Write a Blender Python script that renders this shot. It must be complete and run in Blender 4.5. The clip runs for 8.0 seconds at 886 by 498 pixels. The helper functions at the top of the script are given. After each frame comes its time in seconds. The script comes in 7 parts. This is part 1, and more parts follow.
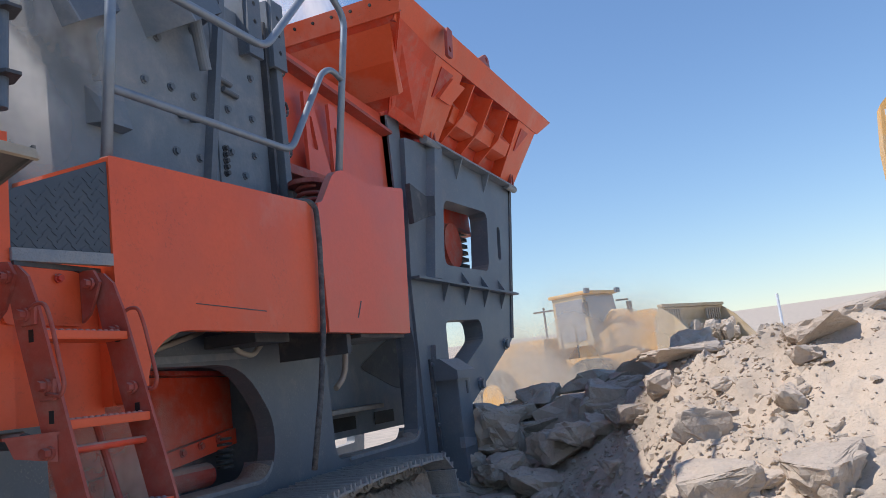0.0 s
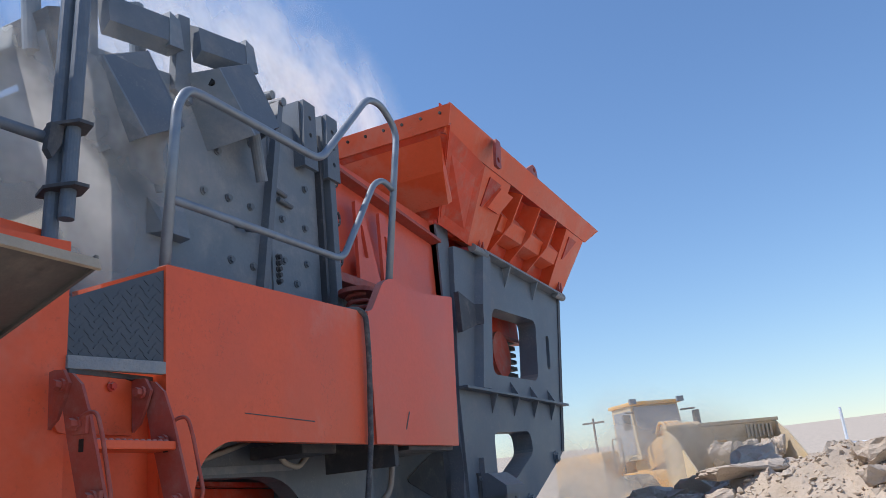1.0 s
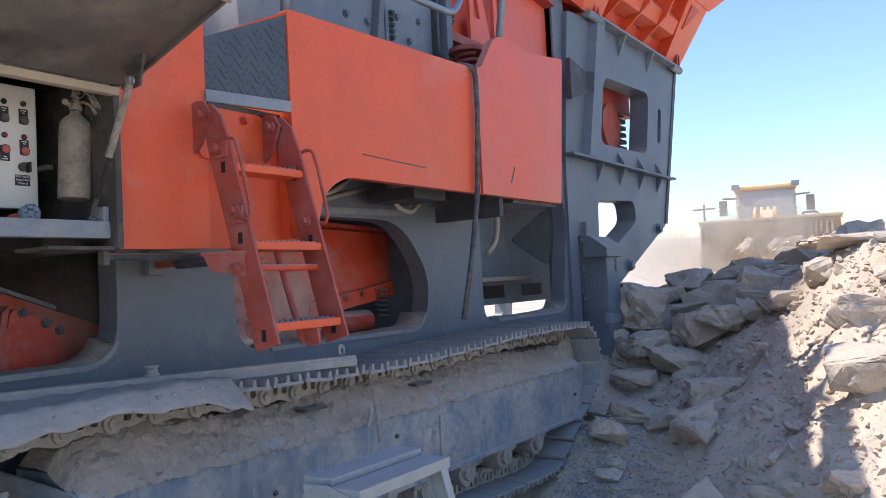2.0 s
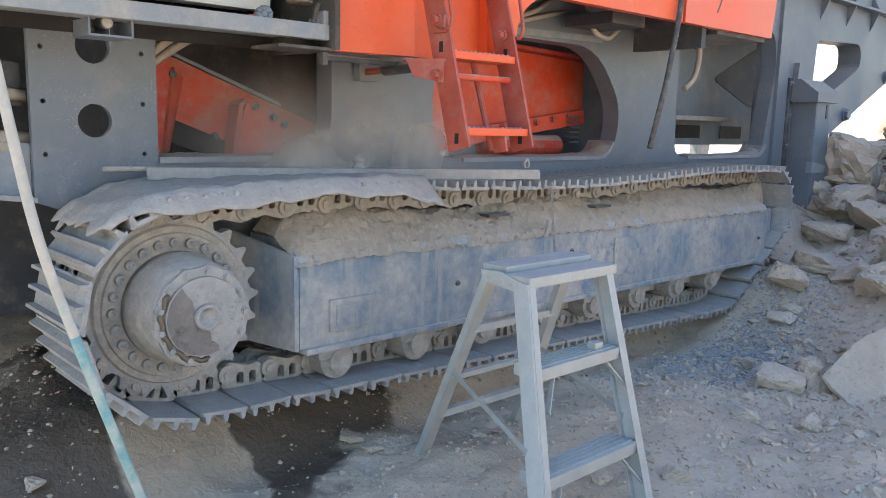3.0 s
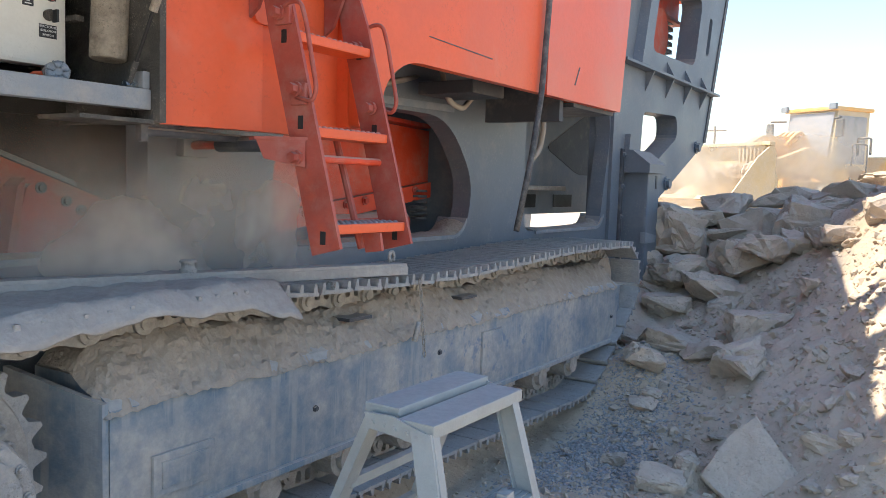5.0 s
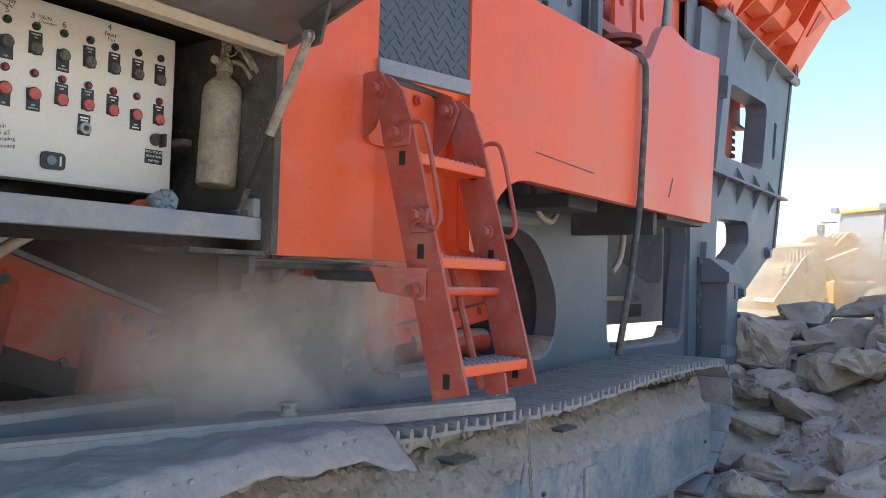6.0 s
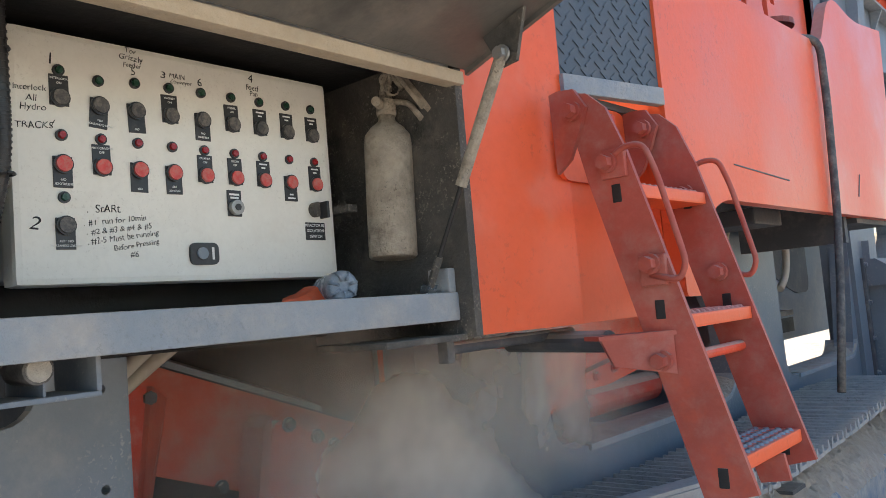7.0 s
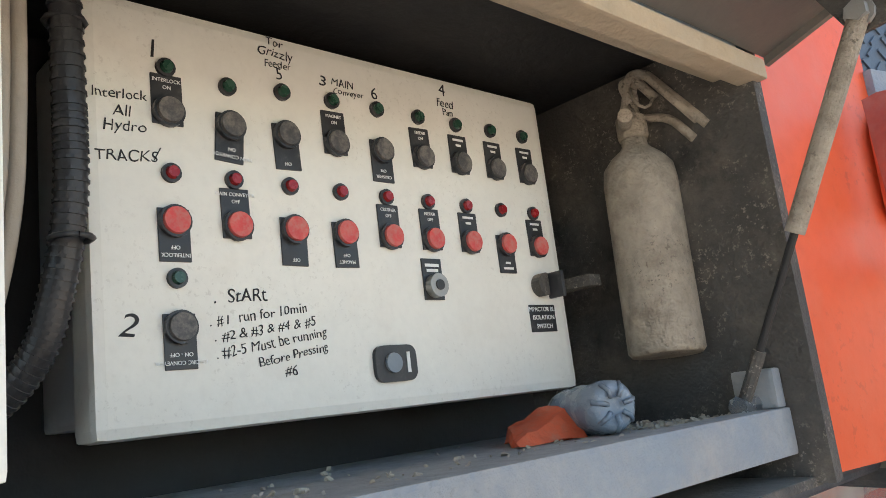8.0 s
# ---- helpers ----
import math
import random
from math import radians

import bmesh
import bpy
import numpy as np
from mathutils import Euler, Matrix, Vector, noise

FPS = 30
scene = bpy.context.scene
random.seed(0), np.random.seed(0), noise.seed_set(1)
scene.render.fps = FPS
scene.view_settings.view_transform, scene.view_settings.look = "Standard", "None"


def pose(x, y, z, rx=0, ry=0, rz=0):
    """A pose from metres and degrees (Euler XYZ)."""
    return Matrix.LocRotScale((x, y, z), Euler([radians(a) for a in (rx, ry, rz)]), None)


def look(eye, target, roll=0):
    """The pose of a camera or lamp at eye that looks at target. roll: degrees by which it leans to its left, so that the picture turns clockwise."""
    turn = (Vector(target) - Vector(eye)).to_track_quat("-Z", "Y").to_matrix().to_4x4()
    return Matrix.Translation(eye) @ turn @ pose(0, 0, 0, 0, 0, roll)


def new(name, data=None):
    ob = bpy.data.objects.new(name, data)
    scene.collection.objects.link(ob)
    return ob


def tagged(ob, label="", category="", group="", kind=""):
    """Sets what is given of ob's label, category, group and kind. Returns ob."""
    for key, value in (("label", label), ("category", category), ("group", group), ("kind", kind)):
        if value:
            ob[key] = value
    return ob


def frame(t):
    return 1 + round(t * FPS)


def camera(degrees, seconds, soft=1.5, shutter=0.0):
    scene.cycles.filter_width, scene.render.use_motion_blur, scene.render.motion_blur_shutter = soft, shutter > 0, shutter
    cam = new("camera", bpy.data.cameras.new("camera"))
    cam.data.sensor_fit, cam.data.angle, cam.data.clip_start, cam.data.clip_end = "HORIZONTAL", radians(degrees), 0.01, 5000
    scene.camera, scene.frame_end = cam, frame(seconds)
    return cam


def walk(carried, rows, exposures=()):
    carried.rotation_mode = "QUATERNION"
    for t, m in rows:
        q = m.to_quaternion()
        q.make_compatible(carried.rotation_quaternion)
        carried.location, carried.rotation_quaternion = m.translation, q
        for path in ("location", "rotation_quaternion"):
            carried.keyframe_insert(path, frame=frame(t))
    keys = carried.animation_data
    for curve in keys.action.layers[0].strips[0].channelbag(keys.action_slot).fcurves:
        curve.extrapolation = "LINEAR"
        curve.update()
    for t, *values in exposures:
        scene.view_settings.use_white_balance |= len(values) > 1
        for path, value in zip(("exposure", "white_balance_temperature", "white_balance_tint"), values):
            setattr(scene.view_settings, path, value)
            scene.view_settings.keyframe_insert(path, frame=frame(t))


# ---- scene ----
cam = camera(58.0, 8.0, soft=0.8)
PATH = [
    (0, (2.451, -2.013, 1.748), (1.719, -0.18, 2.069), -6.9),
    (0.5, (2.439, -1.999, 1.759), (1.658, -0.197, 2.135), -6.8),
    (1, (2.419, -1.998, 1.768), (1.635, -0.256, 2.36), -6.1),
    (1.5, (2.406, -2.011, 1.722), (1.446, -0.337, 2.249), -3.7),
    (2, (2.508, -2.134, 1.573), (1.407, -0.466, 1.657), -2.9),
    (2.2, (2.546, -2.232, 1.51), (1.365, -0.621, 1.414), -1.9),
    (3.3, (2.712, -2.301, 1.448), (1.223, -1.002, 1.137), 1.9),
    (3.5, (2.705, -2.289, 1.44), (1.218, -0.989, 1.128), 2.5),
    (4, (2.531, -2.297, 1.441), (1.081, -0.953, 1.135), 2.4),
    (4.5, (2.287, -2.146, 1.482), (1.048, -0.603, 1.196), 3.1),
    (4.7, (2.182, -2.042, 1.532), (1.037, -0.422, 1.287), 3.1),
    (5.8, (1.692, -1.912, 1.69), (0.608, -0.231, 1.725), 1.3),
    (6, (1.622, -1.898, 1.7), (0.458, -0.273, 1.776), 1.6),
    (6.5, (1.379, -1.784, 1.76), (0.069, -0.276, 1.842), -0.4),
    (7, (1.043, -1.723, 1.816), (-0.268, -0.22, 1.973), -4.9),
    (7.5, (0.683, -1.608, 1.845), (-0.64, -0.124, 2.057), -6.1),
    (8, (0.399, -1.462, 1.914), (-1.018, -0.104, 2.298), -7.0),
]
walk(cam, [(t, look(eye, target, roll)) for t, eye, target, roll in PATH],
     exposures=[(0, 0.84, 5750, 14), (1, 0.84, 5650, 13), (1.5, 0.92, 5700, 14), (2.0, 1.55, 5850, 16), (2.2, 1.85, 6200, 14), (3.3, 2.55, 6950, 12), (4.5, 2.25, 6850, 11), (5.8, 1.9, 6400, 11), (6.5, 2.12, 6350, 9), (7, 2.03, 6350, 9), (7.5, 2.05, 6400, 9), (8, 2.38, 6400, 9)])

# ---- world and sun ----
SUN_EL, SUN_AZ = 55.5, 240.0      # degrees above the horizon; compass bearing from +y, clockwise
world = bpy.data.worlds.new("sky")
scene.world = world
world.use_nodes = True
sky = world.node_tree.nodes.new("ShaderNodeTexSky")
sky.sky_type = 'NISHITA'
sky.sun_disc = False
sky.sun_elevation = radians(SUN_EL)
sky.sun_rotation = radians(SUN_AZ)
sky.altitude, sky.air_density, sky.dust_density, sky.ozone_density = 300, 1.4, 0.0, 4.0
world.node_tree.nodes["Background"].inputs[1].default_value = 0.073
world.node_tree.links.new(sky.outputs[0], world.node_tree.nodes["Background"].inputs[0])
sun = new("sun", bpy.data.lights.new("sun", 'SUN'))
sun.data.energy, sun.data.angle, sun.data.color = 2.35, radians(0.6), (1.0, 0.88, 0.72)
az, el = radians(SUN_AZ), radians(SUN_EL)
sun_from = Vector((math.sin(az) * math.cos(el), math.cos(az) * math.cos(el), math.sin(el)))
sun.matrix_world = look(sun_from * 60, (0, 0, 0))


# ---- materials ----
def mat(name, base, rough=0.6, metal=0.0, dust=None, dust_amount=0.0, dust_up=0.0, grain=0.06, scale=3.0,
        bump=0.15, bump_scale=60.0, streak=0.0, second=None, second_amount=0.0, spec=0.4, speck=None, speck_scale=120.0, speck_amount=0.5, island=0.0):
    """A painted or bare surface with blotches, grain, settled dust, streaks and relief, all in metres."""
    m = bpy.data.materials.new(name)
    m.use_nodes = True
    t = m.node_tree
    n, l = t.nodes, t.links
    b = n["Principled BSDF"]
    b.inputs["Metallic"].default_value = metal
    b.inputs["Specular IOR Level"].default_value = spec
    geo = n.new("ShaderNodeNewGeometry")
    info = n.new("ShaderNodeObjectInfo")

    def noise_at(s, detail=5.0, vec=None, rough_=0.6):
        x = n.new("ShaderNodeTexNoise")
        x.inputs["Scale"].default_value = s
        x.inputs["Detail"].default_value = detail
        x.inputs["Roughness"].default_value = rough_
        l.new(vec if vec else geo.outputs["Position"], x.inputs["Vector"])
        return x.outputs["Fac"]

    def ramp(sock, lo, hi, a=0.0, c=1.0):
        x = n.new("ShaderNodeMapRange")
        x.interpolation_type = 'SMOOTHSTEP'
        x.inputs[1].default_value, x.inputs[2].default_value = lo, hi
        x.inputs[3].default_value, x.inputs[4].default_value = a, c
        l.new(sock, x.inputs[0])
        return x.outputs[0]

    def mixc(fac, a, c):
        x = n.new("ShaderNodeMix")
        x.data_type = 'RGBA'
        for sock, v in ((x.inputs[0], fac), (x.inputs[6], a), (x.inputs[7], c)):
            if isinstance(v, (tuple, list)):
                sock.default_value = (*v, 1)
            elif isinstance(v, float):
                sock.default_value = v
            else:
                l.new(v, sock)
        return x.outputs[2]

    def mathn(op, a, c=0.0):
        x = n.new("ShaderNodeMath")
        x.operation = op
        for sock, v in ((x.inputs[0], a), (x.inputs[1], c)):
            if isinstance(v, float):
                sock.default_value = v
            else:
                l.new(v, sock)
        return x.outputs[0]

    big, fine = noise_at(scale, 6.0), noise_at(scale * 22, 4.0)
    lighter = tuple(min(1, c * (1 + 2.2 * grain) + 0.01) for c in base)
    darker = tuple(c * (1 - 2.2 * grain) for c in base)
    col = mixc(ramp(big, 0.3, 0.7), darker, lighter)
    col = mixc(mathn('MULTIPLY', ramp(fine, 0.35, 0.75), 0.3), col, tuple(c * 0.8 for c in base))
    tone = mixc(ramp(info.outputs["Random"], 0, 1), tuple(c * 0.9 for c in base), tuple(min(1, c * 1.1) for c in base))
    col = mixc(0.35, col, tone)
    if island:                        # each loose piece has its own shade
        piece = mixc(geo.outputs["Random Per Island"], tuple(c * (1 - island) for c in base), tuple(min(1, c * (1 + island)) for c in base))
        col = mixc(0.6, col, piece)
    if second:
        col = mixc(mathn('MULTIPLY', ramp(noise_at(scale * 0.6, 5.0, rough_=0.7), 0.52, 0.66), second_amount), col, second)
    rough_sock = ramp(big, 0.3, 0.7, max(0.05, rough - 0.1), min(1, rough + 0.1))
    if dust:
        amount = ramp(noise_at(scale * 1.7, 8.0, rough_=0.7), 0.62 - dust_amount * 0.6, 0.95 - dust_amount * 0.5)
        amount = mathn('MULTIPLY', amount, min(1.0, dust_amount * 1.6))
        if streak:
            sep = n.new("ShaderNodeMapping")
            sep.inputs["Scale"].default_value = (9, 9, 0.7)
            l.new(geo.outputs["Position"], sep.inputs[0])
            runs = ramp(noise_at(2.2, 4.0, sep.outputs[0]), 0.42, 0.62)
            amount = mathn('MAXIMUM', mathn('MULTIPLY', runs, streak), amount)
        if dust_up:
            s = n.new("ShaderNodeSeparateXYZ")
            l.new(geo.outputs["Normal"], s.inputs[0])
            up = mathn('MULTIPLY', ramp(s.outputs[2], 0.25, 0.8), dust_up)
            amount = mathn('MAXIMUM', amount, up)
        dusty = mixc(ramp(noise_at(35, 5.0), 0.3, 0.7), tuple(c * 0.82 for c in dust), dust)
        col = mixc(amount, col, dusty)
        r = n.new("ShaderNodeMix")
        l.new(amount, r.inputs[0])
        l.new(rough_sock, r.inputs[2])
        r.inputs[3].default_value = 0.95
        rough_sock = r.outputs[0]
    if speck:
        patches = ramp(noise_at(speck_scale * 0.06, 3.0), 0.42, 0.66)
        spots = ramp(noise_at(speck_scale, 3.0, rough_=0.7), 0.56, 0.66)
        col = mixc(mathn('MULTIPLY', mathn('MULTIPLY', patches, spots), speck_amount), col, speck)
    l.new(col, b.inputs["Base Color"])
    l.new(rough_sock, b.inputs["Roughness"])
    if bump:
        bp = n.new("ShaderNodeBump")
        bp.inputs["Strength"].default_value = bump
        bp.inputs["Distance"].default_value = 0.012
        l.new(mathn('ADD', noise_at(bump_scale, 6.0), mathn('MULTIPLY', noise_at(bump_scale * 0.15, 4.0), 1.4)), bp.inputs["Height"])
        l.new(bp.outputs[0], b.inputs["Normal"])
    return m


DUST = (0.43, 0.385, 0.335)
ORANGE = (0.74, 0.105, 0.03)
GREY = (0.135, 0.16, 0.19)
m_orange = mat("orange_paint", ORANGE, 0.42, dust=DUST, dust_amount=0.12, dust_up=0.35, grain=0.05, scale=1.6, bump=0.06, second=(0.69, 0.20, 0.125), second_amount=0.6, speck=(0.34, 0.06, 0.03), speck_scale=60, speck_amount=0.35)
m_orange_dirty = mat("dirty_orange_paint", (0.66, 0.07, 0.025), 0.5, dust=DUST, dust_amount=0.3, dust_up=0.8, grain=0.08, scale=3, bump=0.15)
m_red_faded = mat("faded_red_paint", (0.37, 0.072, 0.050), 0.5, dust=(0.42, 0.24, 0.20), dust_amount=0.34, dust_up=0.6, grain=0.1, scale=6, bump=0.12, second=(0.55, 0.09, 0.04), second_amount=0.5)
m_red_deep = mat("deep_red_paint", (0.48, 0.04, 0.02), 0.5, dust=DUST, dust_amount=0.35, dust_up=0.85, scale=5)
m_pink_dust = mat("pink_dusted_paint", (0.52, 0.075, 0.04), 0.6, dust=(0.42, 0.30, 0.25), dust_amount=0.40, dust_up=0.7, grain=0.06, scale=3.5, bump=0.15)
m_grey = mat("blue_grey_paint", GREY, 0.5, dust=DUST, dust_amount=0.24, dust_up=0.75, grain=0.07, scale=2.0, bump=0.10, speck=(0.40, 0.37, 0.33), speck_scale=90, speck_amount=0.4)
m_grey_dusty = mat("dusty_grey_paint", (0.19, 0.225, 0.26), 0.55, dust=(0.46, 0.445, 0.43), dust_amount=0.36, dust_up=0.9, grain=0.07, scale=2.2, bump=0.12)
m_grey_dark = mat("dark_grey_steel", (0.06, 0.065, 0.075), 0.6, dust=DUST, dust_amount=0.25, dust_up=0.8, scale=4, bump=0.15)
m_beam = mat("worn_blue_grey_beam", (0.10, 0.175, 0.25), 0.6, dust=(0.50, 0.47, 0.42), dust_amount=0.54, dust_up=0.95, streak=0.5, scale=1.7, bump=0.4, bump_scale=45, speck=(0.13, 0.195, 0.29), speck_scale=11, speck_amount=0.85)
m_track = mat("dusty_track_steel", (0.30, 0.31, 0.31), 0.7, metal=0.0, dust=(0.48, 0.455, 0.42), dust_amount=0.5, dust_up=0.45, scale=9, bump=0.8, bump_scale=90, speck=(0.15, 0.14, 0.13), speck_scale=70, speck_amount=0.65)
m_link = mat("dirt_caked_link_steel", (0.30, 0.285, 0.26), 0.8, dust=(0.52, 0.485, 0.43), dust_amount=0.5, dust_up=0.8, scale=12, bump=0.7, bump_scale=80)
m_rail = mat("galvanised_tube", (0.25, 0.29, 0.34), 0.4, metal=0.35, dust=DUST, dust_amount=0.2, dust_up=0.3, scale=10, bump=0.1)
# near-black, for the cabinet inside and for slots and holes drawn flat
m_cab_in = mat("near_black_sheet", (0.016, 0.016, 0.017), 0.65, dust=(0.30, 0.27, 0.23), dust_amount=0.07, dust_up=0.7, scale=5, bump=0.2, second=(0.03, 0.028, 0.026), second_amount=0.5)
m_cab_side = mat("dirty_dark_sheet", (0.07, 0.066, 0.06), 0.7, dust=(0.30, 0.255, 0.205), dust_amount=0.34, dust_up=0.85, scale=5, bump=0.6, bump_scale=110, second=(0.018, 0.018, 0.018), second_amount=0.9, speck=(0.34, 0.30, 0.25), speck_scale=160, speck_amount=0.7)
m_flap = mat("oily_flap_sheet", (0.12, 0.115, 0.105), 0.45, dust=(0.36, 0.31, 0.25), dust_amount=0.36, scale=2.6, bump=0.12, second=(0.03, 0.03, 0.03), second_amount=0.7)
m_sill = mat("dusty_light_steel", (0.22, 0.25, 0.28), 0.6, dust=(0.46, 0.42, 0.375), dust_amount=0.42, dust_up=0.9, scale=4, bump=0.45, speck=(0.16, 0.17, 0.18), speck_scale=90, speck_amount=0.5)
m_tan = mat("dusty_tan_seal", (0.46, 0.37, 0.26), 0.8, dust=(0.55, 0.47, 0.36), dust_amount=0.4, dust_up=0.9, scale=8, bump=0.5)
m_white = mat("off_white_enamel", (0.72, 0.705, 0.64), 0.38, dust=(0.55, 0.49, 0.40), dust_amount=0.2, grain=0.025, scale=4, bump=0.03, speck=(0.16, 0.12, 0.08), speck_scale=150, speck_amount=0.18)
m_white_dirty = mat("dirty_white_sheet", (0.78, 0.79, 0.79), 0.45, dust=DUST, dust_amount=0.14, scale=3)
m_black = mat("black_plastic", (0.026, 0.027, 0.03), 0.4, dust=(0.35, 0.31, 0.27), dust_amount=0.16, dust_up=0.3, scale=30, bump=0.1)
m_knob = mat("dusty_black_button", (0.05, 0.05, 0.052), 0.5, dust=(0.28, 0.25, 0.22), dust_amount=0.45, scale=50, bump=0.1)
m_redbtn = mat("red_button_plastic", (0.55, 0.05, 0.045), 0.4, dust=(0.5, 0.27, 0.23), dust_amount=0.45, scale=50, bump=0.05)
m_redlamp = mat("dark_red_lens", (0.28, 0.012, 0.014), 0.25, bump=0.0, scale=60)
m_greenlamp = mat("dark_green_lens", (0.022, 0.065, 0.042), 0.25, bump=0.0, scale=60)
m_ink = mat("black_marker_ink", (0.012, 0.012, 0.014), 0.6, bump=0.0)
m_ink_faint = mat("white_print", (0.75, 0.75, 0.73), 0.6, bump=0.0)
m_chrome = mat("worn_bright_metal", (0.55, 0.55, 0.54), 0.3, metal=1.0, scale=20, bump=0.05)
m_worn = mat("dulled_metal", (0.30, 0.30, 0.29), 0.45, metal=0.7, dust=(0.40, 0.36, 0.30), dust_amount=0.3, scale=30, bump=0.1)
m_ext = mat("dust_coated_cylinder", (0.20, 0.17, 0.135), 0.85, dust=(0.46, 0.40, 0.32), dust_amount=0.62, dust_up=0.6, scale=11, bump=0.8, bump_scale=130, streak=0.25, speck=(0.09, 0.075, 0.06), speck_scale=140, speck_amount=0.7)
m_alu = mat("dusty_aluminium", (0.36, 0.39, 0.385), 0.5, metal=0.1, dust=(0.52, 0.49, 0.45), dust_amount=0.34, dust_up=0.55, scale=12, bump=0.2)
m_teal = mat("worn_teal_paint", (0.07, 0.27, 0.30), 0.5, dust=(0.50, 0.48, 0.44), dust_amount=0.45, scale=8, bump=0.15)
m_pole = mat("pale_painted_pipe", (0.31, 0.33, 0.32), 0.5, dust=(0.54, 0.5, 0.46), dust_amount=0.5, scale=6, bump=0.15, second=(0.05, 0.30, 0.34), second_amount=0.7)
m_rubber = mat("dusty_rubber", (0.055, 0.057, 0.06), 0.7, dust=(0.30, 0.28, 0.26), dust_amount=0.4, dust_up=0.6, scale=12, bump=0.15)
m_cable = mat("dusty_beige_cable", (0.40, 0.36, 0.30), 0.7, dust=DUST, dust_amount=0.4, scale=14, bump=0.2)
m_cloth = mat("dust_caked_cloth", (0.31, 0.305, 0.295), 0.95, dust=(0.43, 0.41, 0.38), dust_amount=0.55, dust_up=0.8, scale=6, bump=0.5, bump_scale=70)
m_bottle = mat("crumpled_clear_plastic", (0.24, 0.28, 0.33), 0.25, dust=(0.5, 0.48, 0.46), dust_amount=0.25, scale=30, bump=0.3)
m_rag = mat("orange_rag", (0.75, 0.13, 0.05), 0.9, dust=(0.45, 0.3, 0.22), dust_amount=0.3, scale=20, bump=0.4)
m_caked = mat("caked_dirt", (0.37, 0.315, 0.255), 0.95, dust=(0.48, 0.425, 0.36), dust_amount=0.5, scale=9, bump=1.0, bump_scale=45)
m_gravel = mat("blue_grey_gravel", (0.34, 0.345, 0.345), 0.9, dust=(0.48, 0.46, 0.43), dust_amount=0.4, scale=9, bump=0.5, island=0.4)
m_stone = mat("broken_stone", (0.50, 0.415, 0.32), 0.92, dust=(0.62, 0.53, 0.42), dust_amount=0.45, dust_up=0.75, grain=0.12, scale=5, bump=0.9, bump_scale=60, island=0.25)
m_rock = mat("broken_rock", (0.49, 0.41, 0.325), 0.92, dust=(0.61, 0.52, 0.415), dust_amount=0.4, dust_up=0.55, grain=0.16, scale=3.2, bump=1.0, bump_scale=34, speck=(0.22, 0.19, 0.16), speck_scale=48, speck_amount=0.65)
m_oily = mat("oily_dirt", (0.20, 0.185, 0.17), 0.6, dust=(0.34, 0.32, 0.30), dust_amount=0.35, scale=14, bump=0.9, bump_scale=120, second=(0.07, 0.065, 0.06), second_amount=0.8)
m_mud = mat("wet_brown_mud", (0.115, 0.085, 0.062), 0.3, dust=(0.25, 0.21, 0.17), dust_amount=0.25, scale=4, bump=0.3)
m_yellow = mat("loader_yellow", (0.76, 0.40, 0.09), 0.6, dust=(0.66, 0.54, 0.36), dust_amount=0.45, dust_up=0.8, scale=1.4, bump=0.1)
m_bucket = mat("worn_bucket_steel", (0.56, 0.42, 0.23), 0.7, dust=(0.66, 0.56, 0.42), dust_amount=0.5, dust_up=0.8, scale=1.2, bump=0.3)
m_tyre = mat("tyre_rubber", (0.05, 0.048, 0.045), 0.8, dust=(0.5, 0.45, 0.36), dust_amount=0.5, scale=3)
# fading and the pinkish sheen of the sky, both held in the base colour
m_orange_pinkish = mat("pinkish_orange_paint", (0.70, 0.118, 0.062), 0.4, dust=DUST, dust_amount=0.14, dust_up=0.5, grain=0.05, scale=1.8, bump=0.05, second=(0.72, 0.17, 0.11), second_amount=0.4)
m_tread = mat("dark_tread_steel", (0.075, 0.09, 0.11), 0.5, dust=DUST, dust_amount=0.14, dust_up=0.3, scale=5, bump=0.1)
m_rail_dark = mat("dark_painted_tube", (0.12, 0.15, 0.19), 0.45, dust=DUST, dust_amount=0.2, dust_up=0.4, scale=10, bump=0.1)
m_cream = mat("pale_cream_sheet", (0.62, 0.58, 0.50), 0.9, dust=(0.70, 0.65, 0.56), dust_amount=0.5, scale=2)
m_timber = mat("grey_timber", (0.23, 0.20, 0.17), 0.9, scale=6)


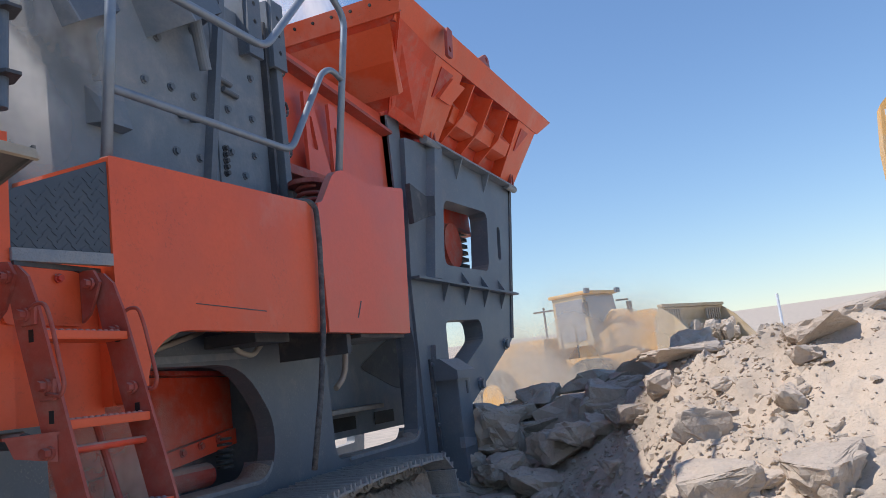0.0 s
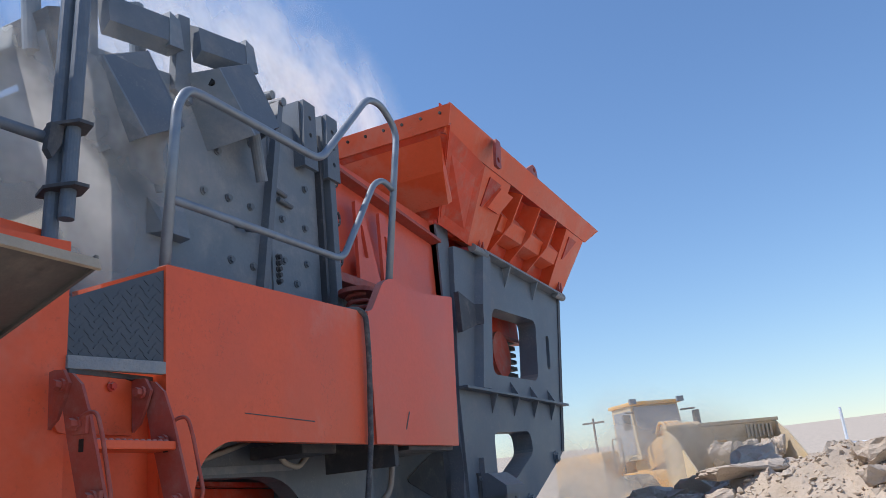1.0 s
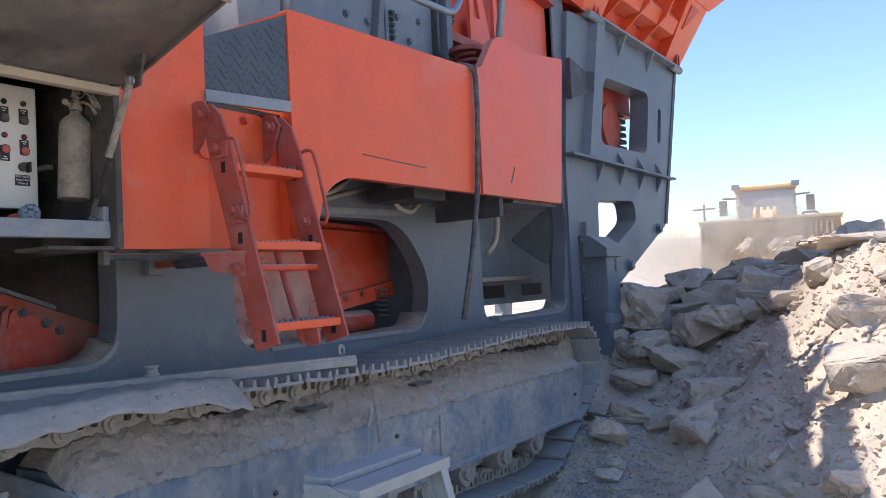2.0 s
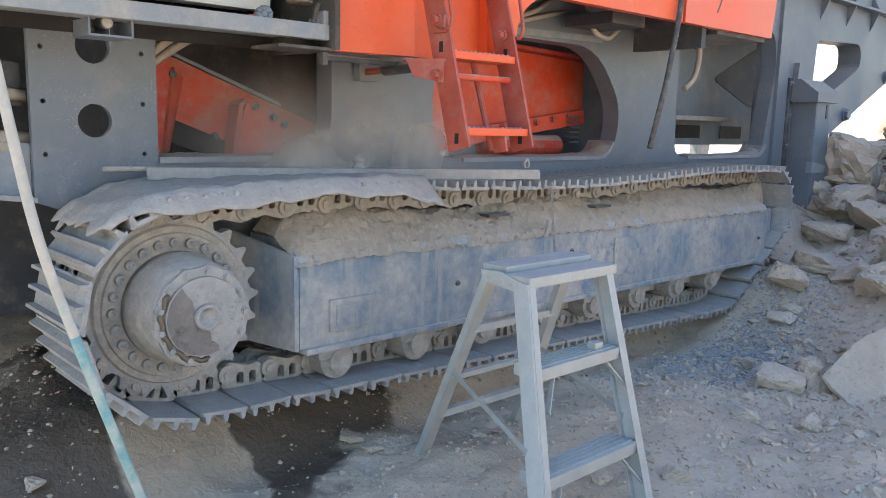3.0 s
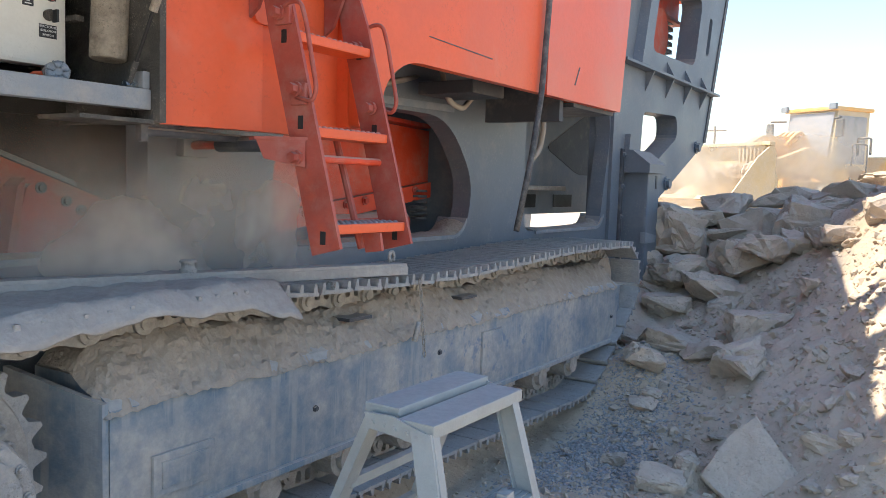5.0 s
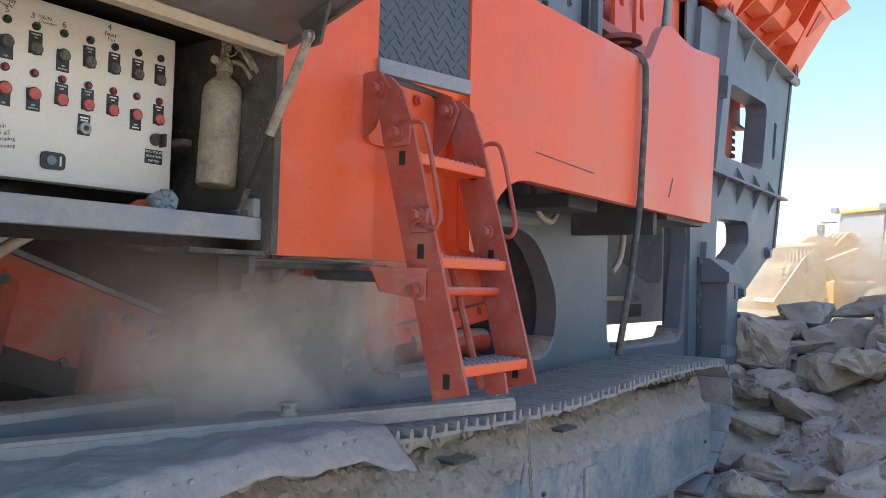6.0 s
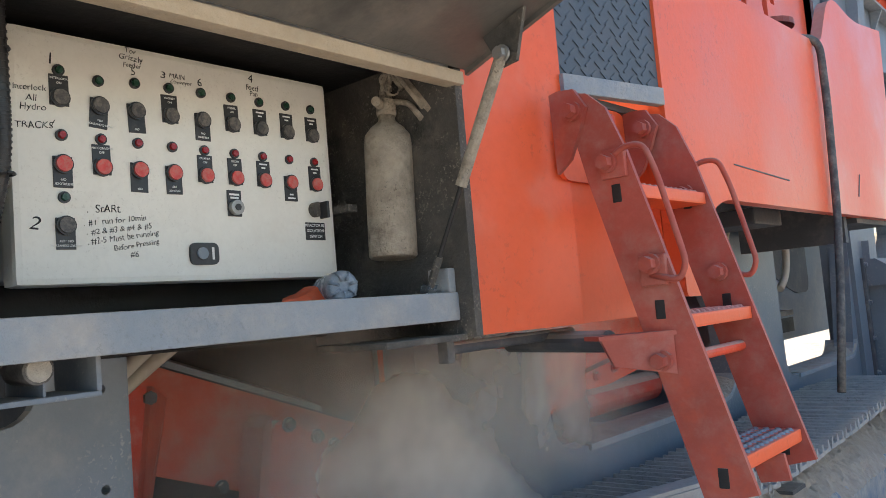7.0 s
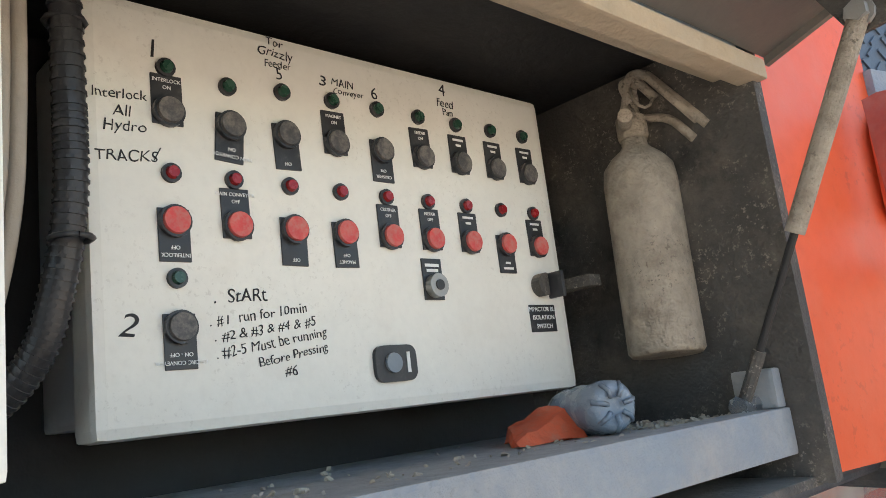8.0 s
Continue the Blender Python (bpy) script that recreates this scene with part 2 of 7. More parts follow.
def ground_material():
    m = mat("dry_crushed_ground", (0.51, 0.42, 0.32), 0.95, dust=(0.62, 0.53, 0.42), dust_amount=0.48, grain=0.16, scale=1.1, bump=1.0, bump_scale=38, speck=(0.24, 0.205, 0.17), speck_scale=45, speck_amount=0.55)
    t = m.node_tree
    n, l = t.nodes, t.links
    b = n["Principled BSDF"]
    old = b.inputs["Base Color"].links[0].from_socket
    rough_old = b.inputs["Roughness"].links[0].from_socket
    geo = n.new("ShaderNodeNewGeometry")
    # wet dark mud lies in the hollow beside the track
    sub = n.new("ShaderNodeVectorMath")
    sub.operation = 'SUBTRACT'
    sub.inputs[1].default_value = (-0.55, -1.05, 0.0)
    l.new(geo.outputs["Position"], sub.inputs[0])
    scl = n.new("ShaderNodeVectorMath")
    scl.operation = 'MULTIPLY'
    scl.inputs[1].default_value = (0.95, 0.72, 0.0)
    l.new(sub.outputs[0], scl.inputs[0])
    ln = n.new("ShaderNodeVectorMath")
    ln.operation = 'LENGTH'
    l.new(scl.outputs[0], ln.inputs[0])
    nz = n.new("ShaderNodeTexNoise")
    nz.inputs["Scale"].default_value, nz.inputs["Detail"].default_value = 1.9, 5
    l.new(geo.outputs["Position"], nz.inputs["Vector"])
    add = n.new("ShaderNodeMath")
    add.operation = 'MULTIPLY_ADD'
    add.inputs[1].default_value, add.inputs[2].default_value = 1.5, -0.75
    l.new(nz.outputs["Fac"], add.inputs[0])
    tot = n.new("ShaderNodeMath")
    l.new(ln.outputs["Value"], tot.inputs[0])
    l.new(add.outputs[0], tot.inputs[1])
    mr = n.new("ShaderNodeMapRange")
    mr.interpolation_type = 'SMOOTHSTEP'
    mr.inputs[1].default_value, mr.inputs[2].default_value, mr.inputs[3].default_value, mr.inputs[4].default_value = 0.72, 0.86, 1.0, 0.0
    l.new(tot.outputs[0], mr.inputs[0])
    # a dry pale island in the mud
    isl = n.new("ShaderNodeVectorMath")
    isl.operation = 'SUBTRACT'
    isl.inputs[1].default_value = (-0.16, -0.96, 0.0)
    l.new(geo.outputs["Position"], isl.inputs[0])
    isc = n.new("ShaderNodeVectorMath")
    isc.operation = 'MULTIPLY'
    isc.inputs[1].default_value = (1.8, 3.4, 0.0)
    l.new(isl.outputs[0], isc.inputs[0])
    iln = n.new("ShaderNodeVectorMath")
    iln.operation = 'LENGTH'
    l.new(isc.outputs[0], iln.inputs[0])
    ito = n.new("ShaderNodeMath")
    l.new(iln.outputs["Value"], ito.inputs[0])
    l.new(add.outputs[0], ito.inputs[1])
    imr = n.new("ShaderNodeMapRange")
    imr.interpolation_type = 'SMOOTHSTEP'
    imr.inputs[1].default_value, imr.inputs[2].default_value = 0.66, 0.76
    l.new(ito.outputs[0], imr.inputs[0])
    wet = n.new("ShaderNodeMath")
    wet.operation = 'MULTIPLY'
    l.new(mr.outputs[0], wet.inputs[0])
    l.new(imr.outputs[0], wet.inputs[1])
    mx = n.new("ShaderNodeMix")
    mx.data_type = 'RGBA'
    l.new(wet.outputs[0], mx.inputs[0])
    l.new(old, mx.inputs[6])
    mx.inputs[7].default_value = (0.125, 0.098, 0.074, 1)
    l.new(mx.outputs[2], b.inputs["Base Color"])
    mr2 = n.new("ShaderNodeMix")
    l.new(wet.outputs[0], mr2.inputs[0])
    l.new(rough_old, mr2.inputs[2])
    mr2.inputs[3].default_value = 0.45
    l.new(mr2.outputs[0], b.inputs["Roughness"])
    return m


m_ground = ground_material()


def dust_material(name, density, colour=(0.80, 0.76, 0.70), size=1.0):
    """Airborne dust: a thin veil whose cover follows wisps and fades out towards the edges of its sheet."""
    m = bpy.data.materials.new(name)
    m.use_nodes = True
    t = m.node_tree
    n, l = t.nodes, t.links
    n.remove(n["Principled BSDF"])
    tc = n.new("ShaderNodeTexCoord")
    nz = n.new("ShaderNodeTexNoise")
    nz.inputs["Scale"].default_value, nz.inputs["Detail"].default_value, nz.inputs["Roughness"].default_value, nz.inputs["Distortion"].default_value = 1.6 / size, 4, 0.5, 0.15
    l.new(tc.outputs["Object"], nz.inputs["Vector"])
    gr = n.new("ShaderNodeVectorMath")
    gr.operation = 'SUBTRACT'
    gr.inputs[1].default_value = (0.5, 0.5, 0.5)
    l.new(tc.outputs["Generated"], gr.inputs[0])
    flat = n.new("ShaderNodeVectorMath")
    flat.operation = 'MULTIPLY'
    flat.inputs[1].default_value = (0.0, 2.0, 2.0)
    l.new(gr.outputs[0], flat.inputs[0])
    ln = n.new("ShaderNodeVectorMath")
    ln.operation = 'LENGTH'
    l.new(flat.outputs[0], ln.inputs[0])
    edge = n.new("ShaderNodeMapRange")
    edge.interpolation_type = 'SMOOTHERSTEP'
    edge.inputs[1].default_value, edge.inputs[2].default_value, edge.inputs[3].default_value, edge.inputs[4].default_value = 0.0, 0.98, 1.0, 0.0
    l.new(ln.outputs["Value"], edge.inputs[0])
    wisp = n.new("ShaderNodeMapRange")
    wisp.interpolation_type = 'SMOOTHSTEP'
    wisp.inputs[1].default_value, wisp.inputs[2].default_value = 0.25, 0.75
    l.new(nz.outputs["Fac"], wisp.inputs[0])
    mul = n.new("ShaderNodeMath")
    mul.operation = 'MULTIPLY'
    l.new(edge.outputs[0], mul.inputs[0])
    l.new(wisp.outputs[0], mul.inputs[1])
    mu2 = n.new("ShaderNodeMath")
    mu2.operation = 'MULTIPLY'
    mu2.inputs[1].default_value = density
    l.new(mul.outputs[0], mu2.inputs[0])
    dif, tra, trl, mix, both = (n.new("ShaderNodeBsdfDiffuse"), n.new("ShaderNodeBsdfTransparent"), n.new("ShaderNodeBsdfTranslucent"), n.new("ShaderNodeMixShader"), n.new("ShaderNodeMixShader"))
    dif.inputs[0].default_value = trl.inputs[0].default_value = (*colour, 1)
    both.inputs[0].default_value = 0.5
    l.new(dif.outputs[0], both.inputs[1])
    l.new(trl.outputs[0], both.inputs[2])
    l.new(mu2.outputs[0], mix.inputs[0])
    l.new(tra.outputs[0], mix.inputs[1])
    l.new(both.outputs[0], mix.inputs[2])
    l.new(mix.outputs[0], n["Material Output"].inputs["Surface"])
    return m


# ---- building blocks ----
def part(name, bm, material, parent=None, label=""):
    """Links a bmesh as one mesh object, under a thing or a part."""
    bmesh.ops.recalc_face_normals(bm, faces=bm.faces)
    me = bpy.data.meshes.new(name)
    bm.to_mesh(me)
    bm.free()
    me.materials.append(material)
    ob = new(name, me)
    if parent is not None:
        ob.parent = parent
    if label:
        ob["label"] = label
    return ob


def thing(name, label, category, at=(0, 0, 0), group="", kind=""):
    ob = new(name)
    ob.empty_display_size = 0.1
    ob.location = at
    return tagged(ob, label, category, group, kind)


def add_box(bm, x0, x1, y0, y1, z0, z1, bevel=0.0, m=None):
    r = bmesh.ops.create_cube(bm, size=1.0)
    vs = r["verts"]
    for v in vs:
        v.co = Vector((x0 + (v.co.x + 0.5) * (x1 - x0), y0 + (v.co.y + 0.5) * (y1 - y0), z0 + (v.co.z + 0.5) * (z1 - z0)))
    if m is not None:
        for v in vs:
            v.co = m @ v.co
    if bevel:
        es = list({e for v in vs for e in v.link_edges})
        bmesh.ops.bevel(bm, geom=es, offset=bevel, segments=2, affect='EDGES', profile=0.7)
    return bm


def box(x0, x1, y0, y1, z0, z1, bevel=0.0, m=None):
    return add_box(bmesh.new(), x0, x1, y0, y1, z0, z1, bevel, m)


def add_cyl(bm, a, b, r, seg=16, r2=None):
    a, b = Vector(a), Vector(b)
    d = b - a
    m = Matrix.Translation((a + b) / 2) @ d.to_track_quat('Z', 'Y').to_matrix().to_4x4()
    bmesh.ops.create_cone(bm, cap_ends=True, segments=seg, radius1=r, radius2=r if r2 is None else r2, depth=d.length, matrix=m)
    return bm


def cyl(a, b, r, seg=16, r2=None):
    return add_cyl(bmesh.new(), a, b, r, seg, r2)


def fillet(points, radius, steps=5):
    """A polyline with its inner corners rounded."""
    p = [Vector(q) for q in points]
    out = [p[0]]
    for i in range(1, len(p) - 1):
        u, v = (p[i - 1] - p[i]), (p[i + 1] - p[i])
        r = min(radius, u.length * 0.45, v.length * 0.45)
        a, c = p[i] + u.normalized() * r, p[i] + v.normalized() * r
        for k in range(steps + 1):
            s = k / steps
            out.append(a * (1 - s) ** 2 + p[i] * 2 * s * (1 - s) + c * s * s)
    out.append(p[-1])
    return out


def add_tube(bm, points, radius, seg=10, ridge=0.0):
    p = [Vector(q) for q in points]
    rings, side = [], None
    for i, q in enumerate(p):
        d = (p[min(i + 1, len(p) - 1)] - p[max(i - 1, 0)]).normalized()
        if side is None:
            side = d.orthogonal().normalized()
        side = (side - d * side.dot(d)).normalized()
        up = d.cross(side)
        r = radius * (1 + (ridge if i % 2 else -ridge))
        rings.append([bm.verts.new(q + (side * math.cos(2 * math.pi * k / seg) + up * math.sin(2 * math.pi * k / seg)) * r) for k in range(seg)])
    for a, c in zip(rings, rings[1:]):
        for k in range(seg):
            f = bm.faces.new((a[k], a[(k + 1) % seg], c[(k + 1) % seg], c[k]))
            f.smooth = True
    bm.faces.new(rings[0][::-1])
    bm.faces.new(rings[-1])
    return bm


def tube(points, radius, seg=10, ridge=0.0):
    return add_tube(bmesh.new(), points, radius, seg, ridge)


def rounded(corners, r, steps=5):
    """A closed 2D outline with rounded corners; r is one radius or one for each corner."""
    n, out = len(corners), []
    for i, c in enumerate(corners):
        ri = r[i] if isinstance(r, (list, tuple)) else r
        p = Vector(c)
        u, v = Vector(corners[i - 1]) - p, Vector(corners[(i + 1) % n]) - p
        ri = min(ri, u.length * 0.48, v.length * 0.48)
        if ri < 1e-4:
            out.append(p)
            continue
        a, b = p + u.normalized() * ri, p + v.normalized() * ri
        for k in range(steps + 1):
            s = k / steps
            out.append(a * (1 - s) ** 2 + p * 2 * s * (1 - s) + b * s * s)
    return out


def circle(cy, cz, r, seg=20):
    return [Vector((cy + r * math.cos(2 * math.pi * k / seg), cz + r * math.sin(2 * math.pi * k / seg))) for k in range(seg)]


def add_plate(bm, outline, holes, x, thick):
    """A flat plate in the y-z plane with its outer face at x, going back by thick, with openings through it."""
    edges = []
    for loop in (outline, *holes):
        vs = [bm.verts.new((x, q[0], q[1])) for q in loop]
        edges += [bm.edges.new((vs[i], vs[(i + 1) % len(vs)])) for i in range(len(vs))]
    faces = [g for g in bmesh.ops.triangle_fill(bm, edges=edges, use_beauty=True, use_dissolve=False)["geom"] if isinstance(g, bmesh.types.BMFace)]
    ext = bmesh.ops.extrude_face_region(bm, geom=faces)
    bmesh.ops.translate(bm, vec=(-thick, 0, 0), verts=[g for g in ext["geom"] if isinstance(g, bmesh.types.BMVert)])
    return bm


def plate(outline, holes, x, thick):
    return add_plate(bmesh.new(), outline, holes, x, thick)


def add_prism(bm, loop_a, loop_b):
    """Closes two matching 3D loops into a solid."""
    a = [bm.verts.new(p) for p in loop_a]
    b = [bm.verts.new(p) for p in loop_b]
    n = len(a)
    bm.faces.new(a[::-1])
    bm.faces.new(b)
    for i in range(n):
        bm.faces.new((a[i], a[(i + 1) % n], b[(i + 1) % n], b[i]))
    return bm


def slab(points, offset):
    """A sheet through 3D points, given its thickness by an offset vector."""
    o = Vector(offset)
    return add_prism(bmesh.new(), [Vector(p) for p in points], [Vector(p) + o for p in points])


def bolt(parent, at, r=0.014, h=0.012, axis=(1, 0, 0), material=None, name="bolt"):
    a = Vector(at)
    bm = cyl(a, a + Vector(axis) * h * 0.35, r * 1.35, 12)
    add_cyl(bm, a + Vector(axis) * h * 0.3, a + Vector(axis) * h, r, 6)
    return part(name, bm, material or m_grey, parent)


rng = random.Random(7)


# ---- ground ----
def smooth(a, b, v):
    t = min(1.0, max(0.0, (v - a) / (b - a)))
    return t * t * (3 - 2 * t)


def ground_height(x, y):
    """Crushed ground: a hollow beside the track, the rubble heap ahead of the machine, and the plain rising far off."""
    z = 0.02 + 0.27 * smooth(-0.08, -0.5, x) * smooth(-2.2, -1.2, y) * smooth(6.5, 5.0, y)
    s = (x - 0.4) * 0.5 + (y - 2.6) * 0.87
    up = (0.52 + 0.18 * smooth(0.9, 2.0, x)) * max(0.0, s) * smooth(-0.5, 0.8, s)
    crest = 1.45 + 0.12 * max(-1.0, min(3.0, x))
    heap = min(up, crest - 0.05 * max(0, s - 3.6)) * smooth(9.0, 5.2, s) * smooth(-2.0, -0.7, x)
    heap *= 0.70 + 0.30 * smooth(0.4, 1.7, x)
    z += heap
    z += 0.30 * math.exp(-((x - 0.10) / 0.34) ** 2 - ((y - 3.30) / 0.45) ** 2)      # gravel banked against the track
    r = math.hypot(x, y)
    z += 0.040 * max(0.0, r - 30.0)
    near = smooth(60, 15, r)
    z += near * (0.07 * noise.noise((x * 0.9, y * 0.9, 0.3)) + (0.035 + 0.07 * smooth(0, 1, heap)) * noise.noise((x * 3.1, y * 3.1, 1.7))
                 + (0.016 + 0.028 * smooth(0, 0.6, heap)) * noise.noise((x * 8, y * 8, 4.0)) + (0.012 + 0.012 * smooth(0, 0.6, heap)) * noise.noise((x * 21, y * 21, 9.0)))
    if near > 0.9 and abs(x) < 6 and abs(y) < 9:      # clods and broken crust, sharp on top
        lump = 1 - abs(noise.noise((x * 5.3 + 3, y * 5.3, 2.2))) * 2.2
        small = 1 - abs(noise.noise((x * 13.5, y * 13.5 + 5, 6.1))) * 2.2
        z += (0.008 + 0.026 * smooth(0, 0.5, heap)) * max(0.0, lump) ** 2 + (0.006 + 0.012 * smooth(0, 0.5, heap)) * max(0.0, small) ** 2
    return z


def build_ground():
    far = [60, 75, 95, 120, 160, 220, 320, 480, 700, 1000, 1500, 2200]
    xs = [-v for v in far[::-1]] + list(np.arange(-50, -4, 2.5)) + list(np.arange(-3.5, -1.6, 0.1)) + list(np.arange(-1.6, 3.4, 0.036)) + list(np.arange(3.4, 5.0, 0.08)) + list(np.arange(5.0, 50, 1.5)) + far
    ys = [-v for v in far[::-1]] + list(np.arange(-50, -4, 2.5)) + list(np.arange(-3.5, -2.3, 0.1)) + list(np.arange(-2.3, 7.2, 0.036)) + list(np.arange(7.2, 9.0, 0.1)) + list(np.arange(9.2, 50, 1.2)) + far
    verts = [(x, y, ground_height(x, y)) for y in ys for x in xs]
    w = len(xs)
    faces = [(j * w + i, j * w + i + 1, (j + 1) * w + i + 1, (j + 1) * w + i) for j in range(len(ys) - 1) for i in range(w - 1)]
    me = bpy.data.meshes.new("ground")
    me.from_pydata([tuple(map(float, v)) for v in verts], [], faces)
    me.polygons.foreach_set("use_smooth", [True] * len(faces))
    me.materials.append(m_ground)
    return tagged(new("ground", me), "dry grey crushed rock ground with a wet brown hollow", "ground", kind="structure")


build_ground()

# ---- mobile crusher: chassis ----
XC = -0.58                 # outer face of the chassis side
XP = 0.06                  # outer face of the orange side panels
crusher = thing("mobile_crusher", "large orange and blue-grey tracked mobile rock crusher, dusty", "crusher", (-1.5, 1.5, 0.3))


def under(ob):
    """Parents a part that was built in world space to its thing."""
    ob.matrix_parent_inverse = Matrix.Translation(-Vector(ob.parent.location)) if ob.parent.parent is None else Matrix.Translation(-Vector(ob.parent.parent.location)) @ Matrix.Identity(4)
    return ob


def wpart(name, bm, material, parent, label=""):
    """A part built in world coordinates under a thing that stands at its own origin."""
    top = parent if parent.parent is None else parent.parent
    bmesh.ops.translate(bm, vec=-Vector(top.location), verts=bm.verts)
    return part(name, bm, material, parent, label)


def wbolt(parent, at, r=0.014, h=0.012, axis=(1, 0, 0), material=None, name="bolt"):
    a = Vector(at)
    bm = cyl(a, a + Vector(axis) * h * 0.35, r * 1.35, 12)
    add_cyl(bm, a + Vector(axis) * h * 0.3, a + Vector(axis) * h, r, 6)
    return wpart(name, bm, material or m_grey, parent)


side_out = [(-0.92, 0.62), (4.72, 0.62), (4.78, 2.62), (-0.92, 2.62)]
w1 = rounded([(-0.90, 1.30), (-0.03, 1.30), (-0.03, 2.05), (-0.90, 2.05)], [0.02, 0.20, 0.1, 0.02])
w2 = rounded([(0.64, 1.28), (2.30, 1.28), (2.36, 1.62), (2.06, 1.99), (0.90, 1.99), (0.62, 1.75)], [0.16, 0.22, 0.15, 0.3, 0.2, 0.2])
w3 = rounded([(3.07, 1.27), (4.46, 1.27), (4.62, 2.05), (4.55, 2.32), (3.28, 2.32), (3.05, 2.10)], [0.12, 0.14, 0.1, 0.12, 0.25, 0.2])
chassis = wpart("chassis_side", plate(side_out, [w1, w2, w3], XC, 0.13), m_grey, crusher, "blue-grey welded side frame with rounded openings")
# window lips: dust-covered flat bars along the lower edges
for y0, y1, z in ((-0.90, -0.20, 1.305), (0.86, 2.12, 1.285), (3.25, 4.36, 1.275)):
    line = [(y0, z), (y1, z)] + [(y1 + 0.17 * math.sin(a), z + 0.17 * (1 - math.cos(a))) for a in [math.radians(11 * k) for k in range(1, 7)]]
    under = [(y, zz - 0.024) for y, zz in line[:2]] + [(y + 0.010, zz - 0.022) for y, zz in line[2:]]
    loop = line + under[::-1]
    wpart("opening_lip", add_prism(bmesh.new(), [(XC - 0.20, y, zz) for y, zz in loop], [(XC + 0.014, y, zz) for y, zz in loop]), m_sill, crusher)
    drift = bmesh.new()
    rows = []
    for k in range(41):
        f = k / 40
        y = y0 + 0.02 + (y1 + 0.11 - y0) * f
        base = z + 0.17 * (1 - math.sqrt(max(0.0, 1 - min(0.95, max(0.0, (y - y1) / 0.17)) ** 2)))
        h = 0.012 + 0.014 * noise.noise((y * 7, z, 1)) + 0.020 * smooth(0.7, 1.0, f)
        rows.append([drift.verts.new((XC - 0.19 + 0.20 * i / 6, y, base - 0.002 + max(0.0, h + 0.010 * noise.noise((y * 30, i, 2))) * math.sin(math.pi * (i + 0.3) / 6.6))) for i in range(7)])
    for r0, r1 in zip(rows, rows[1:]):
        for i in range(6):
            drift.faces.new((r0[i], r0[i + 1], r1[i + 1], r1[i])).smooth = True
    wpart("settled_dust", drift, m_caked, crusher, "dust settled on the lip of the opening")
# far side of the chassis, seen through the openings
fw2 = rounded([(2.2, 1.25), (3.0, 1.25), (3.0, 1.62), (2.2, 1.62)], 0.1)
fw3 = rounded([(4.6, 1.02), (7.2, 1.10), (7.2, 1.34), (4.6, 1.34)], 0.05)
wpart("far_chassis_side", plate([(-2.7, 0.9), (7.4, 0.9), (7.6, 1.8), (6.2, 2.0), (6.2, 4.1), (-2.7, 4.1)], [fw2, fw3], -2.75, 0.12), m_grey_dusty, crusher)
wpart("chassis_floor", box(-2.75, XC - 0.14, -0.9, 3.0, 1.02, 1.06), m_grey_dusty, crusher)
wpart("bulkhead", box(-2.75, XC - 0.14, 2.62, 2.70, 1.06, 2.9), m_grey_dusty, crusher)
wpart("chute_plate", plate([(2.8, 1.34), (7.0, 1.34), (7.0, 2.9), (2.8, 2.9)], [], -1.30, 0.04), m_grey_dusty, crusher)
# slots and tear are dark plates: the shade inside them is put into colour
for yy in (4.25, 5.05):
    wpart("chute_slot", box(-1.32, -1.294, yy, yy + 0.42, 1.40, 1.52), m_cab_in, crusher, "dark slot")
wpart("worn_opening", plate(rounded([(4.84, 1.96), (5.75, 2.34), (6.0, 2.30), (6.0, 1.72), (5.6, 1.72)], 0.12), [], -1.294, 0.01), m_grey_dark, crusher, "dark tear-shaped opening")
wpart("roof_plate", box(-1.5, XC - 0.14, 2.8, 6.0, 2.5, 2.54), m_grey_dusty, crusher)
wpart("dirt_ledge", box(-1.29, -1.1, 3.6, 4.9, 1.56, 1.60, 0.01), m_caked, crusher)
wpart("cable_loop", tube(fillet([(XC - 0.04, 3.30, 2.3), (XC - 0.04, 3.42, 2.05), (XC - 0.04, 3.36, 1.86), (XC - 0.04, 3.22, 1.78)], 0.1), 0.022), m_cable, crusher, "pale dusty hose")
# perforated end post
post_holes = [circle(-1.155, 1.735, 0.066), circle(-1.157, 1.45, 0.066)]
small = [circle(yy, zz, 0.010, 8) for yy in (-1.345, -0.965) for zz in (1.32, 1.52, 1.72)]
wpart("perforated_post", plate([(-1.39, 1.14), (-1.10, 1.03), (-0.915, 1.03), (-0.915, 1.832), (-1.39, 1.832)], post_holes + small, XC + 0.015, 0.03), m_grey, crusher, "blue-grey plate with round holes")
wpart("tail_frame", plate([(-2.9, 1.34), (-1.39, 1.14), (-1.39, 1.36), (-2.9, 1.56)], [], XC - 0.02, 0.16), m_grey_dusty, crusher)
wpart("tail_frame_flange", slab([(XC + 0.05, -2.9, 1.34), (XC + 0.05, -1.39, 1.14), (XC - 0.2, -1.39, 1.14), (XC - 0.2, -2.9, 1.34)], (0, 0, 0.02)), m_sill, crusher)
wpart("tail_upper_plate", plate([(-2.9, 1.60), (-1.39, 1.50), (-1.39, 1.66), (-2.9, 1.80)], [], XC - 0.10, 0.05), m_grey_dark, crusher)
for k, (za, zb) in enumerate(((1.60, 1.56), (1.47, 1.40), (1.42, 1.36))):
    wpart("tail_hose", tube(fillet([(XC + 0.02, -2.9, za + 0.08), (XC + 0.03, -2.2, za - 0.03), (XC + 0.02, -1.7, zb), (XC - 0.06, -1.38, zb - 0.02)], 0.3), 0.024, 8), m_cable, crusher)

